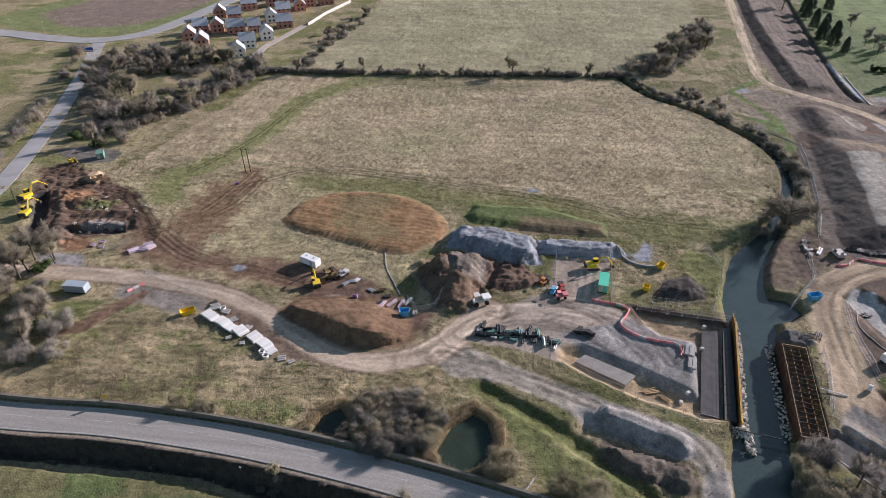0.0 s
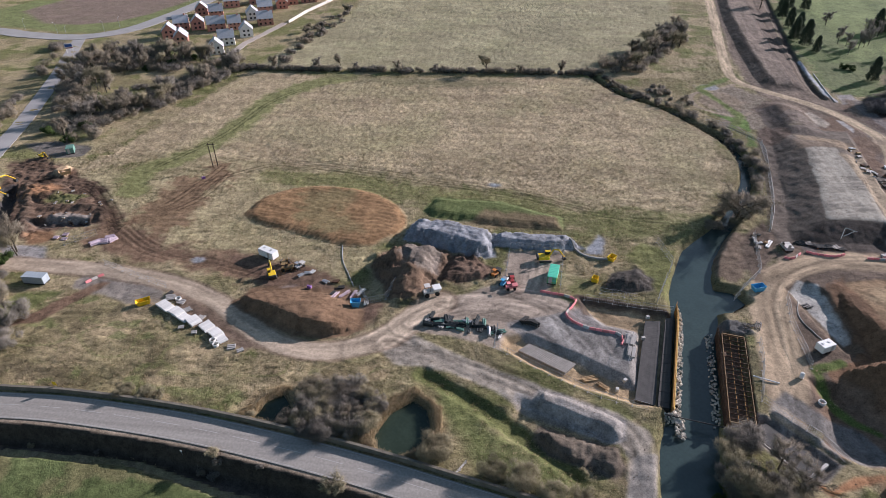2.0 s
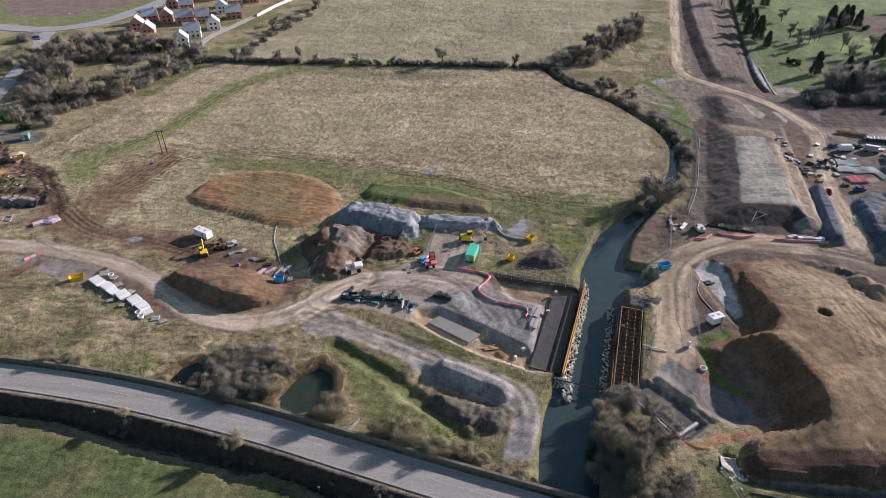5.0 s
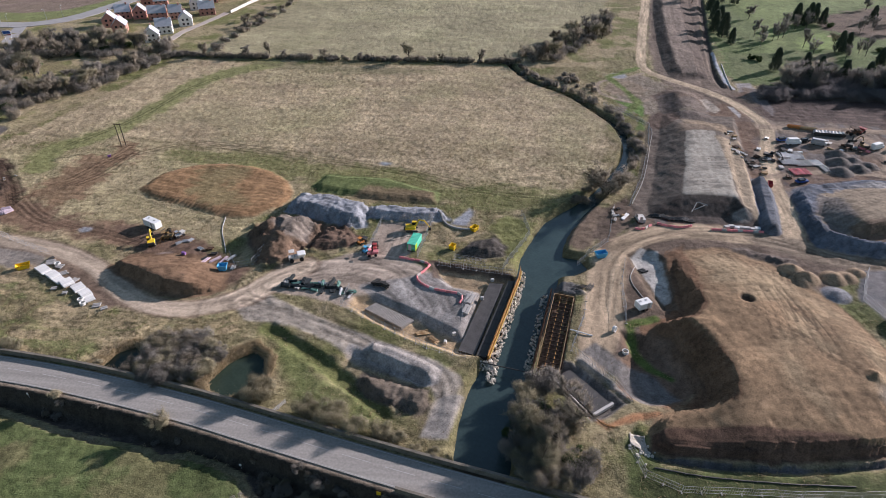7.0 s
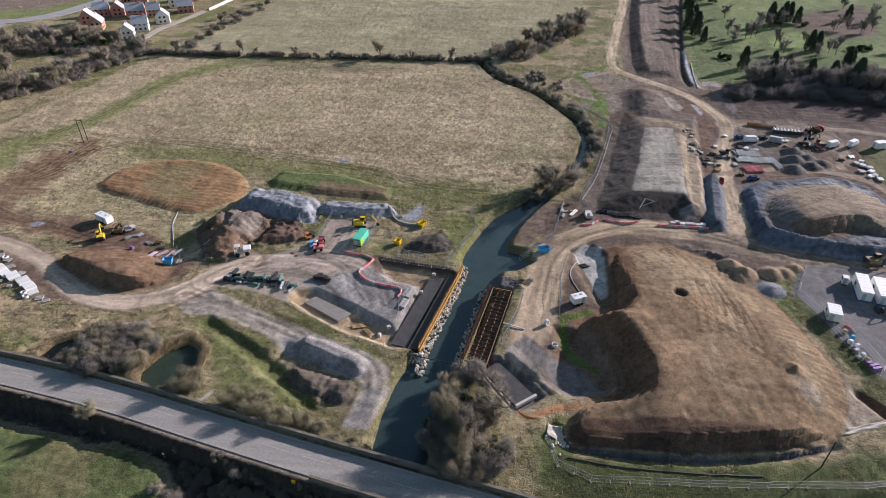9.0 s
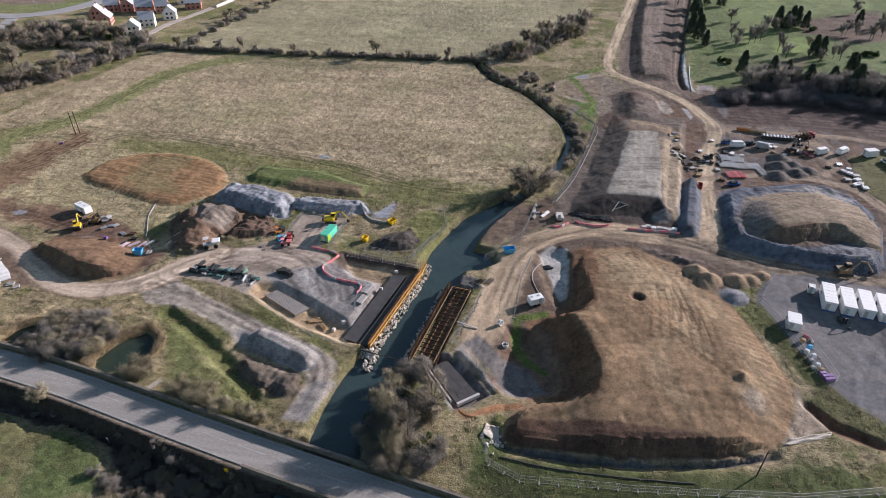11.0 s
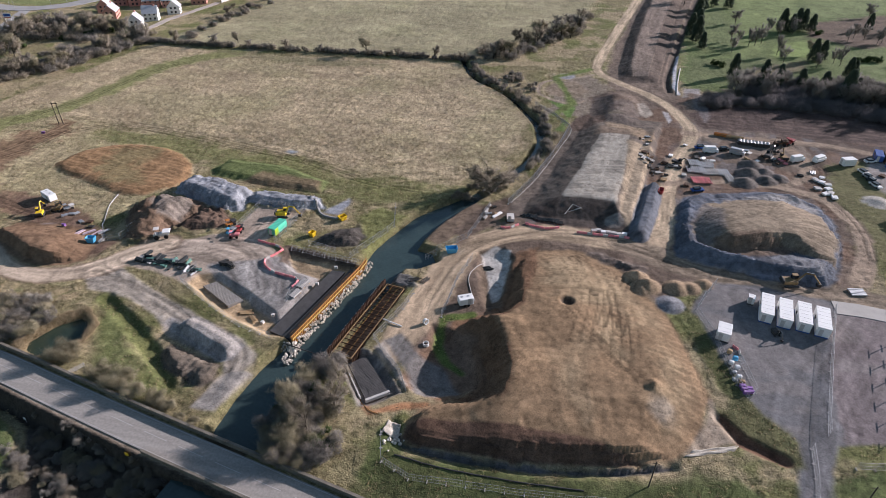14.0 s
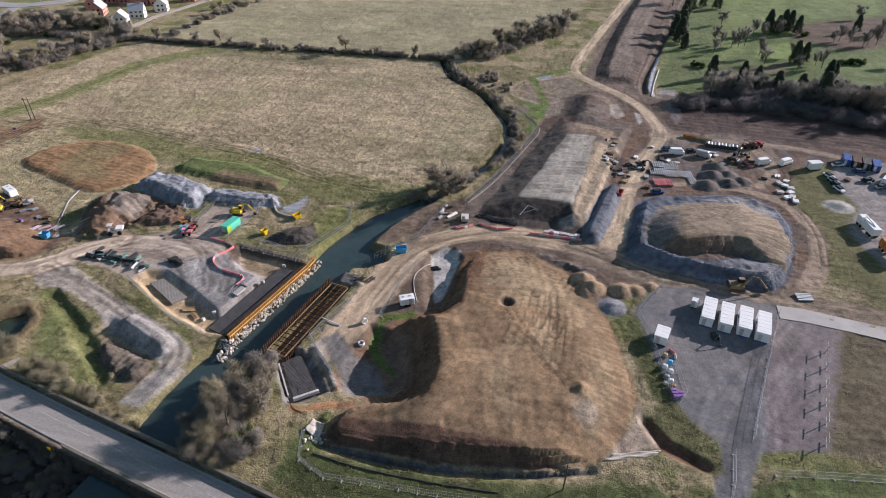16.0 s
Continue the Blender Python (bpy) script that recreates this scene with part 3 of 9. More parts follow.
paint(sd_poly([(112, 38), (128, 37), (118, 10), (114, -4), (102, -6), (105, 16)], GX, GY), (0.205, 0.172, 0.168), 0.7, 0.8, -1.0, seed=141)
k = ramp(sd_poly(COMPOUND, GX, GY), 0, -2) * ramp(fbm(GX * 0.5, GY, 7, 341, 4), 0.46, 0.6)
tone[:] = tone * (1 - 0.5 * k[..., None]) + np.array((0.24, 0.215, 0.2)) * 0.5 * k[..., None]
# river, ponds, drains
river = np.minimum(sd_line(RIVER, GX, GY), sd_poly(INLET, GX, GY))
paint(river - 2.2, (0.16, 0.14, 0.075), 1, 1.2, 0.7, 0.8, seed=42)
paint(river - 0.4, (0.10, 0.08, 0.055), 0.5, 0.5, 0, seed=43)
narrow = ramp(GY, 60, 90)
Zs -= (4.2 - 1.0 * narrow) * ramp(river + 0.5 * (fbm(GX, GY, 3, 50) - 0.5), 2.6 - 0.6 * narrow, -1.2 + 0.7 * narrow)
for poly in (POND, POND_SMALL):
    d = sd_poly(poly, GX, GY)
    paint(d - 3, (0.27, 0.2, 0.115), 1, 1.5, 0.8, 0.8, seed=44)
    paint(d - 0.3, (0.06, 0.055, 0.035), 0.4, 0.4, 0, seed=45)
    Zs -= 2.6 * ramp(d, 1.6, -1.2)

# road embankment: the land south of it lies lower
road = road_gap = sd_line(ROAD, GX, GY, 60)
line_y = np.interp(GX, [p[0] for p in ROAD], [p[1] for p in ROAD])
south = line_y - GY
lea = sd_poly(LEA, GX, GY, 30)
Zs -= 4.8 * ramp(south, ROAD_HALF + 0.9, ROAD_HALF + 3.2) - 1.9 * ramp(lea + 1.4 * (fbm(GX, GY, 7, 49, 2) - 0.5), 2.4, -1.4)
# bank below the road: its shade is painted as a near-black tone
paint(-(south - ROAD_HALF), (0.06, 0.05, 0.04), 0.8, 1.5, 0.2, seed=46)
paint(np.maximum(-(south - ROAD_HALF + 0.5), south - ROAD_HALF - 0.9), (0.3, 0.24, 0.18), 0.3, 0.2, 0.0, seed=48)
paint(-(south - ROAD_HALF - 19), (0.15, 0.15, 0.068), 2.0, 4.0, 0.5, seed=246, vary=0.4)
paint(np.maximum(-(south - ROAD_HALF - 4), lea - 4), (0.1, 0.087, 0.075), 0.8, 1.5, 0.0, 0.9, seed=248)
paint(lea, (0.108, 0.13, 0.052), 0.6, 1.0, 0.4, seed=47, vary=0.3)
k = ramp(fbm(GX, GY, 9, 247), 0.5, 0.62) * ramp(lea, 0, -1)
tone[:] = tone * (1 - 0.6 * k[..., None]) + np.array((0.19, 0.16, 0.085)) * 0.6 * k[..., None]
paint(np.abs(lea) - 0.5, (0.25, 0.21, 0.13), 0.5, 0.8, 0.6, 0.7, seed=249)
on_road = ramp(road, ROAD_HALF + np.where(south > 0, 1.6, 3.2), ROAD_HALF + 0.6)
Zs = Zs * (1 - on_road) + (-0.1) * on_road

# verges
paint(sd_poly([(2.5, 45), (8, 42.5), (13, 50), (17, 60), (19, 68), (12, 69), (5, 58)], GX, GY), (0.19, 0.14, 0.1), 1.0, 1.5, 0.1, seed=105)
paint(sd_poly([(-11, 32), (-9, 44), (-6, 56), (-14, 60), (-22, 52), (-18, 48), (-14, 40)], GX, GY), (0.19, 0.19, 0.075), 1.5, 2, 0.5, seed=106)
paint(sd_poly([(12, -22), (18, -28), (50, -27), (80, -20), (92, -26), (100, -14), (112, -8), (130, -5), (175, 8), (175, -8), (130, -22), (60, -36), (10, -36)], GX, GY), (0.115, 0.135, 0.052), 1.5, 2.5, 0.42, seed=101, vary=0.35)
paint(sd_poly([(114, -4), (118, 12), (126, 36), (170, 34), (160, 5), (130, -4)], GX, GY), (0.16, 0.13, 0.085), 1.5, 2, 0.5, seed=102)
paint(sd_poly([(79, -5), (83, 4), (92, -6), (93, -14), (88, -15), (82, -11)], GX, GY), (0.13, 0.125, 0.06), 1.0, 1.0, 0.6, seed=103)
paint(sd_line([(82, 4, 2.2), (79, 14, 2.0), (76.5, 26, 1.8)], GX, GY), (0.125, 0.13, 0.055), 0.8, 1.0, 0.6, seed=104)
paint(sd_poly([(13, 44), (22, 57), (28, 67), (24, 77), (17, 69), (11, 52)], GX, GY), (0.165, 0.122, 0.092), 1.2, 1.5, 0, seed=107, vary=0.4)
# heaps and cuttings
md = -(sd_poly(MOUND, GX, GY, 40) + 0.4 * 2 * (fbm(GX, GY, 5, 60) - 0.5))
crown = 5.0 - 0.0022 * np.maximum(GX - 42, 0) ** 2 - 0.0034 * np.maximum(-GY, 0) ** 2 - 0.0022 * np.maximum(GY - 5, 0) ** 2
crown = crown - 1.2 * ramp(GX, 36, 24) * ramp(GY, -8, -14) + 0.6 * (fbm(GX, GY, 12, 160, 3) - 0.5)
crown = crown + 0.8 * ramp(GX, 44, 33) * ramp(GY, -14, -8) * ramp(GY, 13, 7)
parts = [crown]
for first, last, grade in ((0, 7, 1.7), (7, 14, 0.42), (14, 21, 0.2), (21, 36, 1.15)):
    run = [MOUND[q % len(MOUND)] for q in range(first, last + 1)]
    parts.append(np.clip((sd_line(run, GX, GY, 40) + 0.5 * (fbm(GX, GY, 6, 161 + first, 2) - 0.5)) * grade, 0, 12))
FOOT_DRAIN = curve_through([(13.5, -21.5, 0.4), (16.5, -26, 0.5), (27, -26.8, 0.6), (38, -26.2, 0.6), (48, -24.9, 0.6), (59, -22.6, 0.5), (68, -19.4, 0.3)])
foot_drain = sd_line(FOOT_DRAIN, GX, GY)
Zs -= 0.8 * ramp(foot_drain, 1.5, -0.4)
mh = -np.log(sum(np.exp(-q * 3.0) for q in parts)) / 3.0
raise_to(np.where(md > -0.2, np.clip(mh, 0, 7), 0))
paint(sd_poly(MOUND, GX, GY), (0.275, 0.186, 0.11), 0.8, 0.8, -0.8, seed=61, vary=0.3)
m_in = ramp(sd_poly(MOUND, GX, GY), -1, -7)
k = m_in * ramp(fbm(GX, GY, 16, 62) + 0.012 * (GX - 48), 0.42, 0.68)
tone[:] = tone * (1 - 0.85 * k[..., None]) + np.array((0.365, 0.275, 0.17)) * 0.85 * k[..., None]
k = m_in * ramp(fbm(GX * 0.5, GY, 3.2, 64, 3), 0.6, 0.74)
tone *= (1 - 0.15 * k)[..., None]
k = m_in * ramp(fbm(GX, GY * 0.6, 5.0, 65, 3), 0.6, 0.75)
tone *= (1 + 0.12 * k)[..., None]
Zs += m_in * 0.12 * (fbm(GX, GY, 12, 66, 2) - 0.5)
k = m_in * ramp(fbm(GX * 0.35, GY * 1.3, 2.2, 67, 2), 0.62, 0.75)
tone *= (1 - 0.1 * k)[..., None]
mound_top = m_in
for size, seed, thin in ((8, 350, 0.012), (4.5, 351, 0.014), (6, 352, 0.012)):
    k = m_in * ramp(np.abs(fbm(GX * 1.2, GY * 0.7, size, seed, 4) - 0.5), thin * 2, thin * 0.4)
    tone *= (1 - 0.2 * k)[..., None]
    Zs -= 0.05 * k
lumps = m_in * ramp(fbm(GX, GY, 1.8, 353, 2), 0.64, 0.76)
Zs += 0.06 * lumps
# south face: darker clay, deepened further by painting in the slope's shade
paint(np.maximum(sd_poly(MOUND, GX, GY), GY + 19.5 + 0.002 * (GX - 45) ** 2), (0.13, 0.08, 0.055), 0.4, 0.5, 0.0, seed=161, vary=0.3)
# west side of the mound: reddish-brown shade put into the soil colour
west_flank = np.maximum(np.maximum(-md - 1.5, md - 5.0), np.maximum(GX - 36.5, -13.5 - GY))
paint(west_flank, (0.2, 0.118, 0.07), 0.8, 1.2, 0, seed=165, vary=0.35)
paint(foot_drain, (0.07, 0.075, 0.095), 0.4, 0.5, 0, 0.85, seed=164, vary=0.4)
paint(sd_line([(-2, -8.5, 0.6), (3, -15, 0.7), (8, -20.3, 0.8), (14, -17, 0.7), (19, -15.5, 0.5)], GX, GY), (0.38, 0.2, 0.105), 0.5, 0.5, 0, seed=163)
Zs -= 1.9 * ramp(sd_poly(HOLLOW, GX, GY), 0.8, -3) * ramp(md, 0.8, -0.8) + 1.5 * ramp(sd_poly(DRAIN, GX, GY), 0.5, -2.5)
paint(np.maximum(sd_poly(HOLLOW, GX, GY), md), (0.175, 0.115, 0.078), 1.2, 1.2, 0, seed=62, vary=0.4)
paint(sd_poly(DRAIN, GX, GY), (0.14, 0.105, 0.075), 0.8, 0.8, 0, seed=62)
paint(sd_poly([(20.6, 41.6), (24, 46), (28.6, 44.6), (29, 38), (28.6, 22.6), (26.9, 22), (24.6, 30), (22.8, 36)], GX, GY), (0.46, 0.44, 0.4), 0.4, 0.7, 0, seed=162, vary=0.3)
STOCK_DOME = [(79.5, 68), (82, 56), (90, 54.5), (97, 57.5), (105, 60.5), (112, 57), (117, 57.5), (121, 68), (119.5, 82), (110, 90), (98, 88), (86, 82)]
BERM = curve_through([(76.5, 62), (77.2, 56), (82, 53), (88.4, 51.4), (95, 49.6), (102, 48.8), (109, 49.2), (113, 52)])
sdist = -(sd_poly(STOCK, GX, GY, 14) + 1.6 * (fbm(GX, GY, 6, 63, 2) - 0.5))
lumpy = fbm(GX, GY, 5, 64, 3) - 0.5
pad = np.minimum(sdist * 0.85, 2.3 - 1.2 * ramp(GX + GY, 165, 190) + 1.6 * lumpy)
ridge = np.minimum(sdist * 0.95, 3.7 + 0.9 * lumpy - 0.75 * np.maximum(sd_line(BERM, GX, GY, 20) - 0.8, 0))
raise_to(np.where(sdist > 0, np.maximum(np.maximum(pad, ridge), 0), 0))
top = 6.3 - 0.07 * np.maximum(GY - 62, 0) - 0.03 * np.abs(GX - 100) + 0.3 * (fbm(GX, GY, 7, 69, 2) - 0.5)
parts = [top]
for first, last, grade in ((0, 1, 0.62), (1, 6, 1.6), (6, 11, 0.36), (11, 12, 0.5)):
    run = [STOCK_DOME[q % len(STOCK_DOME)] for q in range(first, last + 1)]
    parts.append(1.9 + np.clip((sd_line(run, GX, GY, 30) + 1.0 * (fbm(GX, GY, 5, 71 + first, 2) - 0.5)) * grade, 0, 9))
raise_to(np.where(sd_poly(STOCK_DOME, GX, GY) < 0.2, np.clip(-np.log(sum(np.exp(-q * 2.5) for q in parts)) / 2.5, 0, 8), 0))

paint(sd_poly(STOCK, GX, GY), (0.125, 0.137, 0.162), 0.8, 1.2, 0, seed=65, vary=0.45)
paint(sd_poly([(96, 89), (104, 94), (115, 95), (121, 88), (119, 82), (108, 87)], GX, GY), (0.29, 0.28, 0.27), 0.8, 1.5, 0, seed=165, vary=0.35)
paint(sd_poly([(98, 54.5), (104, 58), (113.3, 56), (112, 49), (102, 50.5)], GX, GY), (0.23, 0.23, 0.235), 0.8, 1.2, 0, 0.8, seed=166, vary=0.3)
paint(sd_poly(STOCK_DOME, GX, GY), (0.285, 0.225, 0.16), 0.8, 1.6, -0.6, seed=66, vary=0.2)
# west flank of the dome greyed to carry its shade
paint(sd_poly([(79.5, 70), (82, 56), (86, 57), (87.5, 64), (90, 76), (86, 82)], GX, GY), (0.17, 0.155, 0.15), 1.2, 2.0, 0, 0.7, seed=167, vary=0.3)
rays = np.arctan2(GY - 66, GX - 98)
k = ramp(sd_poly(STOCK_DOME, GX, GY), -1.5, -4) * ramp(np.hypot(GX - 98, GY - 66), 3, 8)
tone *= (1 - 0.25 * k * ramp(vnoise(rays * 34, np.hypot(GX - 98, GY - 66) / 9, 1.0, 68), 0.4, 0.75))[..., None]
Zs -= 0.08 * k * vnoise(rays * 34, np.hypot(GX - 98, GY - 66) / 9, 1.0, 68)
# south scarp and trough: shaded side painted in as a darker brown
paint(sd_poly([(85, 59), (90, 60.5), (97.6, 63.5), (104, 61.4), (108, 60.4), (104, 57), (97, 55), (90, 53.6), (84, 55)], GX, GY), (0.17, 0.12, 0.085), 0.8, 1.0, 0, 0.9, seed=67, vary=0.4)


def side_of(a, b):
    """Distance to the left of the line from a to b."""
    L = math.hypot(b[0] - a[0], b[1] - a[1])
    return ((b[0] - a[0]) * (GY - a[1]) - (b[1] - a[1]) * (GX - a[0])) / L


wob = 1.2 * (fbm(GX, GY, 6, 67) - 0.5)
west, foot = -side_of((25.5, 71), (39.5, 135)) + wob, GY - 62.5 + wob
east, head = side_of((63.5, 62), (74, 128)) + wob, 152 - GY
foot = foot + 2.6 * ramp(GX, 56, 59)
bench = np.minimum(east, 2.3) + np.clip((east - 5.6) * 0.6, 0, 4)
emb = -np.log(sum(np.exp(-np.clip(v, -20, 20) * 4.0) for v in ((west - 4.7) * 0.37, (foot - 3.7) * 0.43, bench, head * 0.15)) + math.exp(-3.8 * 4.0)) / 4.0
emb = np.clip(emb, 0, 3.8)
raise_to(emb + np.where(emb > 0, 0.25 * (fbm(GX, GY, 5, 167, 3) - 0.5) * np.minimum(1, emb), 0))
paint(np.maximum(np.maximum(-west, -foot), np.maximum(-east, -head)), (0.135, 0.11, 0.09), 0.8, 0.6, -0.2, seed=68, vary=0.35)
paint(np.maximum(np.maximum((3.45 - emb) * 4, -side_of((58.6, 77), (62.8, 127)) - 0.4), GY - 129), (0.375, 0.34, 0.285), 0.4, 0.5, -0.8, seed=69, vary=0.18)
paint(np.maximum(np.maximum((0.9 - emb) * 2, side_of((58.4, 62), (62.6, 127))), GY - 122), (0.36, 0.285, 0.2), 0.6, 0.9, 0, seed=169, vary=0.25)
paint(np.maximum(np.maximum((2.4 - emb) * 2, 127 - GY), GY - 146), (0.2, 0.15, 0.11), 1.0, 1.5, 0, seed=171, vary=0.35)
# front slope and apron: dark soil, its tone also holding the slope's shade
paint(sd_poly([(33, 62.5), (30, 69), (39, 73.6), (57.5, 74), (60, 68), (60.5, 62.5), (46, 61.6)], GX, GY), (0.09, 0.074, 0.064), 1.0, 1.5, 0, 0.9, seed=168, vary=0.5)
k = np.clip(1 - np.hypot(GX - 57.5, GY - 66) / 5, 0, 1)
Zs += 1.5 * k
paint(4 - 9 * k, (0.24, 0.215, 0.19), 0.8, 1.2, 0, seed=170)
for x0, y0, r, h in ((101.5, 103.5, 4.5, 2.2), (106, 118, 4.5, 2.4), (109, 107, 4, 1.8), (113.5, 110, 3.5, 1.6), (104, 111, 4.5, 2.6), (109.5, 113, 3.5, 2.0), (141.7, 99.5, 4.5, 1.2)):
    d = np.hypot(GX - x0, GY - y0)
    raise_to(np.clip((r - d) / r, 0, 1) ** 0.85 * h)
    paint(d - r, (0.45, 0.42, 0.37) if x0 > 130 else (0.15, 0.13, 0.115), 0.5, 0.6, 0, seed=int(x0))
raise_to(np.clip(-sd_line(WINDROW, GX, GY) * 1.1, 0, 2.2) + np.where(sd_line(WINDROW, GX, GY) < -0.3, 0.6 * fbm(GX * 0.4, GY, 1.9, 91, 2), 0))
paint(sd_line(WINDROW, GX, GY) - 0.3, (0.14, 0.15, 0.17), 0.4, 0.3, 0, seed=92, vary=0.3)
raise_to(flat_top(OVAL, 1.3, 0.4, 0.15, 70, 0.3))
paint(sd_poly(OVAL, GX, GY) + 1.0, (0.31, 0.19, 0.1), 0.8, 0.8, -0.2, seed=71, vary=0.2)
paint(sd_poly([(-122, 78), (-106, 79), (-108, 66), (-98, 54), (-107, 52), (-121, 59)], GX, GY), (0.22, 0.185, 0.095), 3, 5, 0.25, 0.75, seed=172)
fur = 0.5 + 0.5 * np.sin((GY + 0.22 * GX + 5 * fbm(GX, GY, 12, 171, 3)) * 2 * math.pi / 1.9)
k = ramp(sd_poly(OVAL, GX, GY), -1, -2.5)
Zs -= 0.05 * k * fur
tone *= (1 - 0.26 * k * fur * ramp(fbm(GX, GY, 10, 173), 0.35, 0.6))[..., None]
raise_to(flat_top(GREEN_BANK, 1.5, 0.5, 0.2, 72, 0.3))
paint(sd_poly(GREEN_BANK, GX, GY), (0.14, 0.165, 0.065), 1.0, 1.2, 0.3, seed=272)
paint(sd_poly([(-66, 64), (-62, 71), (-40, 69), (-37, 63), (-57, 62)], GX, GY), (0.2, 0.15, 0.09), 1.5, 1.5, 0.2, seed=172)


def blocky(size, seed):
    """Broken lumps: a level of its own for each cell of a bent grid."""
    u = GX / size + 0.9 * (fbm(GX, GY, size * 2.2, seed) - 0.5) * 2
    v = GY / size + 0.9 * (fbm(GX, GY, size * 2.2, seed + 5) - 0.5) * 2
    return _hash(np.floor(u), np.floor(v), seed)


lump, lump_small = blocky(2.6, 300), blocky(1.3, 310)
for p, top, slope, rough, seed in ((GREY_PILE, 4.2, 1.5, 0.5, 73), (GREY_RIDGE, 2.4, 1.1, 0.4, 74)):
    h = flat_top(p, top, slope, rough, seed, 0.9, 3)
    raise_to(np.where(h > 0.3, h + 0.35 * (lump_small - 0.5) + 0.3 * (lump - 0.5), h))
for p in (GREY_PILE, GREY_RIDGE):
    paint(sd_poly(p, GX, GY), (0.30, 0.31, 0.33), 0.6, 0.6, 0, seed=75, vary=0.2)
h = flat_top(BROWN_PILE, 5.4, 0.85, 0.8, 76, 1.4, 5)
raise_to(np.where(h > 0.3, h + 1.1 * (lump - 0.5) + 0.5 * (lump_small - 0.5), h))
h = flat_top(BROWN_SPREAD, 2.0, 0.8, 0.8, 276, 1.2, 3)
raise_to(np.where(h > 0.3, h + 0.9 * (lump - 0.5) + 0.6 * (lump_small - 0.5), h))
paint(sd_poly(BROWN_SPREAD, GX, GY), (0.14, 0.095, 0.07), 0.8, 1, 0, seed=277, vary=0.5)
raise_to(flat_top([(-95, 39), (-92, 46), (-88, 46), (-88, 40)], 2.0, 0.7, 0.8, 93, 0.8, 3))
paint(sd_poly(BROWN_PILE, GX, GY), (0.165, 0.112, 0.077), 0.8, 1, 0, seed=77, vary=0.4)
paint(sd_poly([(-84, 40), (-80, 46), (-72, 46), (-72, 36), (-77, 33)], GX, GY), (0.22, 0.185, 0.155), 1, 1.5, 0, seed=278, vary=0.3)
k = ramp(-sd_poly(BROWN_PILE, GX, GY), 0, 0.5)
tone *= (1 - k * 0.35 * (lump - 0.4))[..., None]
raise_to(flat_top(DARK_PILE, 2.6, 0.6, 0.6, 78, 0.8, 3))
paint(sd_poly(DARK_PILE, GX, GY), (0.085, 0.075, 0.065), 0.8, 1, 0, seed=79)
parts = [np.full(GX.shape, 3.5) + 0.5 * (fbm(GX, GY, 4, 180, 3) - 0.5)]
for first, last, grade in ((1, 5, 0.4), (5, 12, 1.7)):
    run = [SPOIL_BANK[q % len(SPOIL_BANK)] for q in range(first, last + 1)]
    parts.append(np.clip((sd_line(run, GX, GY, 30) + 0.9 * (fbm(GX, GY, 5, 181 + first, 2) - 0.5)) * grade, 0, 9))
raise_to(np.where(sd_poly(SPOIL_BANK, GX, GY) < 0.2, np.clip(-np.log(sum(np.exp(-q * 3.0) for q in parts)) / 3.0, 0, 5), 0))
paint(sd_poly(SPOIL_BANK, GX, GY) - 0.8, (0.2, 0.128, 0.08), 0.6, 0.8, -0.4, seed=80, vary=0.3)
d = sd_poly(DUG, GX, GY)
k = ramp(d, 0.5, -3)
Zs += k * (0.9 * (fbm(GX * 0.6, GY * 1.2, 8, 81, 4) - 0.5) + 0.5 * (lump_small - 0.5) + 0.4 * (lump - 0.5))
tone *= (1 - 0.35 * k * (lump - 0.5) - 0.3 * k * (lump_small - 0.5))[..., None]
PIT = [(-229, 66.5), (-227, 71.5), (-220, 62.6), (-213, 50), (-208.6, 44.4), (-213.4, 43.6), (-218, 48), (-223, 58)]
Zs -= 2.6 * ramp(sd_poly(PIT, GX, GY), 0.6, -1.4)
Zs -= 1.8 * ramp(sd_poly([(-205.5, 49), (-199, 51.6), (-187, 52), (-184.5, 48.6), (-199.5, 45.8)], GX, GY), 0.8, -1.2)
bank = sd_line(curve_through([(-222, 71, 0.4), (-213, 59, 0.8), (-207, 50, 0.9), (-201, 41, 0.5)]), GX, GY)
Zs += 0.6 * ramp(bank, 1.8, -0.6) + 0.4 * (fbm(GX, GY, 1.8, 83, 2) - 0.5) * ramp(bank, 2, 0)
spoil = np.clip(1 - np.hypot((GX + 213) * 0.75, GY - 66) / 7.5, 0, 1)
Zs += spoil * 1.9 + np.where(spoil > 0, 0.7 * (lump - 0.5) * np.minimum(1, 3 * spoil), 0)
ridge_e = sd_line(curve_through([(-203, 57.5, 0.3), (-195, 58.5, 0.6), (-186, 58.5, 0.5), (-182, 53, 0.3)]), GX, GY)
Zs += 0.8 * ramp(ridge_e, 2.4, -0.4)
paint(bank - 0.8, (0.12, 0.085, 0.062), 0.8, 1.5, 0, seed=185, vary=0.5)
paint(ridge_e - 0.6, (0.13, 0.09, 0.065), 0.8, 1.5, 0, seed=186, vary=0.5)
paint(np.hypot((GX + 213) * 0.85, GY - 67) - 4.6, (0.3, 0.165, 0.09), 1.2, 3.0, 0, 0.85, seed=181, vary=0.5)
# pit: deep shade painted as a near-black tone; the sunk row darkened too
paint(sd_poly(PIT, GX, GY), (0.06, 0.055, 0.055), 0.6, 0.8, 0, seed=188, vary=0.4)
paint(sd_poly([(-205.5, 49), (-199, 51.6), (-187, 52), (-184.5, 48.6), (-199.5, 45.8)], GX, GY), (0.07, 0.06, 0.055), 0.6, 1.2, 0, 0.85, seed=189, vary=0.4)
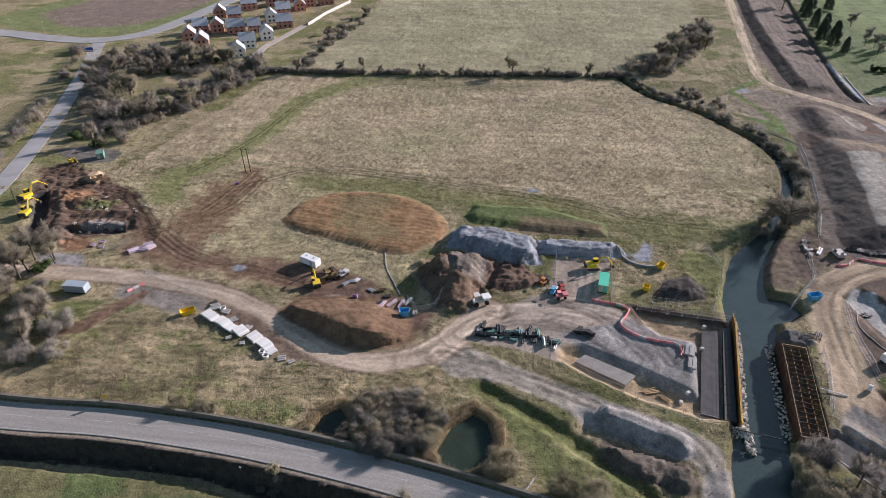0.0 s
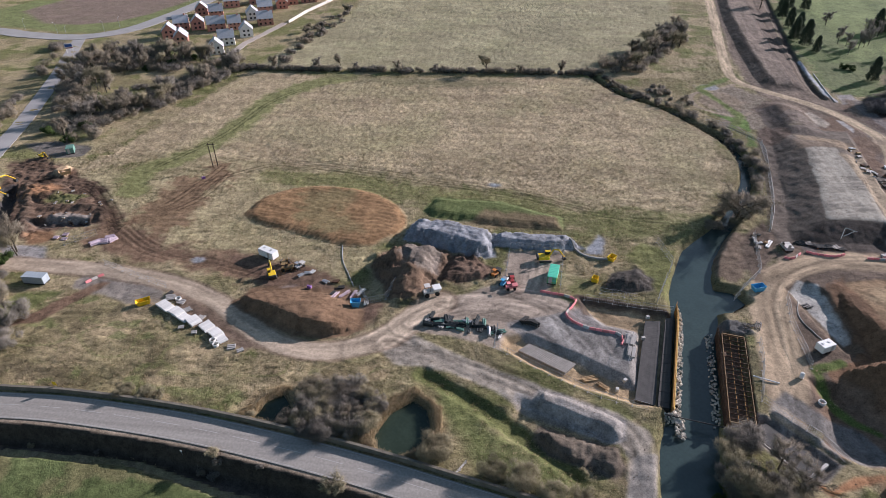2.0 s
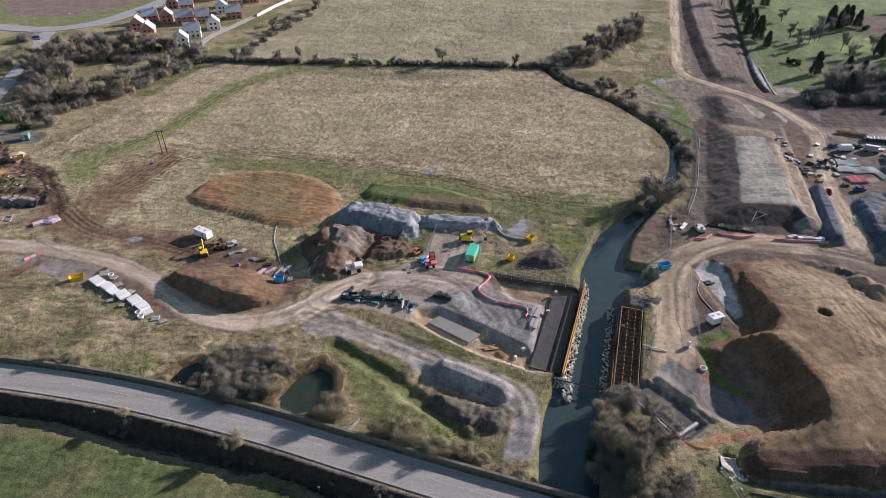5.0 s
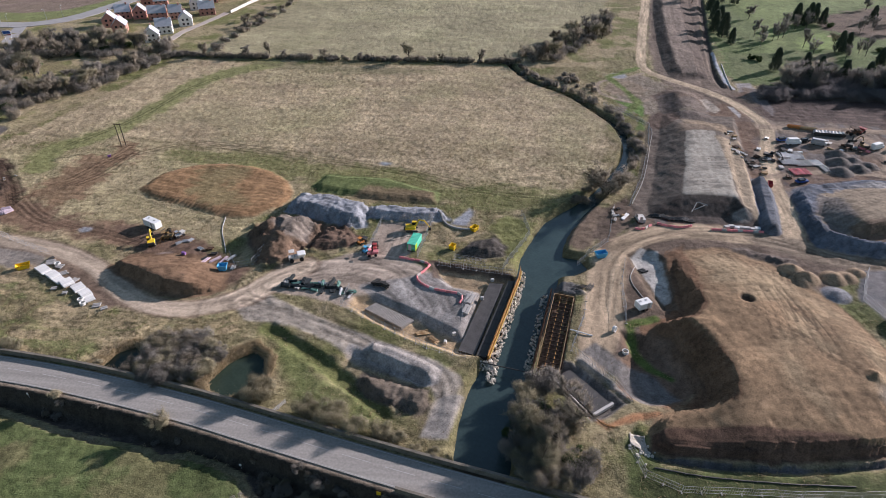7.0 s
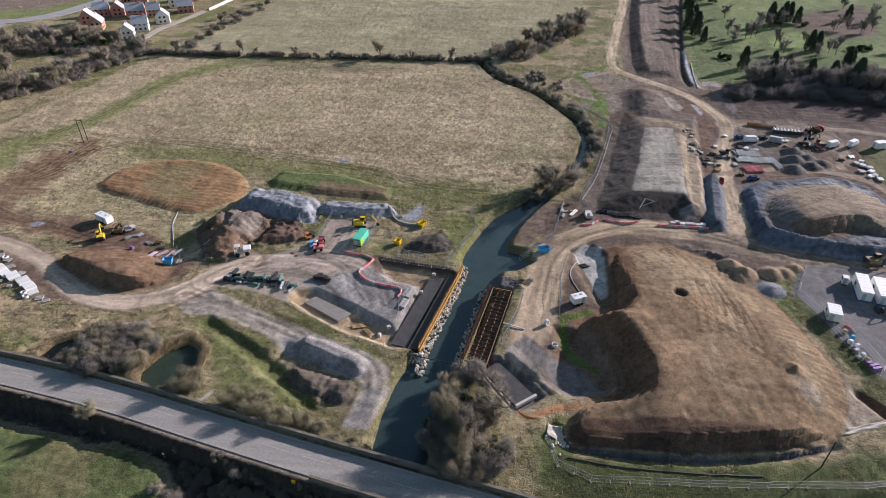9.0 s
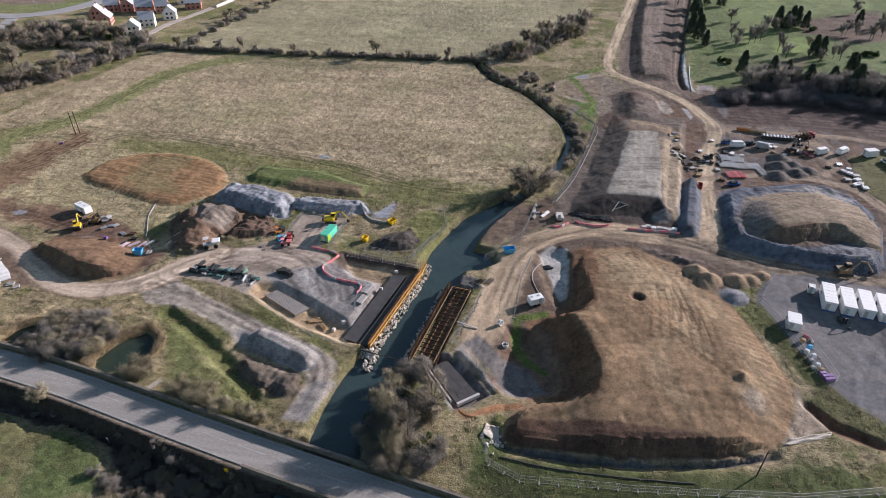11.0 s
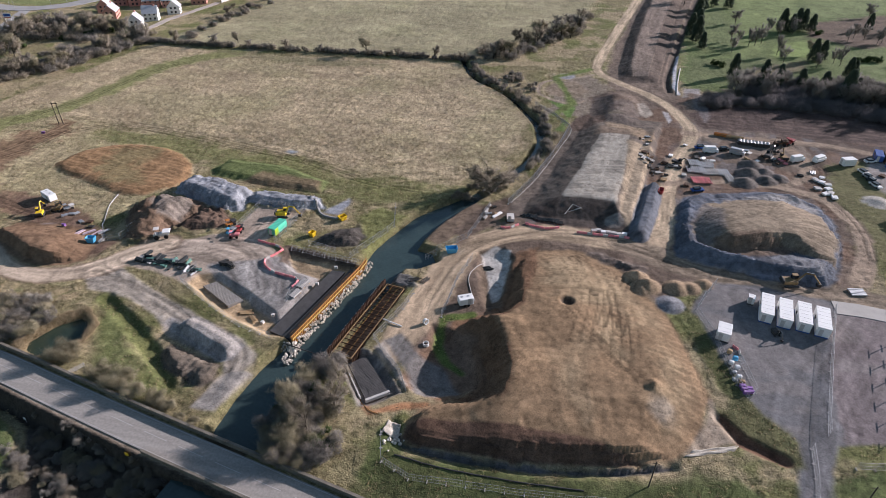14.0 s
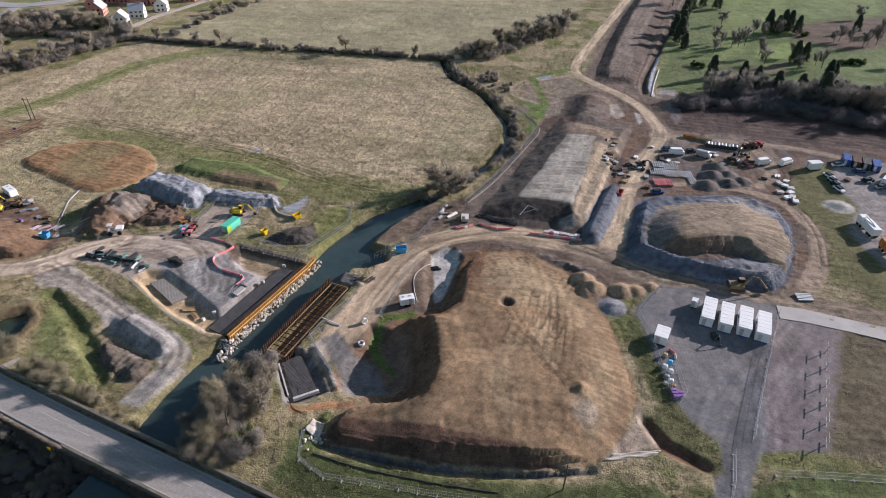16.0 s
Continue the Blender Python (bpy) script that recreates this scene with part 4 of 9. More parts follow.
raise_to(np.clip(-sd_poly([(-219, 79), (-219, 84), (-214.6, 85.4), (-212.6, 77.6)], GX, GY) * 1.3, 0, 1.5))
paint(sd_poly([(-219, 79), (-219, 84), (-214.6, 85.4), (-212.6, 77.6)], GX, GY), (0.5, 0.36, 0.23), 0.4, 0.6, 0, seed=190, vary=0.3)
paint(sd_poly([(-202, 42), (-193, 44.5), (-187, 40), (-194, 36)], GX, GY), (0.3, 0.175, 0.1), 1.2, 1.5, 0, seed=182, vary=0.4)
paint(sd_poly([(-209, 60), (-206, 66), (-196, 66), (-198, 60)], GX, GY), (0.13, 0.14, 0.055), 1.2, 1.5, 0.4, 0.8, seed=183)
paint(np.hypot((GX + 195) * 0.35, GY - 52) - 2.2, (0.3, 0.27, 0.24), 0.8, 2.5, 0, 0.7, seed=184, vary=0.5)
Zs -= 1.6 * ramp(sd_poly(EXCAV, GX, GY), 0.6, -1.9)
paint(sd_poly(EXCAV, GX, GY), (0.46, 0.34, 0.21), 0.5, 0.4, 0, seed=82, vary=0.5)
paint(sd_poly([(-50.4, 18.4), (-47.4, 16.1), (-40.7, 13), (-33.6, 9.3), (-24.2, 4), (-22, 20), (-28.7, 21.2), (-32.8, 25.6)], GX, GY) - 1.7, (0.28, 0.26, 0.24), 0.5, 0.7, 0, seed=283, vary=0.25)
# north wall of the cutting: bare soil, darkened in colour for its shade
paint(np.maximum(np.abs(sd_poly(EXCAV, GX, GY)) - 1.1, 24.5 - GY), (0.12, 0.09, 0.07), 0.5, 0.5, 0, seed=282, vary=0.4)
Zs -= 1.9 * ramp(sd_poly(SLAB_CUT, GX, GY), 0.4, -1.0)
paint(sd_poly(SLAB_CUT, GX, GY) - 0.6, (0.21, 0.19, 0.172), 0.5, 0.4, 0, seed=217, vary=0.3)
Zs -= 1.0 * ramp(sd_line([(3.4, -2.8, 0.5), (9.9, -9.3, 0.6), (13, -12.6, 0.4)], GX, GY), 0.9, -0.4)
paint(sd_poly([(4.2, 1.4), (3.2, -1.6), (12.6, -11.4), (13.4, -10.6)], GX, GY), (0.42, 0.38, 0.34), 0.4, 0.5, 0, 0.7, seed=218)
k = ramp(sd_poly([(-3, 22.6), (-1.5, 26.6), (5.5, 26.4), (6.5, 22.6), (3.6, 21.6)], GX, GY), 0.6, -0.8)
Zs += k * (0.5 + 1.0 * (lump_small - 0.4))
paint(sd_poly([(-3, 22.6), (-1.5, 26.6), (5.5, 26.4), (6.5, 22.6), (3.6, 21.6)], GX, GY), (0.12, 0.118, 0.115), 0.6, 0.8, 0, seed=219, vary=0.5)
Zs -= 2.4 * ramp(sd_poly(COFFER, GX, GY), 0.2, -0.5)
PILES = ((63.4, 39.6, 3.6, 2.4), (66, 36.4, 3.8, 2.6), (64.4, 34.2, 2.6, 1.6), (73.6, 37.4, 3.6, 1.8), (77, 38.2, 3, 1.5), (81, 41, 2.4, 1.1))
for x0, y0, r, h in PILES + ((71.5, 30.2, 3.6, 1.3),):
    raise_to(np.clip((r - np.hypot(GX - x0, GY - y0)) / r, 0, 1) ** 0.8 * h)

hole = np.hypot(GX - 45.5, GY - 20.9)
Zs -= 1.3 * ramp(hole, 2.2, 0.6)
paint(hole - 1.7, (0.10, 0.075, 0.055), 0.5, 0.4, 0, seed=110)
paint(np.hypot((GX - 66.5) * 0.8, GY + 8) - 2.2, (0.37, 0.31, 0.24), 1.2, 1.4, 0, 0.8, seed=111)
Zs += np.clip(1.0 - np.hypot(GX - 65, GY + 2.9) / 2.2, 0, 1) * (1.3 + 1.2 * (fbm(GX, GY, 1.0, 358, 2) - 0.5))
Zs += np.clip(1.0 - np.hypot(GX - 33.8, GY - 4.1) / 0.8, 0, 1) * 0.4
for x0, y0, r, h in PILES:
    paint(np.hypot(GX - x0, GY - y0) - r, (0.31, 0.225, 0.145), 0.4, 0.3, 0, seed=112)
paint(np.hypot(GX - 71.5, GY - 30.2) - 3.6, (0.24, 0.24, 0.25), 0.4, 0.4, 0, seed=113)
for x0, y0, r, h in ((53, 47.6, 2.2, 0.9), (57, 45.6, 2.4, 0.9), (60.5, 44.6, 2, 0.8), (64, 44, 2, 0.7)):
    k = np.clip((r - np.hypot((GX - x0) * 0.7, GY - y0)) / r, 0, 1)
    Zs += k * (h + 0.9 * (lump_small - 0.5))
    paint(np.hypot((GX - x0) * 0.7, GY - y0) - r, (0.16, 0.13, 0.11), 0.6, 0.8, 0, 0.8, seed=int(x0) + 500, vary=0.5)
TRENCH = [(78.6, -5, 0.6), (82.2, -10, 1.0), (86, -11.6, 1.0), (89.5, -13, 0.7)]
Zs -= 1.0 * ramp(sd_line(TRENCH, GX, GY), 1.2, -0.6)
paint(sd_line(TRENCH, GX, GY) - 0.8, (0.15, 0.085, 0.055), 0.5, 0.4, 0, seed=114)
paint(sd_poly([(77.3, -0.6), (78.4, -5), (81, -10.6), (77, -13), (70.6, -16.4), (73, -12), (75.6, -8)], GX, GY), (0.4, 0.32, 0.24), 0.8, 0.6, 0, seed=115)
# grey gravel, with part of the mound's shade mixed into its tone
paint(sd_poly([(4, 1), (13, -8), (16, -13), (20, -12.8), (25, -10), (19, -3), (12.6, -0.7), (8, 4)], GX, GY), (0.2, 0.185, 0.17), 0.8, 0.8, 0, seed=216)
paint(sd_line([(23, 14.4, 1.0), (16.6, 11.7, 1.3), (16.6, 6, 1.0), (17.3, 2.4, 1.3), (20.1, -1.3, 1.2), (24, -3.6, 0.7)], GX, GY), (0.12, 0.16, 0.045), 0.5, 0.6, 0.6, seed=116)
paint(np.hypot((GX + 60) * 0.6, GY - 90) - 1.3, (0.33, 0.35, 0.37), 0.8, 0.6, 0, seed=117)
paint(np.hypot((GX + 141) * 0.7, GY - 35.2) - 1.4, (0.4, 0.41, 0.43), 0.6, 0.6, 0, seed=118)
paint(sd_poly([(-32, 52), (-27, 62), (-25, 60), (-27, 52)], GX, GY), (0.28, 0.29, 0.31), 0.8, 0.8, 0, seed=119)
paint(sd_poly([(-164, 21), (-160, 22), (-168, 4), (-176, 2)], GX, GY), (0.17, 0.11, 0.075), 0.8, 1.2, 0, seed=220)
paint(sd_poly([(-182, 15), (-170, 17), (-176, 4), (-184, 5)], GX, GY), (0.15, 0.16, 0.065), 1, 1, 0.5, seed=221)
# bank north of the embankment: a shaded side, given as dark colour
paint(sd_poly([(47, 174), (57, 184), (62, 170), (60, 156), (50, 152)], GX, GY), (0.13, 0.095, 0.072), 1.5, 2, 0, seed=235, vary=0.4)
paint(sd_line(curve_through([(45, 169, 0.9), (39, 164, 0.9), (27, 170, 0.9), (23.4, 178, 0.9), (26, 190, 0.9), (40, 199, 0.9), (48, 206, 0.9)]), GX, GY), (0.34, 0.27, 0.2), 0.6, 0.6, 0, seed=236)
paint(sd_poly([(29, 172), (26, 180), (30, 190), (40, 194), (46, 182), (43, 171)], GX, GY), (0.27, 0.21, 0.15), 1.5, 1.5, 0, seed=237)
SHADED_SLOPE = [(48.7, 175.6), (56.9, 175.2), (58, 163.6), (54.5, 145.4), (50.8, 142.4), (47.5, 153.1)]
paint(sd_poly([(58.7, 168.4), (66.9, 172.9), (67.6, 152.9), (63.8, 143.6), (55.3, 145.5)], GX, GY), (0.155, 0.125, 0.105), 1.0, 2.0, 0, 0.8, seed=260, vary=0.5)
# its west-facing slope: shade painted nearly black
paint(sd_poly(SHADED_SLOPE, GX, GY), (0.075, 0.062, 0.055), 1.2, 1.2, 0, 0.9, seed=261, vary=0.3)
Zs += 2.0 * ramp(GX - 0.06 * (GY - 150), 49, 57.5) * ramp(GX, 70, 60) * ramp(GY, 143, 150) * ramp(GY, 184, 174)
paint(sd_poly([(41.5, 133.5), (40.2, 140), (41.9, 147.7), (47.2, 153.4), (53.7, 150.7), (54, 143.6), (46.7, 135.7)], GX, GY), (0.105, 0.072, 0.055), 0.8, 1.2, 0, 0.9, seed=262, vary=0.4)
paint(sd_poly([(53.7, 143.7), (60.6, 142.4), (68.1, 138.4), (72.4, 130.1), (69.4, 124.1), (64.5, 126.3), (63.7, 134.4), (54, 136.8)], GX, GY), (0.3, 0.225, 0.15), 1.0, 1.5, 0, 0.8, seed=263, vary=0.3)
paint(sd_poly([(68.3, 170), (70.4, 171.7), (73.5, 164.5), (74.2, 159.2), (71, 156.2), (67.9, 159.7)], GX, GY), (0.44, 0.38, 0.31), 0.7, 1.2, 0, 0.85, seed=264)
paint(sd_poly([(78.6, 164.4), (80.4, 163), (81.4, 154.7), (80, 151.3)], GX, GY), (0.48, 0.45, 0.43), 0.5, 0.7, 0, 0.9, seed=265)
paint(sd_poly([(66.9, 117.5), (72.5, 118.9), (75, 112), (73.6, 102.4), (71.6, 101.9), (69.6, 113.3)], GX, GY), (0.1, 0.085, 0.075), 0.8, 1.6, 0, 0.85, seed=266, vary=0.5)
paint(sd_poly([(94.4, 187.6), (97.8, 188.4), (97.4, 162.9), (94.9, 156), (91.8, 174.9)], GX, GY), (0.2, 0.175, 0.165), 1.0, 1.2, 0, 0.8, seed=267)
paint(sd_poly([(28.6, 165.8), (41.7, 160.9), (39.9, 147.9), (38.3, 147.9), (34.5, 157.9)], GX, GY), (0.14, 0.215, 0.06), 0.6, 0.5, 0.3, seed=238)
paint(sd_poly([(38.4, 146.8), (39.6, 141.9), (38.1, 132.6), (33.9, 132.5)], GX, GY), (0.15, 0.2, 0.065), 0.7, 0.8, 0.4, seed=239)
paint(sd_line([(24, 71.5, 0.5), (30, 89.3, 0.6), (36.6, 117.7, 0.6), (39.6, 136.1, 0.5)], GX, GY), (0.1, 0.085, 0.06), 0.4, 0.4, 0.4, seed=268)
paint(np.hypot((GX - 34) * 0.7, GY - 201) - 3.4, (0.33, 0.33, 0.34), 1.2, 2.5, 0, seed=230)
paint(sd_line([(33, 150, 1.5), (40, 164, 2.0), (36, 180, 1.5), (30, 198, 2), (46, 214, 2)], GX, GY), (0.15, 0.185, 0.06), 1, 1.2, 0.4, seed=231)


def line_coords(line, reach):
    """For the ground near a line: a mask, the way along it and the offset to its left."""
    P = np.array([p[:2] for p in line], float)
    near = (GX > P[:, 0].min() - reach) & (GX < P[:, 0].max() + reach) & (GY > P[:, 1].min() - reach) & (GY < P[:, 1].max() + reach)
    x, y = GX[near], GY[near]
    best, along, off, run = np.full(x.shape, 1e9), np.zeros(x.shape), np.zeros(x.shape), 0.0
    for (ax, ay), (bx, by) in zip(P[:-1], P[1:]):
        ex, ey = bx - ax, by - ay
        L = math.hypot(ex, ey)
        k = np.clip(((x - ax) * ex + (y - ay) * ey) / (L * L + 1e-9), 0, 1)
        dx, dy = x - ax - k * ex, y - ay - k * ey
        d = np.hypot(dx, dy)
        m = d < best
        best[m], along[m] = d[m], (run + k * L)[m]
        off[m] = np.sign(ex * dy - ey * dx)[m] * d[m]
        run += L
    return near, along, off


def streaks(line, half, amp, seed=0, pitch=0.9, sink=0.05):
    """Passing wheels leave long streaks along a way."""
    near, s, o = line_coords(curve_through([p[:2] for p in line], 2), half + 2)
    k = ramp(np.abs(o), half + 0.6, half - 0.6)
    v = 0.6 * vnoise(s / 14, o / pitch, 1.0, seed) + 0.4 * vnoise(s / 5, o / (pitch * 0.5), 1.0, seed + 1) - 0.5
    tone[near] = tone[near] * (1 + amp * 2 * v * k)[:, None]
    Zs[near] += sink * 2 * v * k


def ruts(line, dark=0.38, sink=0.12, gauge=0.95, wide=0.22):
    near, s, o = line_coords(curve_through(line, 2), gauge + 2)
    k = ramp(np.abs(np.abs(o) - gauge), wide + 0.3, wide - 0.15) * ramp(vnoise(s, o * 0 + 3.3, 7, 5), 0.1, 0.4)
    tone[near] = tone[near] * (1 - dark * k)[:, None]
    tuft[near] = tuft[near] * (1 - 0.6 * k)
    Zs[near] -= sink * k


paint(sd_poly([(14, -29), (40, -28.5), (62, -24.5), (74, -19), (88, -27), (96, -28), (104, -44), (60, -50), (10, -42)], GX, GY), (0.08, 0.092, 0.038), 2, 3, 0.6, 0.9, seed=250, vary=0.3)
for k, amp in ((ramp(emb, 3.3, 3.6) * ramp(GY, 130, 126), 0.3), (mound_top, 0.22)):
    bars = ramp(vnoise(GX * 0.97 + GY * 0.2, GY * 5.5 - GX * 1.1, 4.5, 470), 0.62, 0.85) * ramp(fbm(GX, GY, 9, 471, 3), 0.4, 0.6)
    tone *= (1 - amp * k * bars)[..., None]
    Zs -= 0.04 * k * bars
# wheel marks
for line in ([(-160, 98), (-120, 95), (-85, 89), (-55, 84), (-25, 74), (-2, 72)], [(-157, 101), (-118, 98), (-83, 92), (-55, 87), (-28, 78)], [(-175, 66), (-150, 90), (-142, 96)],
             [(-146, 192), (-166, 160), (-172, 120), (-184, 90)], [(-178, 52), (-168, 60), (-163, 75), (-160, 92)], [(-176, 50), (-164, 58), (-157, 70), (-155, 88)],
             [(46, 44), (50, 38), (53, 32), (52, 27)], [(48, 46), (53, 40), (56, 33), (57, 20)], [(62, 36), (60, 24), (58, 12)], [(59, 38), (56, 26), (54, 14)], [(72, 24), (75, 14), (77, 4)],
             [(114, 106), (126, 100), (131, 82), (129, 64)], [(88, 104), (104, 104), (116, 108)], [(124, 140), (130, 122), (127, 108)], [(118, 142), (125, 128), (134, 118)]):
    ruts(line, 0.5)
for k in range(4):
    ruts([(-220, 76.4 - 1.1 * k), (-213, 77.4 - 1.3 * k), (-203, 76.4 - 1.6 * k), (-196.6 + 0.3 * k, 73 - 1.5 * k), (-189 + 0.4 * k, 66 - 1.5 * k), (-182 + 0.3 * k, 59 - 1.6 * k), (-174, 50 - 1.5 * k)], 0.62, 0.14, 0.9, 0.22)
for k in range(4):
    ruts([(-186, 62 - 2 * k), (-172, 52 - 2.2 * k), (-158, 42 - 1.6 * k), (-140, 36 - 0.8 * k), (-122, 32 - 0.6 * k)], 0.3, 0.1)
for k in range(3):
    ruts([(-182 + 3 * k, 46), (-170 + 2 * k, 55 + k), (-162 + k, 68), (-158, 84)], 0.25, 0.08)
for line in ([(-66, 22), (-56, 27), (-47, 28), (-41, 24), (-38, 17)], [(-70, 24), (-58, 24), (-48, 21), (-41, 15)], [(-52, 31), (-45, 27), (-38, 20), (-33, 13)], [(-56, 24), (-50, 29), (-47, 37), (-46, 46)], [(-60, 20), (-50, 25), (-40, 27), (-33, 22)], [(-45, 22), (-38, 26), (-31, 20), (-28, 12)], [(-78, 10), (-62, 4), (-48, -2), (-34, -8), (-27, -16)], [(-74, 10), (-60, 5), (-46, 0), (-32, -6)]):
    ruts(line, 0.3, 0.06, 0.95, 0.3)
for line in ([(8, 2), (11, 20), (14, 38), (22, 48), (40, 56), (60, 55), (80, 47)], [(10, 0), (13, 20), (17, 38), (26, 50), (42, 58), (58, 58), (70, 64)], [(70, 50), (74, 66), (76, 90)], [(64, 54), (84, 48), (110, 45)]):
    ruts(line, 0.25, 0.06, 1.1, 0.3)
for k in range(7):
    ruts([(47 + 1.6 * k, 45 - 0.9 * k), (50 + 1.5 * k, 34 - 0.5 * k), (50 + 1.9 * k, 22 - k), (48 + 2.2 * k, 8 - 1.5 * k)], 0.28, 0.05, 0.95, 0.16)
for k in range(4):
    ruts([(38 + 2 * k, 36), (41 + 2.5 * k, 22 - k), (47 + 3 * k, 12 - 2 * k), (58 + 2 * k, 4 - 3 * k)], 0.22, 0.04, 0.95, 0.16)
streaks(TRACK, 3.4, 0.4, 400, 1.2)
streaks(HAUL, 5.0, 0.5, 401, 1.2)
streaks(HAUL_EAST, 4.5, 0.35, 402)
streaks(HAUL_NORTH, 2.0, 0.3, 403)
streaks([(-150, 37), (-136, 35), (-122, 31), (-108, 30)], 5, 0.3, 404)
for k, line in enumerate(([(-86, 6), (-76, 18), (-66, 25), (-54, 29), (-46, 33), (-44, 46)], [(-76, 16), (-64, 24), (-50, 24), (-42, 18), (-37, 12)], [(-62, 26), (-48, 28), (-38, 24), (-30, 16), (-27, 9)], [(-80, 8), (-66, 5), (-50, -1), (-36, -7), (-27, -12), (-26, -24)])):
    streaks(line, 6.0, 0.5, 410 + k, 1.2, 0.06)
for k, line in enumerate(([(120, 36), (108, 18), (98, 0), (96, -20)], [(92, 38), (96, 20), (100, 4), (96, -14)], [(104, 40), (112, 22), (108, 4)])):
    streaks(line, 9, 0.3, 420 + k, 1.2, 0.01)
for k, line in enumerate(([(40, 48), (44, 30), (42, 8), (46, -16)], [(54, 48), (60, 28), (66, 8), (70, -10)], [(34, -14), (50, -8), (66, -14)], [(47, 44), (52, 24), (54, 4), (58, -14)])):
    streaks(line, 9, 0.2, 430 + k, 1.0, 0.04)
streaks([(55, 76), (58, 100), (62, 128), (60, 150)], 9, 0.25, 440, 1.2, 0.04)
streaks([(60, 160), (66, 210), (80, 300), (95, 400)], 14, 0.25, 441, 1.6, 0)
streaks([(80, 60), (95, 70), (110, 76), (122, 80)], 16, 0.25, 442, 1.5, 0.02)
streaks([(-118, 20.5), (-106, 19), (-96, 15), (-88, 13)], 2.2, 0.3, 443, 0.8, 0.0)

DITCH = curve_through([(-70, -0.5, 0.8), (-58.5, -7, 1.0), (-48.5, -13.5, 1.2), (-41.5, -18.9, 1.0), (-37, -23, 0.6)])
dd = sd_line(DITCH, GX, GY)
Zs -= 1.0 * ramp(dd, 1.8, -0.6)
scarp_a, scarp_b = (-49.5, -3.2), (-28, -10.8)
away = -side_of(scarp_a, scarp_b)
run = ((GX - scarp_a[0]) * 21.5 - (GY - scarp_a[1]) * 7.6) / 22.8
cut = ramp(away, 0.2, 2.4) * ramp(away, 14, 9) * ramp(run, 0, 3) * ramp(run, 24, 20)
Zs -= 1.0 * cut
GRAVEL_BANK = [(-46.4, -5), (-44.8, -7.6), (-36.8, -10.8), (-29.6, -14), (-27.2, -12.8), (-26.8, -8), (-31.8, -5.4), (-39.4, -2.4), (-44.6, -1.2)]
gravel = flat_top(GRAVEL_BANK, 1.5, 0.75, 0.25, 244, 0.5, 4)
Zs += gravel
paint(np.minimum(sd_poly(GRAVEL_BANK, GX, GY), np.maximum(np.maximum(away - 2.6, -0.4 - away), np.maximum(-run, run - 23))), (0.31, 0.285, 0.26), 0.4, 0.5, 0, seed=243, vary=0.25)
paint(dd - 1.4, (0.13, 0.135, 0.055), 0.8, 0.8, 0.8, seed=83)
HEAP = [(-45.6, -13.9), (-44.4, -10.9), (-33.2, -13.3), (-28.8, -15), (-27.8, -19.7), (-30.1, -22.6), (-36.3, -20.3), (-42.1, -17.8)]
heap = flat_top(HEAP, 1.6, 1.0, 0.5, 84, 0.6, 4)
Zs += heap + np.where(heap > 0, 0.45 * (lump_small - 0.5) + 0.3 * (lump - 0.5), 0) * np.minimum(1, heap)
paint(sd_poly(HEAP, GX, GY), (0.14, 0.115, 0.09), 0.6, 0.6, 0, seed=85, vary=0.4)

paint(sd_poly([(-66, -3.5), (-59, -9), (-50, -16), (-42, -21), (-38, -26), (-44, -27), (-56, -21), (-66, -9)], GX, GY), (0.14, 0.16, 0.06), 1.5, 1.5, 0.7, 0.8, seed=240)
paint(sd_poly([(-21.4, -15), (-23.6, -27.2), (-28.8, -27.2), (-26.4, -17)], GX, GY), (0.26, 0.24, 0.215), 0.4, 0.3, -0.6, seed=241)
# lumps in the grass, clods in the soil
dry = ramp(river, 0.5, 3) * ramp(road_gap, ROAD_HALF + 0.6, ROAD_HALF + 2)
Zs += dry * np.maximum(tuft, 0) * 0.5 * (fbm(GX * 0.75, GY * 1.2, 2.2, 140, 2) - 0.5)
smooth = np.minimum(np.minimum(sd_poly(COMPOUND, GX, GY), sd_line(TRACK, GX, GY)), np.minimum(sd_line(HAUL, GX, GY), sd_poly(YARD, GX, GY)))
calm = np.maximum(np.maximum(ramp(md, -0.5, 0.8), ramp(sd_poly(STOCK_DOME, GX, GY), 2, 0)), ramp(emb, 2.2, 3.2))
Zs -= 0.9 * ripple * np.maximum(ramp(smooth, 1, -0.5), calm)
Zs += dry * (1 - np.maximum(tuft, 0)) * 0.3 * ramp(smooth, 0, 2) * (1 - 0.9 * calm) * (fbm(GX, GY, 2.2, 141, 2) - 0.5)
k = ramp(fbm(GX, GY, 2.4, 142, 3), 0.52, 0.7) * (1 - np.maximum(tuft, 0)) * ramp(smooth, 0, 2)
tone *= (1 - 0.22 * k)[..., None]
ny, nx = GX.shape
gm = bpy.data.meshes.new("ground")
gm.vertices.add(nx * ny)
gm.vertices.foreach_set("co", np.stack([GX, GY, Zs], -1).astype(np.float32).ravel())
idx = np.arange(nx * ny).reshape(ny, nx)
quads = np.stack([idx[:-1, :-1], idx[:-1, 1:], idx[1:, 1:], idx[1:, :-1]], -1).reshape(-1, 4)
gm.loops.add(quads.size)
gm.loops.foreach_set("vertex_index", quads.astype(np.int32).ravel())
gm.polygons.add(len(quads))
gm.polygons.foreach_set("loop_start", np.arange(0, quads.size, 4, dtype=np.int32))
gm.update(calc_edges=True)
gm.polygons.foreach_set("use_smooth", np.ones(len(quads), bool))
at = gm.color_attributes.new("tone", "FLOAT_COLOR", "POINT")
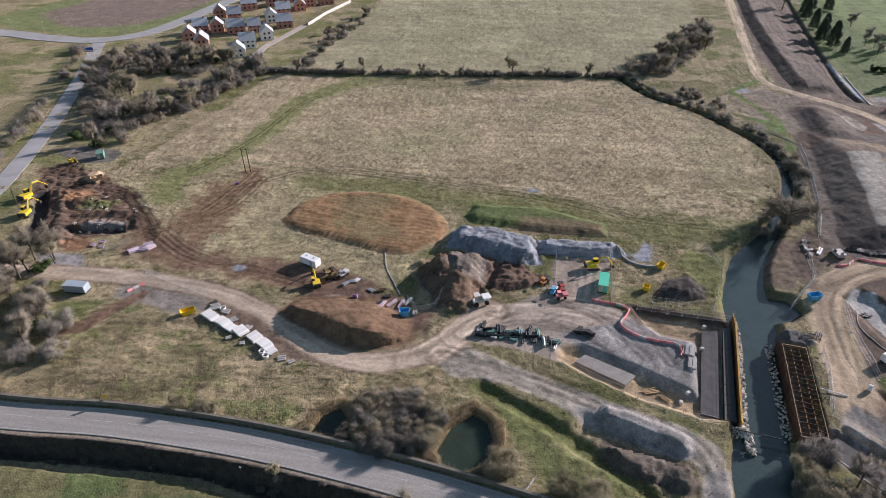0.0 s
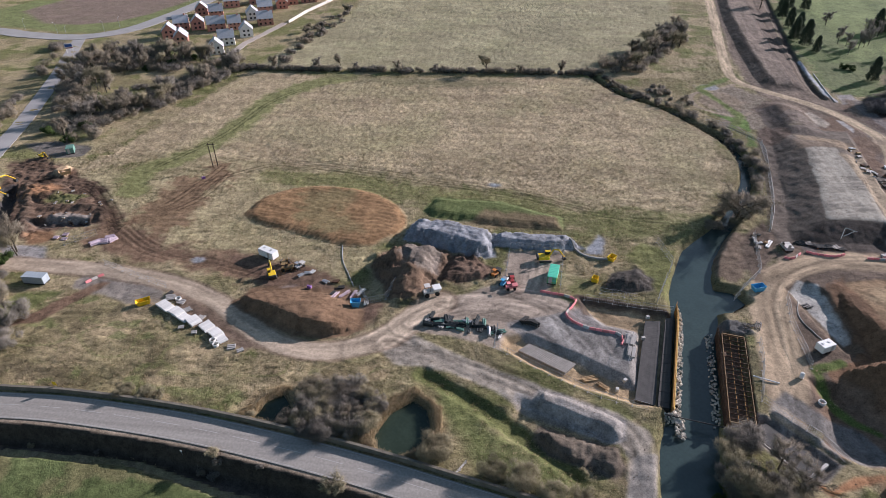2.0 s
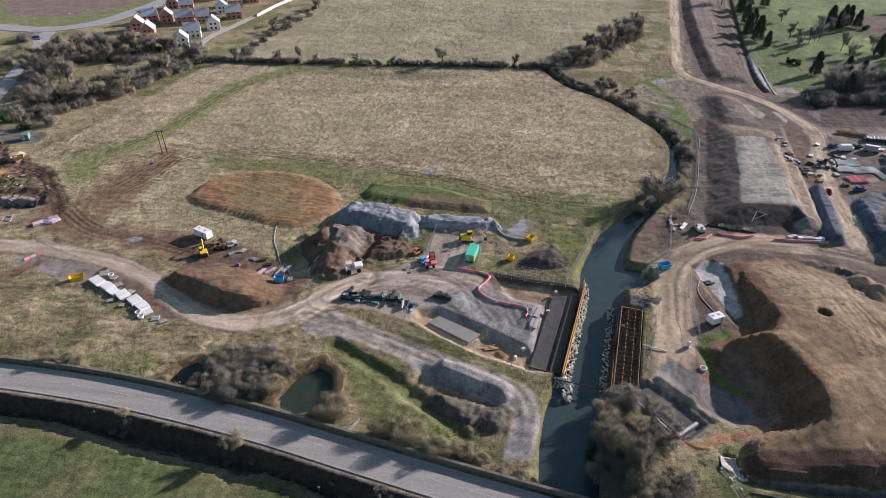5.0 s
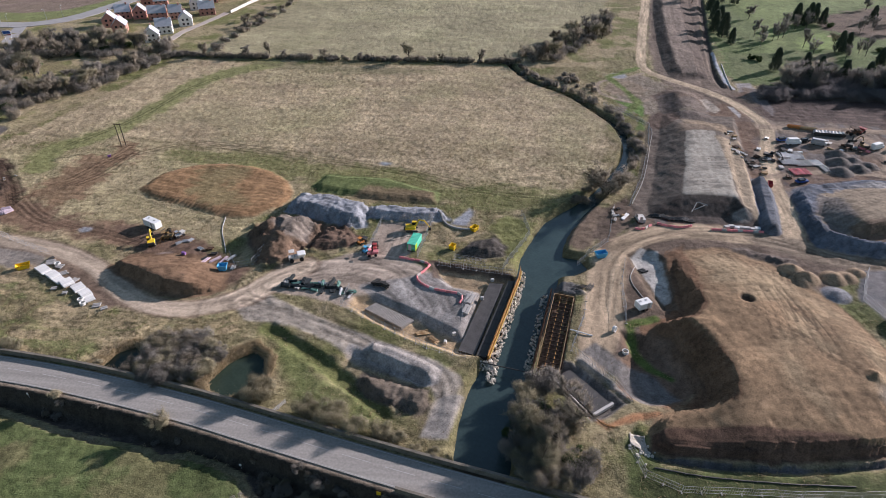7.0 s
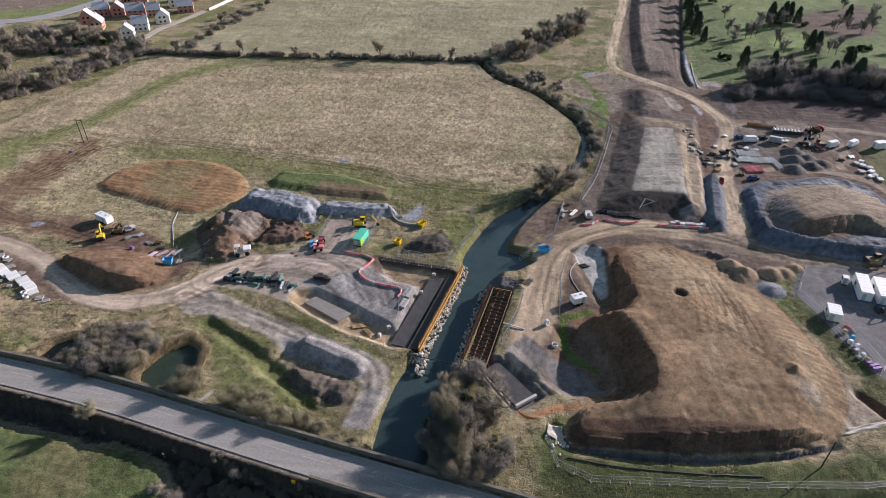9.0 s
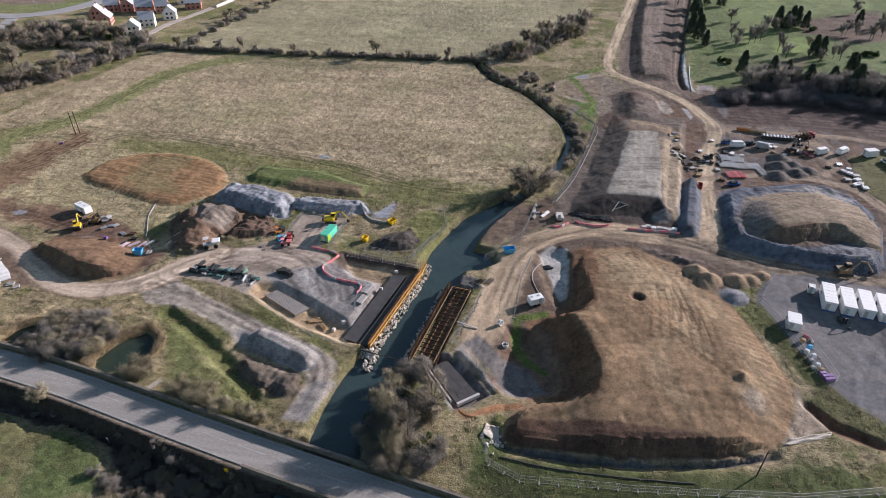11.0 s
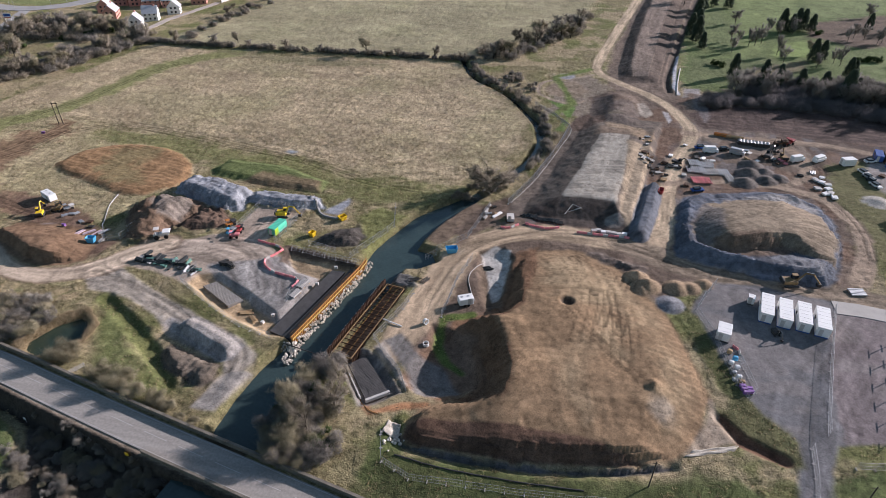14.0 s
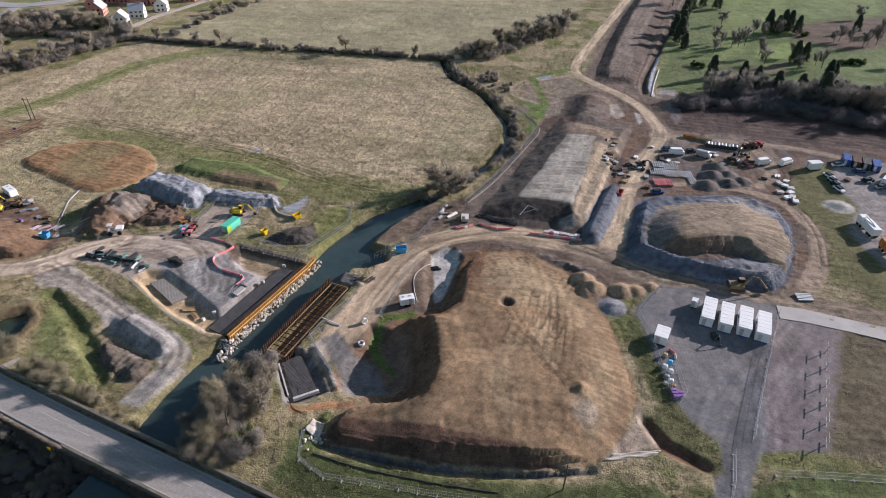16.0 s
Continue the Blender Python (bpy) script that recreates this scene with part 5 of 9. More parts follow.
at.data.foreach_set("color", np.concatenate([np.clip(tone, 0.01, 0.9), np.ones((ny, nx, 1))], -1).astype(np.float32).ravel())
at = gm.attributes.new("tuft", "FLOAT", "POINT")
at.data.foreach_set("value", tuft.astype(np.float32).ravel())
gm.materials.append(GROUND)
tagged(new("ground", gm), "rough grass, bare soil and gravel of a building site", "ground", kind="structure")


def zat(x, y):
    """Height of the ground at a place."""
    i, j = np.clip(np.searchsorted(gx, x) - 1, 0, nx - 2), np.clip(np.searchsorted(gy, y) - 1, 0, ny - 2)
    u, v = (x - gx[i]) / (gx[i + 1] - gx[i]), (y - gy[j]) / (gy[j + 1] - gy[j])
    return float((Zs[j, i] * (1 - u) + Zs[j, i + 1] * u) * (1 - v) + (Zs[j + 1, i] * (1 - u) + Zs[j + 1, i + 1] * u) * v)


# ---- mesh helpers ----
def part(name, bm, material, parent=None, label="", smooth=False):
    me = bpy.data.meshes.new(name)
    bm.to_mesh(me)
    bm.free()
    me.materials.append(material)
    if smooth:
        me.polygons.foreach_set("use_smooth", np.ones(len(me.polygons), bool))
    ob = new(name, me)
    if parent:
        ob.parent = parent
    if label:
        ob["label"] = label
    return ob


def thing(name, x, y, turn=0.0, z=None, label="", category="", group="", kind=""):
    """An empty at the base of a thing."""
    e = new(name)
    e.empty_display_size = 0.2
    e.matrix_basis = pose(x, y, zat(x, y) if z is None else z, 0, 0, turn)
    return tagged(e, label, category, group, kind)


def box(bm, x, y, z, lx, ly, lz, turn=0.0, tilt=0.0, bevel=0.0):
    """A box with its base centre at x, y, z."""
    m = pose(x, y, z, tilt, 0, turn) @ pose(0, 0, lz / 2) @ Matrix.Diagonal((lx, ly, lz, 1))
    v = bmesh.ops.create_cube(bm, size=1, matrix=m)["verts"]
    if bevel:
        bmesh.ops.bevel(bm, geom=list({e for q in v for e in q.link_edges}), offset=bevel, segments=1, affect="EDGES")
    return v


def rod(bm, a, b, r, r2=None, sides=6):
    """A round bar from a to b."""
    a, b = Vector(a), Vector(b)
    m = Matrix.Translation((a + b) / 2) @ (b - a).to_track_quat("Z", "Y").to_matrix().to_4x4()
    bmesh.ops.create_cone(bm, cap_ends=True, segments=sides, radius1=r, radius2=r if r2 is None else r2, depth=(b - a).length, matrix=m)


def strip(name, line, half, z, material, thick=0.06, label="", category="", kind="", shift=0.0, drape=False):
    """A band of even width along a line, with real thickness."""
    P = np.array([p[:2] for p in line])
    T = np.gradient(P, axis=0)
    T /= np.linalg.norm(T, axis=1)[:, None]
    N = np.stack([-T[:, 1], T[:, 0]], 1)
    bm = bmesh.new()
    rows = []
    for p, n in zip(P, N):
        a, b = p + n * (shift + half), p + n * (shift - half)
        za, zb = (zat(*a) + z, zat(*b) + z) if drape else (z, z)
        rows.append([bm.verts.new((a[0], a[1], za)), bm.verts.new((b[0], b[1], zb)), bm.verts.new((b[0], b[1], zb - thick)), bm.verts.new((a[0], a[1], za - thick))])
    for r, s in zip(rows[:-1], rows[1:]):
        for k in range(4):
            bm.faces.new((r[k], r[(k + 1) % 4], s[(k + 1) % 4], s[k]))
    bm.faces.new(rows[0]), bm.faces.new(rows[-1][::-1])
    bmesh.ops.recalc_face_normals(bm, faces=bm.faces)
    ob = part(name, bm, material)
    return tagged(ob, label, category, kind=kind)

# ---- roads and water ----
road = strip("road", ROAD, ROAD_HALF, 0.06, ASPHALT, 0.5, "worn grey asphalt country road", "road", "structure")
strip("left_road", LEFT_ROAD, 3.6, 0.12, PALE_ASPHALT, 0.3, "grey asphalt road beside the dug ground", "road", "structure", drape=True)
strip("far_road", FAR_ROAD, 6, 0.25, PALE_ASPHALT, 0.4, "wide pale asphalt road by the housing estate", "road", "structure", drape=True)
bm = bmesh.new()
w = 6.5
rows = []
P = np.array([p[:3] for p in RIVER])
T = np.gradient(P[:, :2], axis=0)
T /= np.linalg.norm(T, axis=1)[:, None]
for p, t in zip(P, T):
    n = np.array((-t[1], t[0])) * (p[2] + 1.2)
    rows.append((bm.verts.new((p[0] + n[0], p[1] + n[1], -2.0)), bm.verts.new((p[0] - n[0], p[1] - n[1], -2.0))))
for r, s in zip(rows[:-1], rows[1:]):
    bm.faces.new((r[0], r[1], s[1], s[0]))
bmesh.ops.recalc_face_normals(bm, faces=bm.faces)
tagged(part("river_water", bm, WATER), "still dark green river water", "water", kind="structure")
for name, poly, z in (("inlet_water", INLET, -2.004), ("pond_water", POND, -1.05), ("pond_water", POND_SMALL, -1.05)):
    bm = bmesh.new()
    c = np.mean(poly, 0)
    bm.faces.new([bm.verts.new((c[0] + (x - c[0]) * 1.12, c[1] + (y - c[1]) * 1.12, z)) for x, y in poly])
    bmesh.ops.recalc_face_normals(bm, faces=bm.faces)
    if bm.faces[:][0].normal.z < 0:
        bmesh.ops.reverse_faces(bm, faces=bm.faces[:])
    tagged(part(name, bm, WATER if name == "inlet_water" else POND_WATER), "dark green still water of a small pond", "water", kind="structure")

# ---- materials of things ----
WHITE = mat("white_panel", (0.78, 0.78, 0.76), 0.5, scale=0.8, amt=0.06, fine=4, bump=0.05)
OFFWHITE = mat("pale_concrete", (0.52, 0.50, 0.47), 0.85, scale=0.7, amt=0.18, fine=6, bump=0.2, spread=0.15)
PALE_CONCRETE = mat("white_concrete", (0.72, 0.71, 0.68), 0.8, scale=0.7, amt=0.12, fine=6, bump=0.15, spread=0.12)
CONCRETE = mat("grey_concrete", (0.36, 0.345, 0.325), 0.9, scale=0.5, amt=0.25, fine=5, bump=0.3, spread=0.12)
BLUE = mat("blue_paint", (0.03, 0.09, 0.30), 0.5, amt=0.12, bump=0)
SKY_BLUE = mat("light_blue_paint", (0.09, 0.38, 0.62), 0.5, amt=0.12, bump=0)
YELLOW = mat("yellow_paint", (0.74, 0.5, 0.03), 0.5, amt=0.18, bump=0.05)
AMBER = mat("worn_yellow_steel", (0.24, 0.16, 0.075), 0.65, scale=1.2, amt=0.35, bump=0.1, spread=0.2)
FADED_YELLOW = mat("faded_yellow_steel", (0.5, 0.36, 0.1), 0.6, scale=1.5, amt=0.4, bump=0.1)
ORANGE = mat("orange_paint", (0.5, 0.19, 0.05), 0.5, amt=0.15, bump=0.05)
RED = mat("red_plastic", (0.33, 0.05, 0.05), 0.5, amt=0.15, bump=0, spread=0.2)
PINK = mat("faded_red_plastic", (0.74, 0.25, 0.26), 0.55, amt=0.15, bump=0, spread=0.25)
LILAC = mat("lilac_plastic", (0.52, 0.42, 0.47), 0.6, amt=0.2, bump=0, spread=0.3)
PALE_BLUE = mat("pale_blue_grey_paint", (0.33, 0.38, 0.42), 0.6, amt=0.15, bump=0)
PURPLE = mat("purple_plastic", (0.26, 0.13, 0.36), 0.55, amt=0.2, bump=0, spread=0.2)
TEAL = mat("teal_paint", (0.11, 0.58, 0.4), 0.5, amt=0.1, bump=0)
LIME = mat("lime_paint", (0.35, 0.52, 0.04), 0.5, amt=0.1, bump=0)
DARK_GREEN = mat("green_cabin_paint", (0.14, 0.27, 0.22), 0.6, amt=0.15, bump=0)
BLACK = mat("black_plastic", (0.022, 0.028, 0.03), 0.45, amt=0.3, bump=0.05, spread=0.4)
RUBBER = mat("rubber", (0.02, 0.02, 0.02), 0.85, amt=0.3)
STEEL = mat("galvanised_steel", (0.46, 0.47, 0.48), 0.45, 0.6, amt=0.15, bump=0)
DARK_STEEL = mat("dark_steel", (0.06, 0.058, 0.055), 0.6, 0.3, amt=0.35, bump=0.1)
RUST = mat("rusty_sheet_pile", (0.1, 0.058, 0.038), 0.85, 0.1, scale=1.0, amt=0.5, bump=0.3, spread=0.25)
RUST_LIGHT = mat("orange_sheet_pile", (0.38, 0.20, 0.06), 0.8, 0.1, scale=1.0, amt=0.4, bump=0.3, spread=0.2)
GLASS = mat("dark_glass", (0.02, 0.025, 0.03), 0.08, spec=0.6, amt=0.05, bump=0)
BRICK = mat("red_brick", (0.5, 0.25, 0.2), 0.9, scale=0.7, amt=0.22, fine=9, bump=0.2, spread=0.18)
RENDER = mat("white_render", (0.72, 0.71, 0.68), 0.85, amt=0.06, bump=0.1)
SLATE = mat("slate_roof", (0.46, 0.47, 0.5), 0.5, scale=0.8, amt=0.2, fine=7, bump=0.25, spread=0.15, spec=0.5)
WOOD = mat("pale_timber", (0.42, 0.29, 0.16), 0.85, amt=0.25, fine=8, spread=0.25)
POLE_WOOD = mat("tarred_pole", (0.09, 0.075, 0.06), 0.9, amt=0.3)
ROCK = mat("pale_riprap", (0.52, 0.48, 0.41), 0.9, scale=1.0, amt=0.3, fine=6, bump=0.4, spread=0.4)
MAT_STEEL = mat("dark_reinforcement_mat", (0.075, 0.072, 0.07), 0.8, scale=0.5, amt=0.45, fine=6, bump=0.3)
RUST_MUD = mat("rusty_silt", (0.13, 0.085, 0.055), 0.7, scale=0.8, amt=0.5, fine=4, bump=0.3)
SHEET = mat("weathered_sheeting", (0.26, 0.245, 0.225), 0.75, scale=0.5, amt=0.35, fine=4, bump=0.15, spread=0.1)
rng = random.Random(7)


# ---- road furniture ----
def dashes(line, shift, length, gap, half, z, parent, name, drape=False):
    """Painted marks along a line, one mesh each."""
    P = np.array([p[:2] for p in line])
    T = np.gradient(P, axis=0)
    T /= np.linalg.norm(T, axis=1)[:, None]
    P = P + np.stack([-T[:, 1], T[:, 0]], 1) * shift
    s = np.r_[0, np.cumsum(np.linalg.norm(np.diff(P, axis=0), axis=1))]
    d = 0.0
    while d + length < s[-1]:
        a = np.array([np.interp(d, s, P[:, 0]), np.interp(d, s, P[:, 1])])
        b = np.array([np.interp(d + length, s, P[:, 0]), np.interp(d + length, s, P[:, 1])])
        if -260 < a[0] < 60:
            c, v = (a + b) / 2, b - a
            bm = bmesh.new()
            box(bm, 0, 0, 0, np.linalg.norm(v), half * 2, 0.006)
            o = part(name, bm, PAINT_WHITE, parent)
            o.matrix_basis = pose(c[0], c[1], z, 0, 0, math.degrees(math.atan2(v[1], v[0])))
        d += length + gap


dashes(ROAD, 0.15, 6.0, 3.0, 0.05, 0.063, road, "centre_line")


for shift in (-3.1, 3.1):
    o = strip("edge_line", [p for p in ROAD if -260 < p[0] < 80], 0.05, 0.064, PAINT_WHITE, 0.003, shift=shift)
    o.parent = road


def wall_along(name, line, shift, height, thick, x0, x1, label):
    """A stone wall beside the road, with a coping, following its bend."""
    P = np.array([p[:2] for p in line])
    T = np.gradient(P, axis=0)
    T /= np.linalg.norm(T, axis=1)[:, None]
    P = P + np.stack([-T[:, 1], T[:, 0]], 1) * shift
    P = [p for p in P if x0 <= p[0] <= x1]
    root = thing(name, P[0][0], P[0][1], 0, 0.0, label, "wall", kind="structure")
    for nm, hz, z0, tk in (("masonry", height, -0.5, thick), ("coping", 0.12, height - 0.5, thick + 0.12)):
        bm = bmesh.new()
        rows = []
        for i, p in enumerate(P):
            t = P[min(i + 1, len(P) - 1)] - P[max(i - 1, 0)]
            n = np.array((-t[1], t[0])) / np.linalg.norm(t) * tk / 2
            w = 0.05 * (rng.random() - 0.5)
            q = p - P[0]
            rows.append([bm.verts.new((*(q + n), z0 + w)), bm.verts.new((*(q - n), z0 + w)), bm.verts.new((*(q - n), z0 + hz + w)), bm.verts.new((*(q + n), z0 + hz + w))])
        for r, s in zip(rows[:-1], rows[1:]):
            for k in range(4):
                bm.faces.new((r[k], r[(k + 1) % 4], s[(k + 1) % 4], s[k]))
        bm.faces.new(rows[0]), bm.faces.new(rows[-1][::-1])
        bmesh.ops.recalc_face_normals(bm, faces=bm.faces)
        part(nm, bm, STONE, root)
    return root


wall_along("roadside_wall", ROAD, ROAD_HALF + 0.9, 1.6, 0.45, -250, 40, "dark weathered stone wall beside the road")
wall_along("bridge_parapet", ROAD, -ROAD_HALF - 0.5, 1.5, 0.4, -34, 2, "low stone parapet of the river bridge")

# bridge deck beam and abutments below the road
bridge = thing("road_bridge", -18, -38, -10.8, 0.0, "low concrete road bridge over the river", "bridge", kind="structure")
for nm, bx, lx, ly, z0, hz in (("deck_beam", 0, 17, 8.6, -1.1, 0.65), ("abutment", -8.3, 1.2, 8.6, -4.5, 3.4), ("abutment", 7.9, 1.2, 8.6, -4.5, 3.4), ("pier", -0.2, 0.9, 8.2, -4.8, 3.7)):
    bm = bmesh.new()
    box(bm, bx, 0, z0, lx, ly, hz, bevel=0.05)
    part(nm, bm, CONCRETE, bridge)


def sign_post(x, y, height, w, h, plate, label, turn=0.0, name="road_sign"):
    e = thing(name, x, y, turn, None, label, "sign", "road signs")
    bm = bmesh.new()
    rod(bm, (0, 0, 0), (0, 0, height), 0.05)
    part("post", bm, STEEL, e)
    bm = bmesh.new()
    box(bm, 0, -0.06, height - h, w, 0.03, h, bevel=0.008)
    part("plate", bm, plate, e)
    return e


sign_post(-148.5, -15.2, 2.6, 0.9, 1.1, YELLOW, "small yellow temporary road sign on a post")
sign_post(-63, -36, 1.6, 0.5, 0.6, WHITE, "white marker plate at the road's edge")
sign_post(-34.5, -40.3, 1.7, 0.8, 1.0, YELLOW, "yellow sign facing along the road")
sign_post(-114, -26.5, 1.5, 0.4, 0.5, WHITE, "small white plate beside the kerb")


# ---- fences ----
def panel_mesh():
    """One mesh fence panel 3.45 m long and 2 m high."""
    bm = bmesh.new()
    xs = [0.0]
    for i in range(8):
        xs += [i * 0.4186 + (0.012 if i else 0.045), (i + 1) * 0.4186 - 0.012 if i < 7 else 3.405]
    xs.append(3.45)
    zs = [0.1, 0.14, 1.06, 1.085, 1.95, 2.0]
    lattice = {}

    def corner(i, j, y):
        if (i, j, y) not in lattice:
            lattice[i, j, y] = bm.verts.new((xs[i], y, zs[j]))
        return lattice[i, j, y]
    filled = {(i, j) for i in range(len(xs) - 1) for j in range(5) if i % 2 == 0 or j % 2 == 0}
    for i, j in filled:
        for y in (-0.018, 0.018):
            f = [corner(i, j, y), corner(i + 1, j, y), corner(i + 1, j + 1, y), corner(i, j + 1, y)]
            bm.faces.new(f if y < 0 else f[::-1])
        for di, dj, (p, q) in ((-1, 0, ((i, j), (i, j + 1))), (1, 0, ((i + 1, j + 1), (i + 1, j))), (0, -1, ((i + 1, j), (i, j))), (0, 1, ((i, j + 1), (i + 1, j + 1)))):
            if (i + di, j + dj) not in filled:
                bm.faces.new((corner(*p, -0.018), corner(*q, -0.018), corner(*q, 0.018), corner(*p, 0.018)))
    bmesh.ops.recalc_face_normals(bm, faces=bm.faces)
    me = bpy.data.meshes.new("panel")
    bm.to_mesh(me)
    bm.free()
    me.materials.append(STEEL)
    bm = bmesh.new()
    box(bm, 0, 0, 0, 0.24, 0.7, 0.14, bevel=0.03)
    foot = bpy.data.meshes.new("foot")
    bm.to_mesh(foot)
    bm.free()
    foot.materials.append(CONCRETE)
    return me, foot


PANEL, FOOT = panel_mesh()


def fence(points, label="galvanised mesh site fence on concrete feet", name="site_fence"):
    """Mesh panels end to end along a line."""
    root = thing(name, *points[0][:2], 0, None, label, "fence", "site fences")
    inv = root.matrix_basis.inverted()
    for (ax, ay), (bx, by) in zip(points[:-1], points[1:]):
        L = math.hypot(bx - ax, by - ay)
        n = max(1, round(L / 3.45))
        ang = math.degrees(math.atan2(by - ay, bx - ax))
        for i in range(n):
            x, y = ax + (bx - ax) * i / n, ay + (by - ay) * i / n
            for nm, me in (("panel", PANEL), ("foot", FOOT)):
                o = new(nm, me)
                o.parent = root
                o.matrix_basis = inv @ pose(x, y, zat(x, y), rng.uniform(-3, 3), 0, ang + rng.uniform(-1.5, 1.5))
                if nm == "panel":
                    o.scale = (L / n / 3.45, 1, 1)
    return root


fence([(-53.7, 37.5), (-53, 52), (-46, 52.1), (-37.7, 51.9), (-39.2, 32.9)])
fence([(-28.8, 33.8), (-19.7, 32.1)])
fence([(-33, 31), (-11.5, 28.2)])
fence([(-7.7, 49.8), (-15.1, 30.3)])
fence([(-10.5, 60), (-7.7, 49.8)])
fence([(-54.5, 17), (-55, 10), (-42.3, 2.8), (-31.3, -2.4), (-22, -4.6)])
fence([(-22.3, 18), (-24.5, 12), (-24, 8)])
fence([(18.8, 67.7), (15.1, 48.3), (5.5, 36.2)])
fence([(24.2, 70.8), (30.5, 89.3), (37.1, 117.7), (40, 136.1), (33, 148), (24, 158)], "long pale mesh fence along the embankment foot")
fence([(6.7, 19.4), (5.8, 12.8), (3.9, 7.1), (2, 0.7), (6.4, -4.0), (10.9, -8.1), (14, -13.2)])
fence([(84, 41.9), (80.6, 35.8), (77.5, 28.9), (80.5, 20.2), (82.2, 11.7), (83.5, 5.2), (85.1, 1.8)])
fence([(85.4, 13.2), (86.4, 7.7), (87, 3.7), (85.4, 1.3)])
fence([(112.1, 38.5), (108.5, 27), (105.5, 17.4), (101.8, 4.7), (99, -5)], "mesh fence dividing the gravel compound")
fence([(95, -9), (94, -16), (92.5, -23)])
fence([(-91.5, 27), (-88, 22), (-84, 24), (-82.5, 30)])
fence([(-166, 29.5), (-143, 21.5)])
fence([(15.8, 12), (16.5, 28), (18.6, 38)])
fence([(12, -25), (14, -31), (20, -33.5), (45, -31.5), (70, -28.5), (88, -24)], "green-stained mesh fence across the verge")
fence([(102, -12), (130, -7), (160, 2)], "low mesh fence along the green verge")
fence([(-184, 37), (-178, 44)])


# ---- sheet pile walls ----
def pile_mesh(name, material, depth):
    """One folded sheet pile, 0.7 m wide."""
    bm = bmesh.new()
    prof = [(0, 0), (0.1, 0), (0.22, 0.26), (0.48, 0.26), (0.6, 0), (0.7, 0)]
    lo = [bm.verts.new((x, y, 0)) for x, y in prof] + [bm.verts.new((x, y - 0.03, 0)) for x, y in prof[::-1]]
    hi = [bm.verts.new((v.co.x, v.co.y, depth)) for v in lo]
    for i in range(len(lo)):
        j = (i + 1) % len(lo)
        bm.faces.new((lo[i], lo[j], hi[j], hi[i]))
    for i in range(5):
        bm.faces.new((hi[i], hi[i + 1], hi[10 - i], hi[11 - i]))
    bmesh.ops.recalc_face_normals(bm, faces=bm.faces)
    me = bpy.data.meshes.new(name)
    bm.to_mesh(me)
    bm.free()
    me.materials.append(material)
    return me


def pile_wall(a, b, top, depth, mesh, rail, label, flip=False, step=0.7, jag=0.0):
    L, ang = math.hypot(b[0] - a[0], b[1] - a[1]), math.degrees(math.atan2(b[1] - a[1], b[0] - a[0]))
    e = thing("sheet_pile_wall", a[0], a[1], ang, 0.0, label, "retaining wall", "sheet pile walls")
    n = int(L / step)
    for i in range(n):
        o = new("sheet_pile", mesh)
        o.parent = e
        o.matrix_basis = pose(i * L / n + (0.7 if flip else 0), 0, top - depth + jag * (rng.random() - 0.5), 0, 0, 180 if flip else 0)
    if rail:
        bm = bmesh.new()
        box(bm, L / 2, -0.05 if flip else 0.05, top + 0.02, L + 0.4, 0.24, 0.16, bevel=0.03)
        part("capping_beam", bm, RUST_LIGHT, e, "rusty steel capping beam")
        bm = bmesh.new()
        box(bm, L / 2, -0.42, top - 0.68, L, 0.2, 0.2, bevel=0.03)
        part("waling", bm, FADED_YELLOW, e, "faded yellow steel waling")
        bm = bmesh.new()
        for i in range(int(L / 2) + 1):
            rod(bm, (i * 2, 0, top + 0.18), (i * 2, 0, top + 1.15), 0.018, sides=4)
        for z in (0.65, 1.15):
            rod(bm, (0, 0, top + z), (L, 0, top + z), 0.018, sides=4)
        part("handrail", bm, RUST_LIGHT, e, "thin rusty handrail")
    return e


PILE_L = pile_mesh("sheet_pile", RUST_LIGHT, 3.6)
PILE_R = pile_mesh("sheet_pile", RUST, 4.4)
pile_wall((-17, -3.8), (-10.6, 26.5), 0.7, 3.6, PILE_L, YELLOW, "orange-brown sheet pile wall with a yellow beam by the river", flip=True, step=0.72)
pile_wall((-10.6, 26.5), (-10.2, 30.5), 0.7, 3.6, PILE_L, YELLOW, "short return of the orange-brown sheet pile wall", flip=True, step=0.72)
pile_wall((-6.8, -6.4), (-1.9, 22.4), 1.3, 4.4, PILE_R, None, "dark rusty sheet pile wall standing in the river", step=0.72, jag=0.35)
# cofferdam frame
coffer = thing("cofferdam_frame", -6.0, -5.7, 80.0, 0.0, "worn rusty yellow walings and struts bracing a flooded cofferdam", "cofferdam")
LC = 27.6
for nm, x, y, lx, ly, mt in (("waling", LC / 2, 0.0, LC, 0.17, AMBER), ("waling", LC / 2, -5.0, LC, 0.17, AMBER), ("end_waling", 0, -2.5, 0.22, 5.0, AMBER), ("end_waling", LC, -2.5, 0.22, 5.0, AMBER)):
    bm = bmesh.new()
    box(bm, x, y, -0.1, lx, ly, 0.4, bevel=0.03)
    part(nm, bm, mt, coffer)
for i in range(19):
    bm = bmesh.new()
    rod(bm, (0, -0.2, 0), (0, -4.8, 0), 0.11, sides=6)
    o = part("strut", bm, RUST, coffer)
    o.location = (0.8 + i * (LC - 1.6) / 18, 0, 0.32)
for y in (-1.7, -3.4):
    bm = bmesh.new()
    rod(bm, (0.3, y, 0.25), (LC - 0.3, y, 0.12), 0.06, sides=5)
    part("tie_beam", bm, RUST_LIGHT, coffer, "orange-brown tie beam")
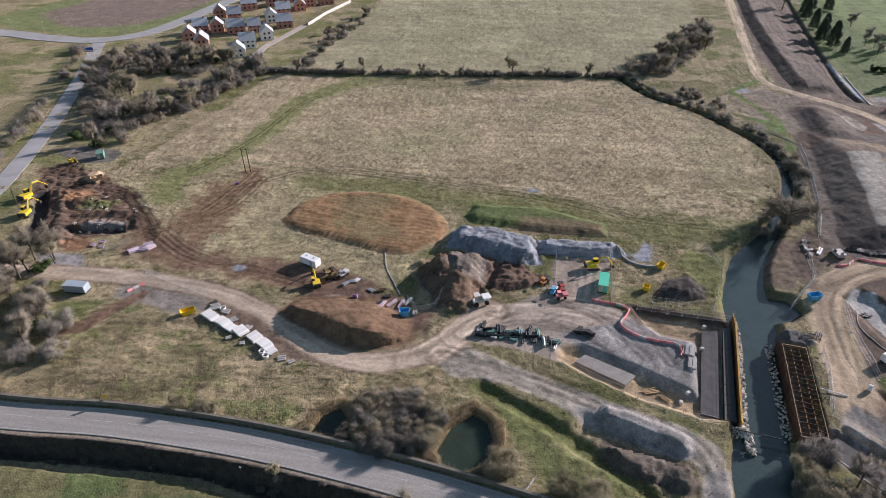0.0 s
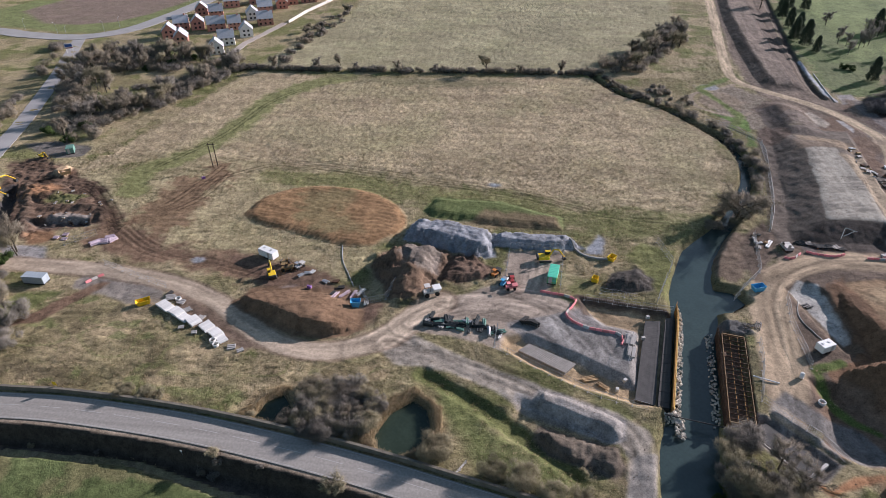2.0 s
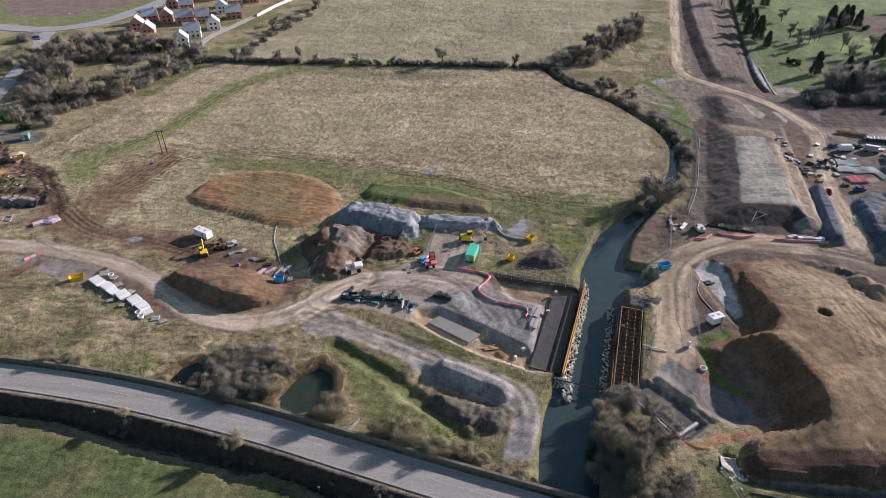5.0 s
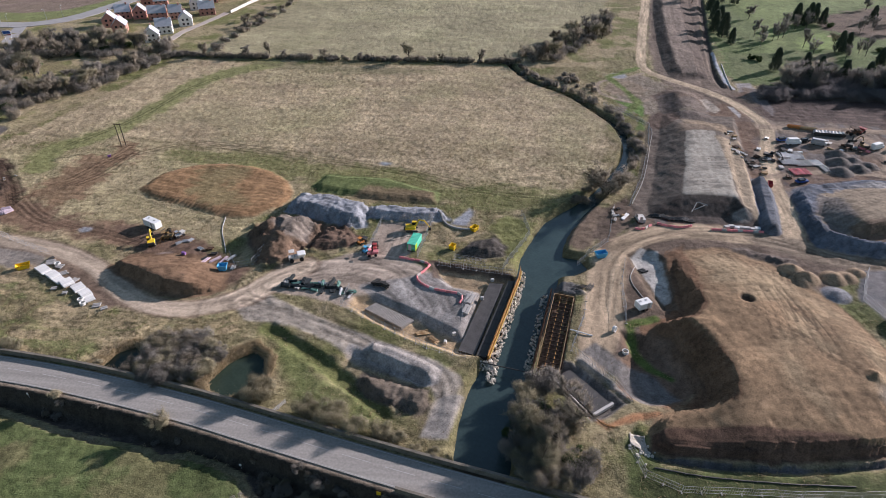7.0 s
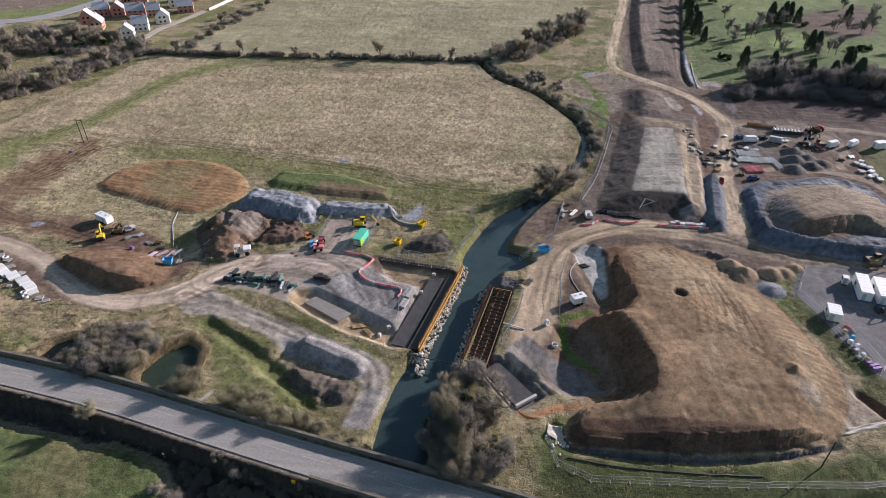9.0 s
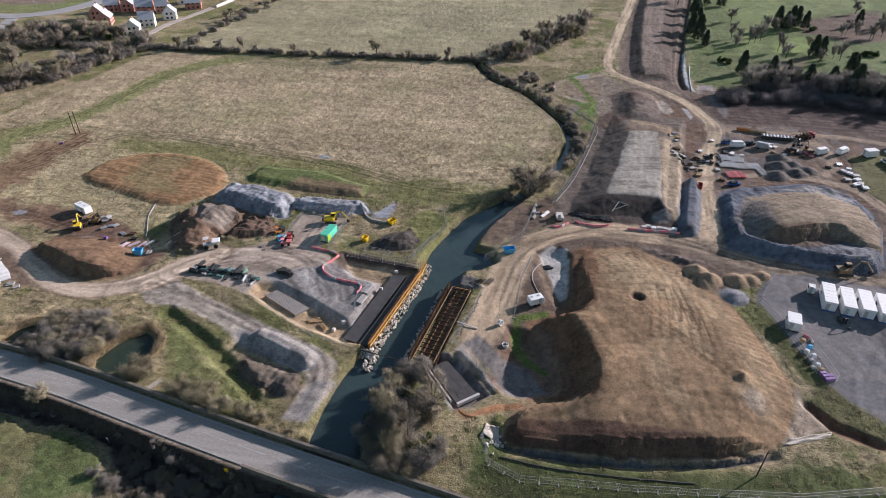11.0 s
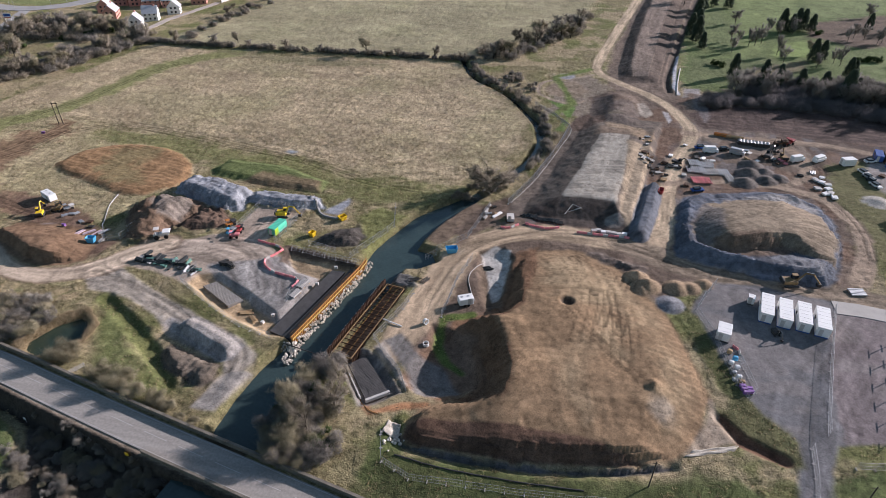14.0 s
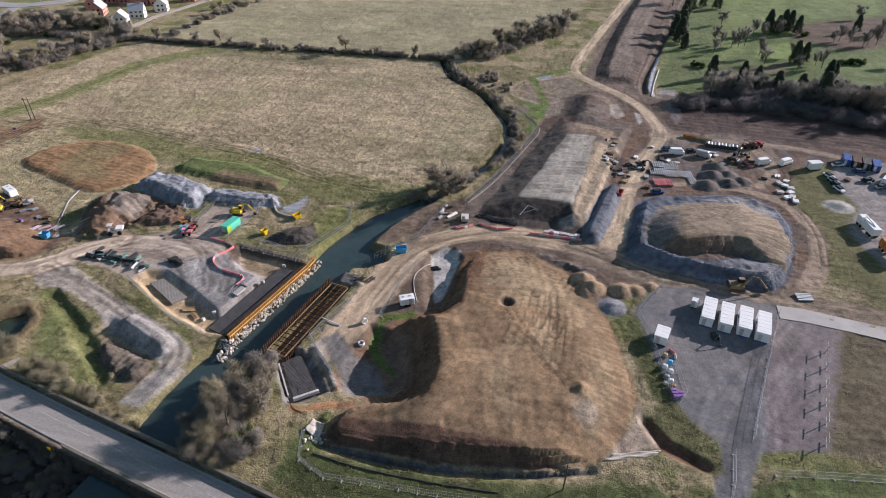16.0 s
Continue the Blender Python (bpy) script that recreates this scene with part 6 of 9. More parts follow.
for i in range(int(LC / 0.72)):
    o = new("sheet_pile", PILE_R)
    o.parent = coffer
    o.matrix_basis = pose(i * 0.72, -5.4, -4.3, 0, 0, 0)
for y in (0.25, -5.25):
    bm = bmesh.new()
    for i in range(15):
        rod(bm, (i * 1.96, y, 0.5), (i * 1.96, y, 1.4), 0.015, sides=4)
    rod(bm, (0, y, 1.4), (LC, y, 1.4), 0.018, sides=4)
    part("handrail", bm, RUST, coffer, "thin rusty handrail")
bm = bmesh.new()
box(bm, 13.8, -2.5, -2.5, LC - 0.8, 4.6, 0.3)
part("flooded_bottom", bm, RUST_MUD, coffer, "rusty brown silt under shallow water")
bm = bmesh.new()
rod(bm, (14.6, -5.6, 0.5), (14.2, -11, 0.25), 0.16, sides=8)
part("discharge_pipe", bm, WHITE, coffer, "white discharge pipe")


# ---- slabs and mats in the cuttings ----
def ribbed_slab(name, quad, z, thick, ribs, material, label, category, rib_h=0.08):
    """A slab on four corners with ribs across it."""
    q = [Vector((x, y, 0)) for x, y in quad]
    c = sum(q, Vector()) / 4
    e = thing(name, c.x, c.y, 0, z, label, category)
    bm = bmesh.new()
    lo = [bm.verts.new(p - c - Vector((0, 0, thick))) for p in q]
    hi = [bm.verts.new(p - c) for p in q]
    bm.faces.new(hi)
    for i in range(4):
        bm.faces.new((lo[i], lo[(i + 1) % 4], hi[(i + 1) % 4], hi[i]))
    bmesh.ops.recalc_face_normals(bm, faces=bm.faces)
    part("slab", bm, material, e)
    for i in range(ribs):
        s = (i + 0.5) / ribs
        a, b = q[0].lerp(q[1], s) - c, q[3].lerp(q[2], s) - c
        d = b - a
        bm = bmesh.new()
        box(bm, 0, 0, 0, d.length * rng.uniform(0.92, 0.98), 0.06, rib_h * rng.uniform(0.7, 1.2))
        o = part("rib", bm, material, e)
        o.matrix_basis = pose((a.x + b.x) / 2, (a.y + b.y) / 2, 0.002, 0, 0, math.degrees(math.atan2(d.y, d.x)))
    return e


ribbed_slab("reinforcement_mat", [(-24, -1.2), (-18.3, 25.2), (-14.6, 25.4), (-20, -2.4)], -0.95, 1.1, 44, MAT_STEEL, "dark ribbed steel reinforcement mat in the cutting", "reinforcement", 0.014)
ribbed_slab("reinforcement_mat", [(1.6, -3.9), (9.7, -13), (5.8, -16.3), (-1.7, -7)], -1.15, 0.8, 30, MAT_STEEL, "dark ribbed steel mat beside a pale beam", "reinforcement", 0.03)
ribbed_slab("sheeted_bund", [(-46.8, 13.4), (-36.0, 8.0), (-38.6, 4.9), (-49.2, 10.8)], -1.0, 0.9, 26, SHEET, "grey corrugated sheeting laid over a long bund", "sheeting", 0.12)
ribbed_slab("ledge_mat", [(-19.7, -3.0), (-13.3, 26.2), (-11.6, 26.4), (-17.4, -3.2)], -0.4, 2.2, 10, DARK_STEEL, "dark walkway behind the sheet pile wall", "walkway", 0.04)
bm = bmesh.new()
box(bm, 0, 0, 0, 5.6, 0.6, 0.9, bevel=0.06)
o = tagged(part("ground_beam", bm, OFFWHITE), "pale concrete beam at the end of a mat", "beam")
o.matrix_basis = pose(8.0, -15.0, -1.35, 0, 0, 40)
bm = bmesh.new()
box(bm, 0, 0, 0, 10.2, 0.35, 0.9, bevel=0.05)
o = tagged(part("ground_beam", bm, OFFWHITE), "long pale concrete beam along the cutting's mat", "beam")
o.matrix_basis = pose(1.3, -12.2, -1.35, 0, 0, -52)


# ---- rocks ----
def rock_mesh(seed):
    r = random.Random(seed)
    bm = bmesh.new()
    bmesh.ops.create_icosphere(bm, subdivisions=1, radius=0.5)
    for v in bm.verts:
        v.co *= r.uniform(0.7, 1.2)
        v.co.z *= 0.75
    me = bpy.data.meshes.new("stone")
    bm.to_mesh(me)
    bm.free()
    me.materials.append(ROCK)
    return me


ROCKS = [rock_mesh(i) for i in range(5)]


def riprap(a, b, width, count, z0, z1, label, side=1, size=(0.35, 0.85)):
    """Loose stones on a sloping foot, each one an object."""
    e = thing("riprap", a[0], a[1], 0, 0.0, label, "stone bank", "stone banks")
    A, B = Vector(a), Vector(b)
    d = (B - A).normalized()
    n = Vector((d.y, -d.x)) * side
    for i in range(count):
        s, w = rng.random(), rng.random()
        p = A.lerp(B, s) + n * (0.2 + w * width) - A
        o = new("stone", ROCKS[i % 5])
        o.parent = e
        k = rng.uniform(*size)
        o.matrix_basis = pose(p.x, p.y, z0 + (z1 - z0) * w + 0.1, rng.uniform(0, 90), rng.uniform(0, 90), rng.uniform(0, 360))
        o.scale = (k, k, k)
    return e


riprap((-16.9, -4), (-10.5, 27), 1.7, 290, -0.9, -2.0, "pale loose stones along the foot of the pile wall")
riprap((-17.3, -10), (-16.7, -3.5), 2.2, 90, -0.9, -2.0, "pale loose stones tipped on the river bank", 1)
riprap((-18.6, -4.3), (-15.0, -4.6), 1.8, 50, -0.5, -1.6, "pale loose stones round the wall's end", 1)
riprap((-10.2, 27.5), (-10.0, 32), 1.2, 40, -1.2, -2.0, "pale loose stones beside the river bend", 1, (0.3, 0.6))
riprap((-7.3, -6.5), (-2.5, 22.5), 1.5, 190, -1.4, -2.0, "grey stones at the foot of the rusty piles", -1, (0.3, 0.7))


# ---- cabins and boxes ----
def site_cabin(x, y, turn, w, l, h, body_mat, label, base_mat=None, ribs=6, z=None, group="site cabins", name="site_cabin", front=None):
    """A portable cabin: base rail, body, ribbed roof, door and window; l runs along its own y."""
    e = thing(name, x, y, turn, z, label, "cabin", group)
    bm = bmesh.new()
    box(bm, 0, 0, 0, w - 0.06, l - 0.06, 0.35)
    part("base", bm, base_mat or DARK_STEEL, e)
    bm = bmesh.new()
    box(bm, 0, 0, 0.35, w, l, h - 0.45, bevel=0.03)
    part("body", bm, body_mat, e)
    roof = bmesh.new()
    box(roof, 0, 0, h - 0.1, w + 0.08, l + 0.08, 0.12, bevel=0.02)
    r = part("roof", roof, body_mat, e)
    for i in range(ribs):
        bm = bmesh.new()
        box(bm, 0, 0, 0, w - 0.1, 0.12, 0.03)
        o = part("roof_rib", bm, body_mat, r)
        o.location = (0, -l / 2 + (i + 0.5) * l / ribs, h + 0.02)
    bm = bmesh.new()
    box(bm, 0, 0, 0.4, 0.9, 0.05, 2.0)
    o = part("door", bm, OFFWHITE, e)
    o.location = (-w * 0.18, -l / 2 - 0.02, 0)
    bm = bmesh.new()
    box(bm, 0, 0, 1.2, 0.04, 1.2, 0.9)
    o = part("window", bm, GLASS, e)
    o.location = (-w / 2 - 0.015, l * 0.15, 0)
    if front:
        bm = bmesh.new()
        box(bm, 0, -l / 2 + l * 0.14, 0.34, w + 0.03, l * 0.28, h - 0.42)
        part("end_panel", bm, front, e)
    return e


for x, y, t in ((94.3, 32.4, -12.5), (98.3, 31.3, -11.5), (102.5, 30.9, -11), (106.5, 30.0, -11.5)):
    site_cabin(x, y, t, 2.95, 8.6, 3.0, WHITE, "white portable site cabin with a dark blue base", BLUE)
site_cabin(82.7, 20.9, -14, 3.0, 4.2, 2.7, WHITE, "small white welfare cabin with roof vents", ribs=3)
site_cabin(-40.9, 38.9, -9, 2.45, 6.0, 2.6, TEAL, "bright green container with a lime end", ribs=8, name="shipping_container", front=LIME)
site_cabin(-180, 20, -88, 2.5, 6, 2.5, PALE_BLUE, "pale blue-grey site cabin beside the access track")
site_cabin(-224, 97.5, 30, 2.6, 4, 2.4, DARK_GREEN, "pale green steel store near the roadside")
site_cabin(140, 126.5, -70, 2.6, 4.5, 2.8, WHITE, "white cabin with a leaning mast at the far yard", ribs=3)
for i in range(4):
    site_cabin(152.5 + i * 3.0, 134.5 - i * 0.8, -12, 2.5, 6, 2.6, (BLUE, RUST, DARK_STEEL, BLUE)[i], "dark steel shipping container at the far yard's edge", name="shipping_container")
site_cabin(91.4, 35.6, -12, 1.5, 1.8, 2.2, WHITE, "tiny white toilet cabin beside the larger cabins", ribs=2)
site_cabin(26.2, 61.5, 10, 2.2, 3.2, 1.4, OFFWHITE, "low grey cabin base among red barriers", ribs=2)


def welfare_trailer(x, y, turn, l, w, h, label):
    """A towed box trailer with wheels, drawbar and roof hatches."""
    e = thing("welfare_trailer", x, y, turn, None, label, "trailer", "trailers")
    bm = bmesh.new()
    box(bm, 0, 0, 0.55, l, w, h - 0.55, bevel=0.08)
    part("body", bm, WHITE, e)
    for sx in (-0.5, 0.5):
        for sy in (-1, 1):
            bm = bmesh.new()
            rod(bm, (sx, sy * (w / 2 - 0.1), 0.38), (sx, sy * (w / 2 + 0.06), 0.38), 0.38, sides=12)
            part("wheel", bm, RUBBER, e)
    bm = bmesh.new()
    rod(bm, (-l / 2, 0, 0.5), (-l / 2 - 1.3, 0, 0.45), 0.07)
    part("drawbar", bm, DARK_STEEL, e)
    for px in (-l * 0.25, l * 0.2):
        bm = bmesh.new()
        box(bm, 0, 0, 0, 0.6, 0.5, 0.12, bevel=0.03)
        o = part("roof_hatch", bm, STEEL, e)
        o.location = (px, 0.2, h)
    bm = bmesh.new()
    box(bm, 0, 0, 0.8, 0.85, 0.04, 1.7)
    o = part("door", bm, OFFWHITE, e)
    o.location = (l * 0.2, -w / 2 - 0.01, 0)
    return e


welfare_trailer(-121.4, 39.2, -24, 5.6, 2.4, 2.7, "white towed welfare trailer on bare soil")
welfare_trailer(20.6, 18.4, 28, 3.7, 2.3, 2.4, "white towed welfare trailer beside the drain")


def skip_box(x, y, turn, l, w, h, material, label, name="skip"):
    """An open skip with sloping ends and a rim."""
    e = thing(name, x, y, turn, None, label, "skip", "skips")
    bm = bmesh.new()
    for s, k in ((0.0, 0.0), (0.08, 0.08)):
        b = [bm.verts.new((sx * (l / 2 - 0.5 - s), sy * (w / 2 - 0.12 - s), 0.05 + k)) for sx, sy in ((-1, -1), (1, -1), (1, 1), (-1, 1))]
        t = [bm.verts.new((sx * (l / 2 - s), sy * (w / 2 - s), h)) for sx, sy in ((-1, -1), (1, -1), (1, 1), (-1, 1))]
        bm.faces.new(b if s else b[::-1])
        for i in range(4):
            f = (b[i], b[(i + 1) % 4], t[(i + 1) % 4], t[i])
            bm.faces.new(f[::-1] if s else f)
        if s == 0:
            outer = t
        else:
            for i in range(4):
                bm.faces.new((outer[i], outer[(i + 1) % 4], t[(i + 1) % 4], t[i]))
    part("shell", bm, material, e)
    for i in (-1, 1):
        for k in (-0.6, 0.6):
            bm = bmesh.new()
            box(bm, k * l * 0.4, i * (w / 2 + 0.02), 0.2, 0.1, 0.1, h - 0.35)
            part("stiffener", bm, material, e)
    return e


skip_box(12.2, 40.2, 20, 3.4, 1.9, 1.6, SKY_BLUE, "light blue steel skip beside the haul road")
skip_box(-91.0, 20.8, 10, 2.6, 1.8, 1.8, SKY_BLUE, "light blue steel box beside the pit")
skip_box(-24.4, 49.4, 55, 2.6, 1.8, 1.4, YELLOW, "yellow skip on rough grass")
skip_box(-145.8, 14.8, 35, 3.6, 1.8, 1.3, YELLOW, "yellow skip at the end of the slab stacks")
skip_box(-29.8, 38.7, 70, 1.9, 1.6, 1.7, YELLOW, "yellow bin beside the dark heap")
skip_box(-213.5, 79.5, 40, 4, 2.2, 1.2, WOOD, "tan open box at the dug ground")


# ---- machines ----
def excavator(x, y, turn, k, slew, reach, material, label, z=None):
    """A tracked excavator: tracks, body, cab, counterweight, boom, stick, bucket. Its front is +x."""
    e = thing("excavator", x, y, turn, z, label, "excavator", "excavators")
    for s in (-1, 1):
        bm = bmesh.new()
        box(bm, 0, s * 1.15 * k, 0.0, 3.6 * k, 0.55 * k, 0.8 * k, bevel=0.28 * k)
        part("track", bm, DARK_STEEL, e)
    m = pose(0, 0, 0, 0, 0, slew)

    def turned(name, bm, mt, label=""):
        bmesh.ops.transform(bm, matrix=m, verts=bm.verts[:])
        return part(name, bm, mt, e, label)
    bm = bmesh.new()
    box(bm, -0.5 * k, 0, 0.9 * k, 3.2 * k, 2.4 * k, 0.95 * k, bevel=0.12 * k)
    turned("body", bm, material)
    bm = bmesh.new()
    box(bm, -2.2 * k, 0, 0.95 * k, 0.6 * k, 2.4 * k, 1.1 * k, bevel=0.2 * k)
    turned("counterweight", bm, DARK_STEEL)
    bm = bmesh.new()
    box(bm, 0.75 * k, 0.7 * k, 1.0 * k, 1.5 * k, 0.95 * k, 1.75 * k, bevel=0.12 * k)
    turned("cab", bm, GLASS, "dark glazed cab")
    bm = bmesh.new()
    box(bm, 0.7 * k, 0.7 * k, 2.72 * k, 1.4 * k, 1.0 * k, 0.12 * k, bevel=0.04 * k)
    turned("cab_roof", bm, material)
    p0, p1, p2, p3 = (Vector(v) * k for v in ((0.9, -0.2, 1.5), (0.9 + reach * 0.28, -0.2, 3.9), (0.9 + reach * 0.62, -0.2, 3.6), (0.9 + reach, -0.2, 1.2)))
    for nm, a, b, r in (("boom", p0, p1, 0.24), ("boom", p1, p2, 0.22), ("stick", p2, p3, 0.17)):
        bm = bmesh.new()
        rod(bm, a, b, r * k, sides=4)
        turned(nm, bm, material)
    for a, b in ((p0 + Vector((0.5, 0, 0)) * k, p1 - Vector((0, 0, 0.4)) * k), (p1 + Vector((0, 0, 0.35)) * k, p2 + Vector((0.1, 0, 0.3)) * k)):
        bm = bmesh.new()
        rod(bm, a, b, 0.07 * k, sides=5)
        turned("ram", bm, STEEL)
    bm = bmesh.new()
    v = box(bm, p3.x - 0.1 * k, p3.y, p3.z - 0.9 * k, 0.9 * k, 1.1 * k, 0.9 * k, bevel=0.1 * k)
    turned("bucket", bm, DARK_STEEL)
    return e


excavator(-43.0, 47.0, 10, 1.0, 0, 4.5, YELLOW, "yellow tracked excavator parked in the fenced bay")
excavator(-117.0, 30.2, 120, 0.85, 0, 5.5, YELLOW, "yellow excavator with raised arm beside the pit")
excavator(-115.3, 36.2, -15, 0.6, 0, 4, AMBER, "small worn yellow excavator near the white trailer")
excavator(-229.0, 64.5, 80, 1.15, 0, 6.0, YELLOW, "yellow excavator digging at the roadside excavation")
excavator(-221.7, 54.4, 100, 1.1, 0, 6.0, YELLOW, "yellow excavator standing before the spoil heap")
excavator(-231.5, 91.6, -20, 0.7, 0, 4, YELLOW, "small yellow excavator at the roadside")
excavator(103.0, 45.6, 8, 1.1, 0, 5.6, AMBER, "worn yellow excavator beside the dark stockpile")
excavator(113.3, 126, 60, 1.0, 0, 5, DARK_STEEL, "dark excavator on the far yard's track")
excavator(118.4, 126, 100, 0.9, 0, 5, AMBER, "yellow excavator in the far storage yard")
excavator(95.2, 24.4, -70, 0.55, 0, 4, DARK_STEEL, "small dark excavator in front of the cabins")
excavator(80, 113, -30, 0.8, 0, 5, DARK_STEEL, "dark excavator on the embankment's shoulder")


def dumper(x, y, turn, material, label, k=1.0, hopper=None, name="site_dumper"):
    """A four-wheeled site dumper: chassis, tipping hopper, seat frame, wheels. Its front is +x."""
    e = thing(name, x, y, turn, None, label, "dumper", "dumpers")
    bm = bmesh.new()
    box(bm, -0.6 * k, 0, 0.55 * k, 2.6 * k, 1.4 * k, 0.7 * k, bevel=0.1 * k)
    part("chassis", bm, material, e)
    bm = bmesh.new()
    v = box(bm, 1.1 * k, 0, 0.8 * k, 1.9 * k, 2.0 * k, 1.0 * k, bevel=0.1 * k)
    for q in bm.verts:
        if q.co.z < 1.2 * k:
            q.co.x = 1.1 * k + (q.co.x - 1.1 * k) * 0.6
            q.co.y *= 0.7
    part("hopper", bm, hopper or material, e)
    for sx in (-1.3, 1.0):
        for sy in (-1, 1):
            bm = bmesh.new()
            rod(bm, (sx * k, sy * 0.7 * k, 0.5 * k), (sx * k, sy * 1.1 * k, 0.5 * k), 0.5 * k, sides=12)
            part("wheel", bm, RUBBER, e)
    bm = bmesh.new()
    for sy in (-0.6, 0.6):
        for sx in (-1.5, -0.5):
            rod(bm, (sx * k, sy * k, 1.2 * k), (sx * k, sy * k, 2.6 * k), 0.05 * k, sides=5)
    part("roll_frame", bm, DARK_STEEL, e)
    bm = bmesh.new()
    box(bm, -1.0 * k, 0, 2.58 * k, 1.3 * k, 1.4 * k, 0.08 * k, bevel=0.02)
    part("canopy", bm, material, e)
    return e


dumper(-56.3, 38.6, 60, ORANGE, "orange site dumper beside the fenced bay", 0.85, DARK_STEEL)
dumper(-52.0, 36.2, 100, RED, "dark red site dumper with an empty hopper", 0.85, DARK_STEEL)
dumper(-51.9, 32.8, 15, PINK, "faded red site dumper at the yard's edge", 0.8)
dumper(-54.0, 34.6, 70, SKY_BLUE, "light blue telehandler standing between dumpers", 0.8, STEEL, "telehandler")
dumper(-72.4, 27.8, 25, OFFWHITE, "grey-white tipper truck below the brown heap", 1.2, WHITE, "tipper_truck")
dumper(-113.8, 33.6, 10, AMBER, "worn yellow dumper by the soil heaps", 0.9)
dumper(-110.8, 35.2, 60, STEEL, "grey mixer trailer on bare soil", 0.8, OFFWHITE, "mixer_trailer")
dumper(120, 138.8, 10, RUST, "red crawler crane base in the far yard", 1.2, None, "crawler_crane")
dumper(123.5, 140.6, 40, RED, "red crane body beside stacked drums", 1.1, None, "crawler_crane")


def vehicle(x, y, turn, l, w, h, material, label, van=True):
    """A van or car: lower body, cabin, windscreen, four wheels. Its front is +x."""
    e = thing("van" if van else "car", x, y, turn, None, label, "van" if van else "car", "parked vehicles")
    bm = bmesh.new()
    box(bm, 0, 0, 0.3, l, w, h * (0.55 if van else 0.42), bevel=0.12)
    part("body", bm, material, e)
    bm = bmesh.new()
    c = box(bm, -l * 0.08, 0, 0.3 + h * (0.5 if van else 0.38), l * (0.8 if van else 0.55), w * 0.92, h * (0.45 if van else 0.4), bevel=0.15)
    part("cabin", bm, material if van else GLASS, e)
    bm = bmesh.new()
    box(bm, l * (0.3 if van else 0.18), 0, 0.3 + h * 0.55, 0.3, w * 0.84, h * 0.3, bevel=0.05)
    part("windscreen", bm, GLASS, e)
    for sx in (-l * 0.3, l * 0.32):
        for sy in (-1, 1):
            bm = bmesh.new()
            rod(bm, (sx, sy * (w / 2 - 0.18), 0.33), (sx, sy * (w / 2 + 0.02), 0.33), 0.33, sides=10)
            part("wheel", bm, RUBBER, e)
    return e


for x, y, t, van, mt in ((93, 126.3, 10, True, WHITE), (98.2, 129.3, 20, False, BLACK), (102.5, 126.8, -20, True, STEEL), (89.8, 129, 15, False, BLUE),
                         (122.9, 125.6, 30, True, WHITE), (130.9, 127.6, 40, True, WHITE),
                         (143.7, 121, -60, False, WHITE), (144.2, 117.5, -60, False, STEEL), (144.4, 114.5, -65, False, BLACK), (144.6, 111.4, -65, False, WHITE), (149, 131, 20, False, WHITE),
                         (168, 131, 60, True, WHITE), (84.8, 93.8, 20, False, BLUE),
                         (156, 121, 20, False, BLACK), (159, 117, 30, False, STEEL), (161.5, 121.5, 60, True, WHITE), (155, 127.5, 10, False, BLUE), (163, 118, 80, True, WHITE), (166, 112, 80, True, WHITE), (167, 105, 85, True, OFFWHITE), (171, 120, 70, True, WHITE)):
    vehicle(x, y, t, 5.4 if van else 4.3, 2.0 if van else 1.75, 2.3 if van else 1.5, mt, {WHITE: "white", STEEL: "silver-grey", BLACK: "black", BLUE: "dark blue", OFFWHITE: "dusty white", ORANGE: "orange"}[mt] + (" panel van parked in the far yard" if van else " car parked beside the site track"), van)


# ---- barriers ----
def barrier_mesh():
    bm = bmesh.new()
    prof = [(-0.25, 0), (0.25, 0), (0.2, 0.3), (0.09, 0.4), (0.08, 0.62), (-0.08, 0.62), (-0.09, 0.4), (-0.2, 0.3)]
    a = [bm.verts.new((-0.72, y, z)) for y, z in prof]
    b = [bm.verts.new((0.72, y, z)) for y, z in prof]
    for i in range(8):
        bm.faces.new((a[i], a[(i + 1) % 8], b[(i + 1) % 8], b[i]))
    bm.faces.new(a[::-1]), bm.faces.new(b)
    bmesh.ops.recalc_face_normals(bm, faces=bm.faces)
    me = bpy.data.meshes.new("barrier")
    bm.to_mesh(me)
    bm.free()
    return me


BAR_RED, BAR_WHITE = barrier_mesh(), barrier_mesh()
BAR_RED.materials.append(PINK)
BAR_WHITE.materials.append(OFFWHITE)


def barriers(line, white_every=5, label="faded red plastic water-filled barrier"):
    P = np.array(curve_through(line, 0.5))
    s = np.r_[0, np.cumsum(np.linalg.norm(np.diff(P, axis=0), axis=1))]
    n = int(s[-1] / 1.5)
    for i in range(n):
        d = (i + 0.5) * s[-1] / n
        x, y = np.interp(d, s, P[:, 0]), np.interp(d, s, P[:, 1])
        x2, y2 = np.interp(d + 0.4, s, P[:, 0]), np.interp(d + 0.4, s, P[:, 1])
        white = white_every and i % white_every == white_every - 1
        o = new("barrier", BAR_WHITE if white else BAR_RED)
        o.matrix_basis = pose(x, y, zat(x, y), 0, 0, math.degrees(math.atan2(y2 - y, x2 - x)) + rng.uniform(-8, 8))
        tagged(o, "white plastic water-filled barrier" if white else label, "barrier", "plastic barriers")


barriers([(-44.3, 32.6), (-40.5, 31.9), (-36.9, 31.1), (-35.3, 29.6), (-36.4, 27), (-37.8, 24.3), (-36.2, 21.5), (-33, 19.7), (-29.2, 18.9), (-25.6, 18.2), (-24.9, 16.5), (-25.3, 14.6)])
barriers([(23.9, 56.4), (26.2, 56.5), (29.2, 59.2)], 3)
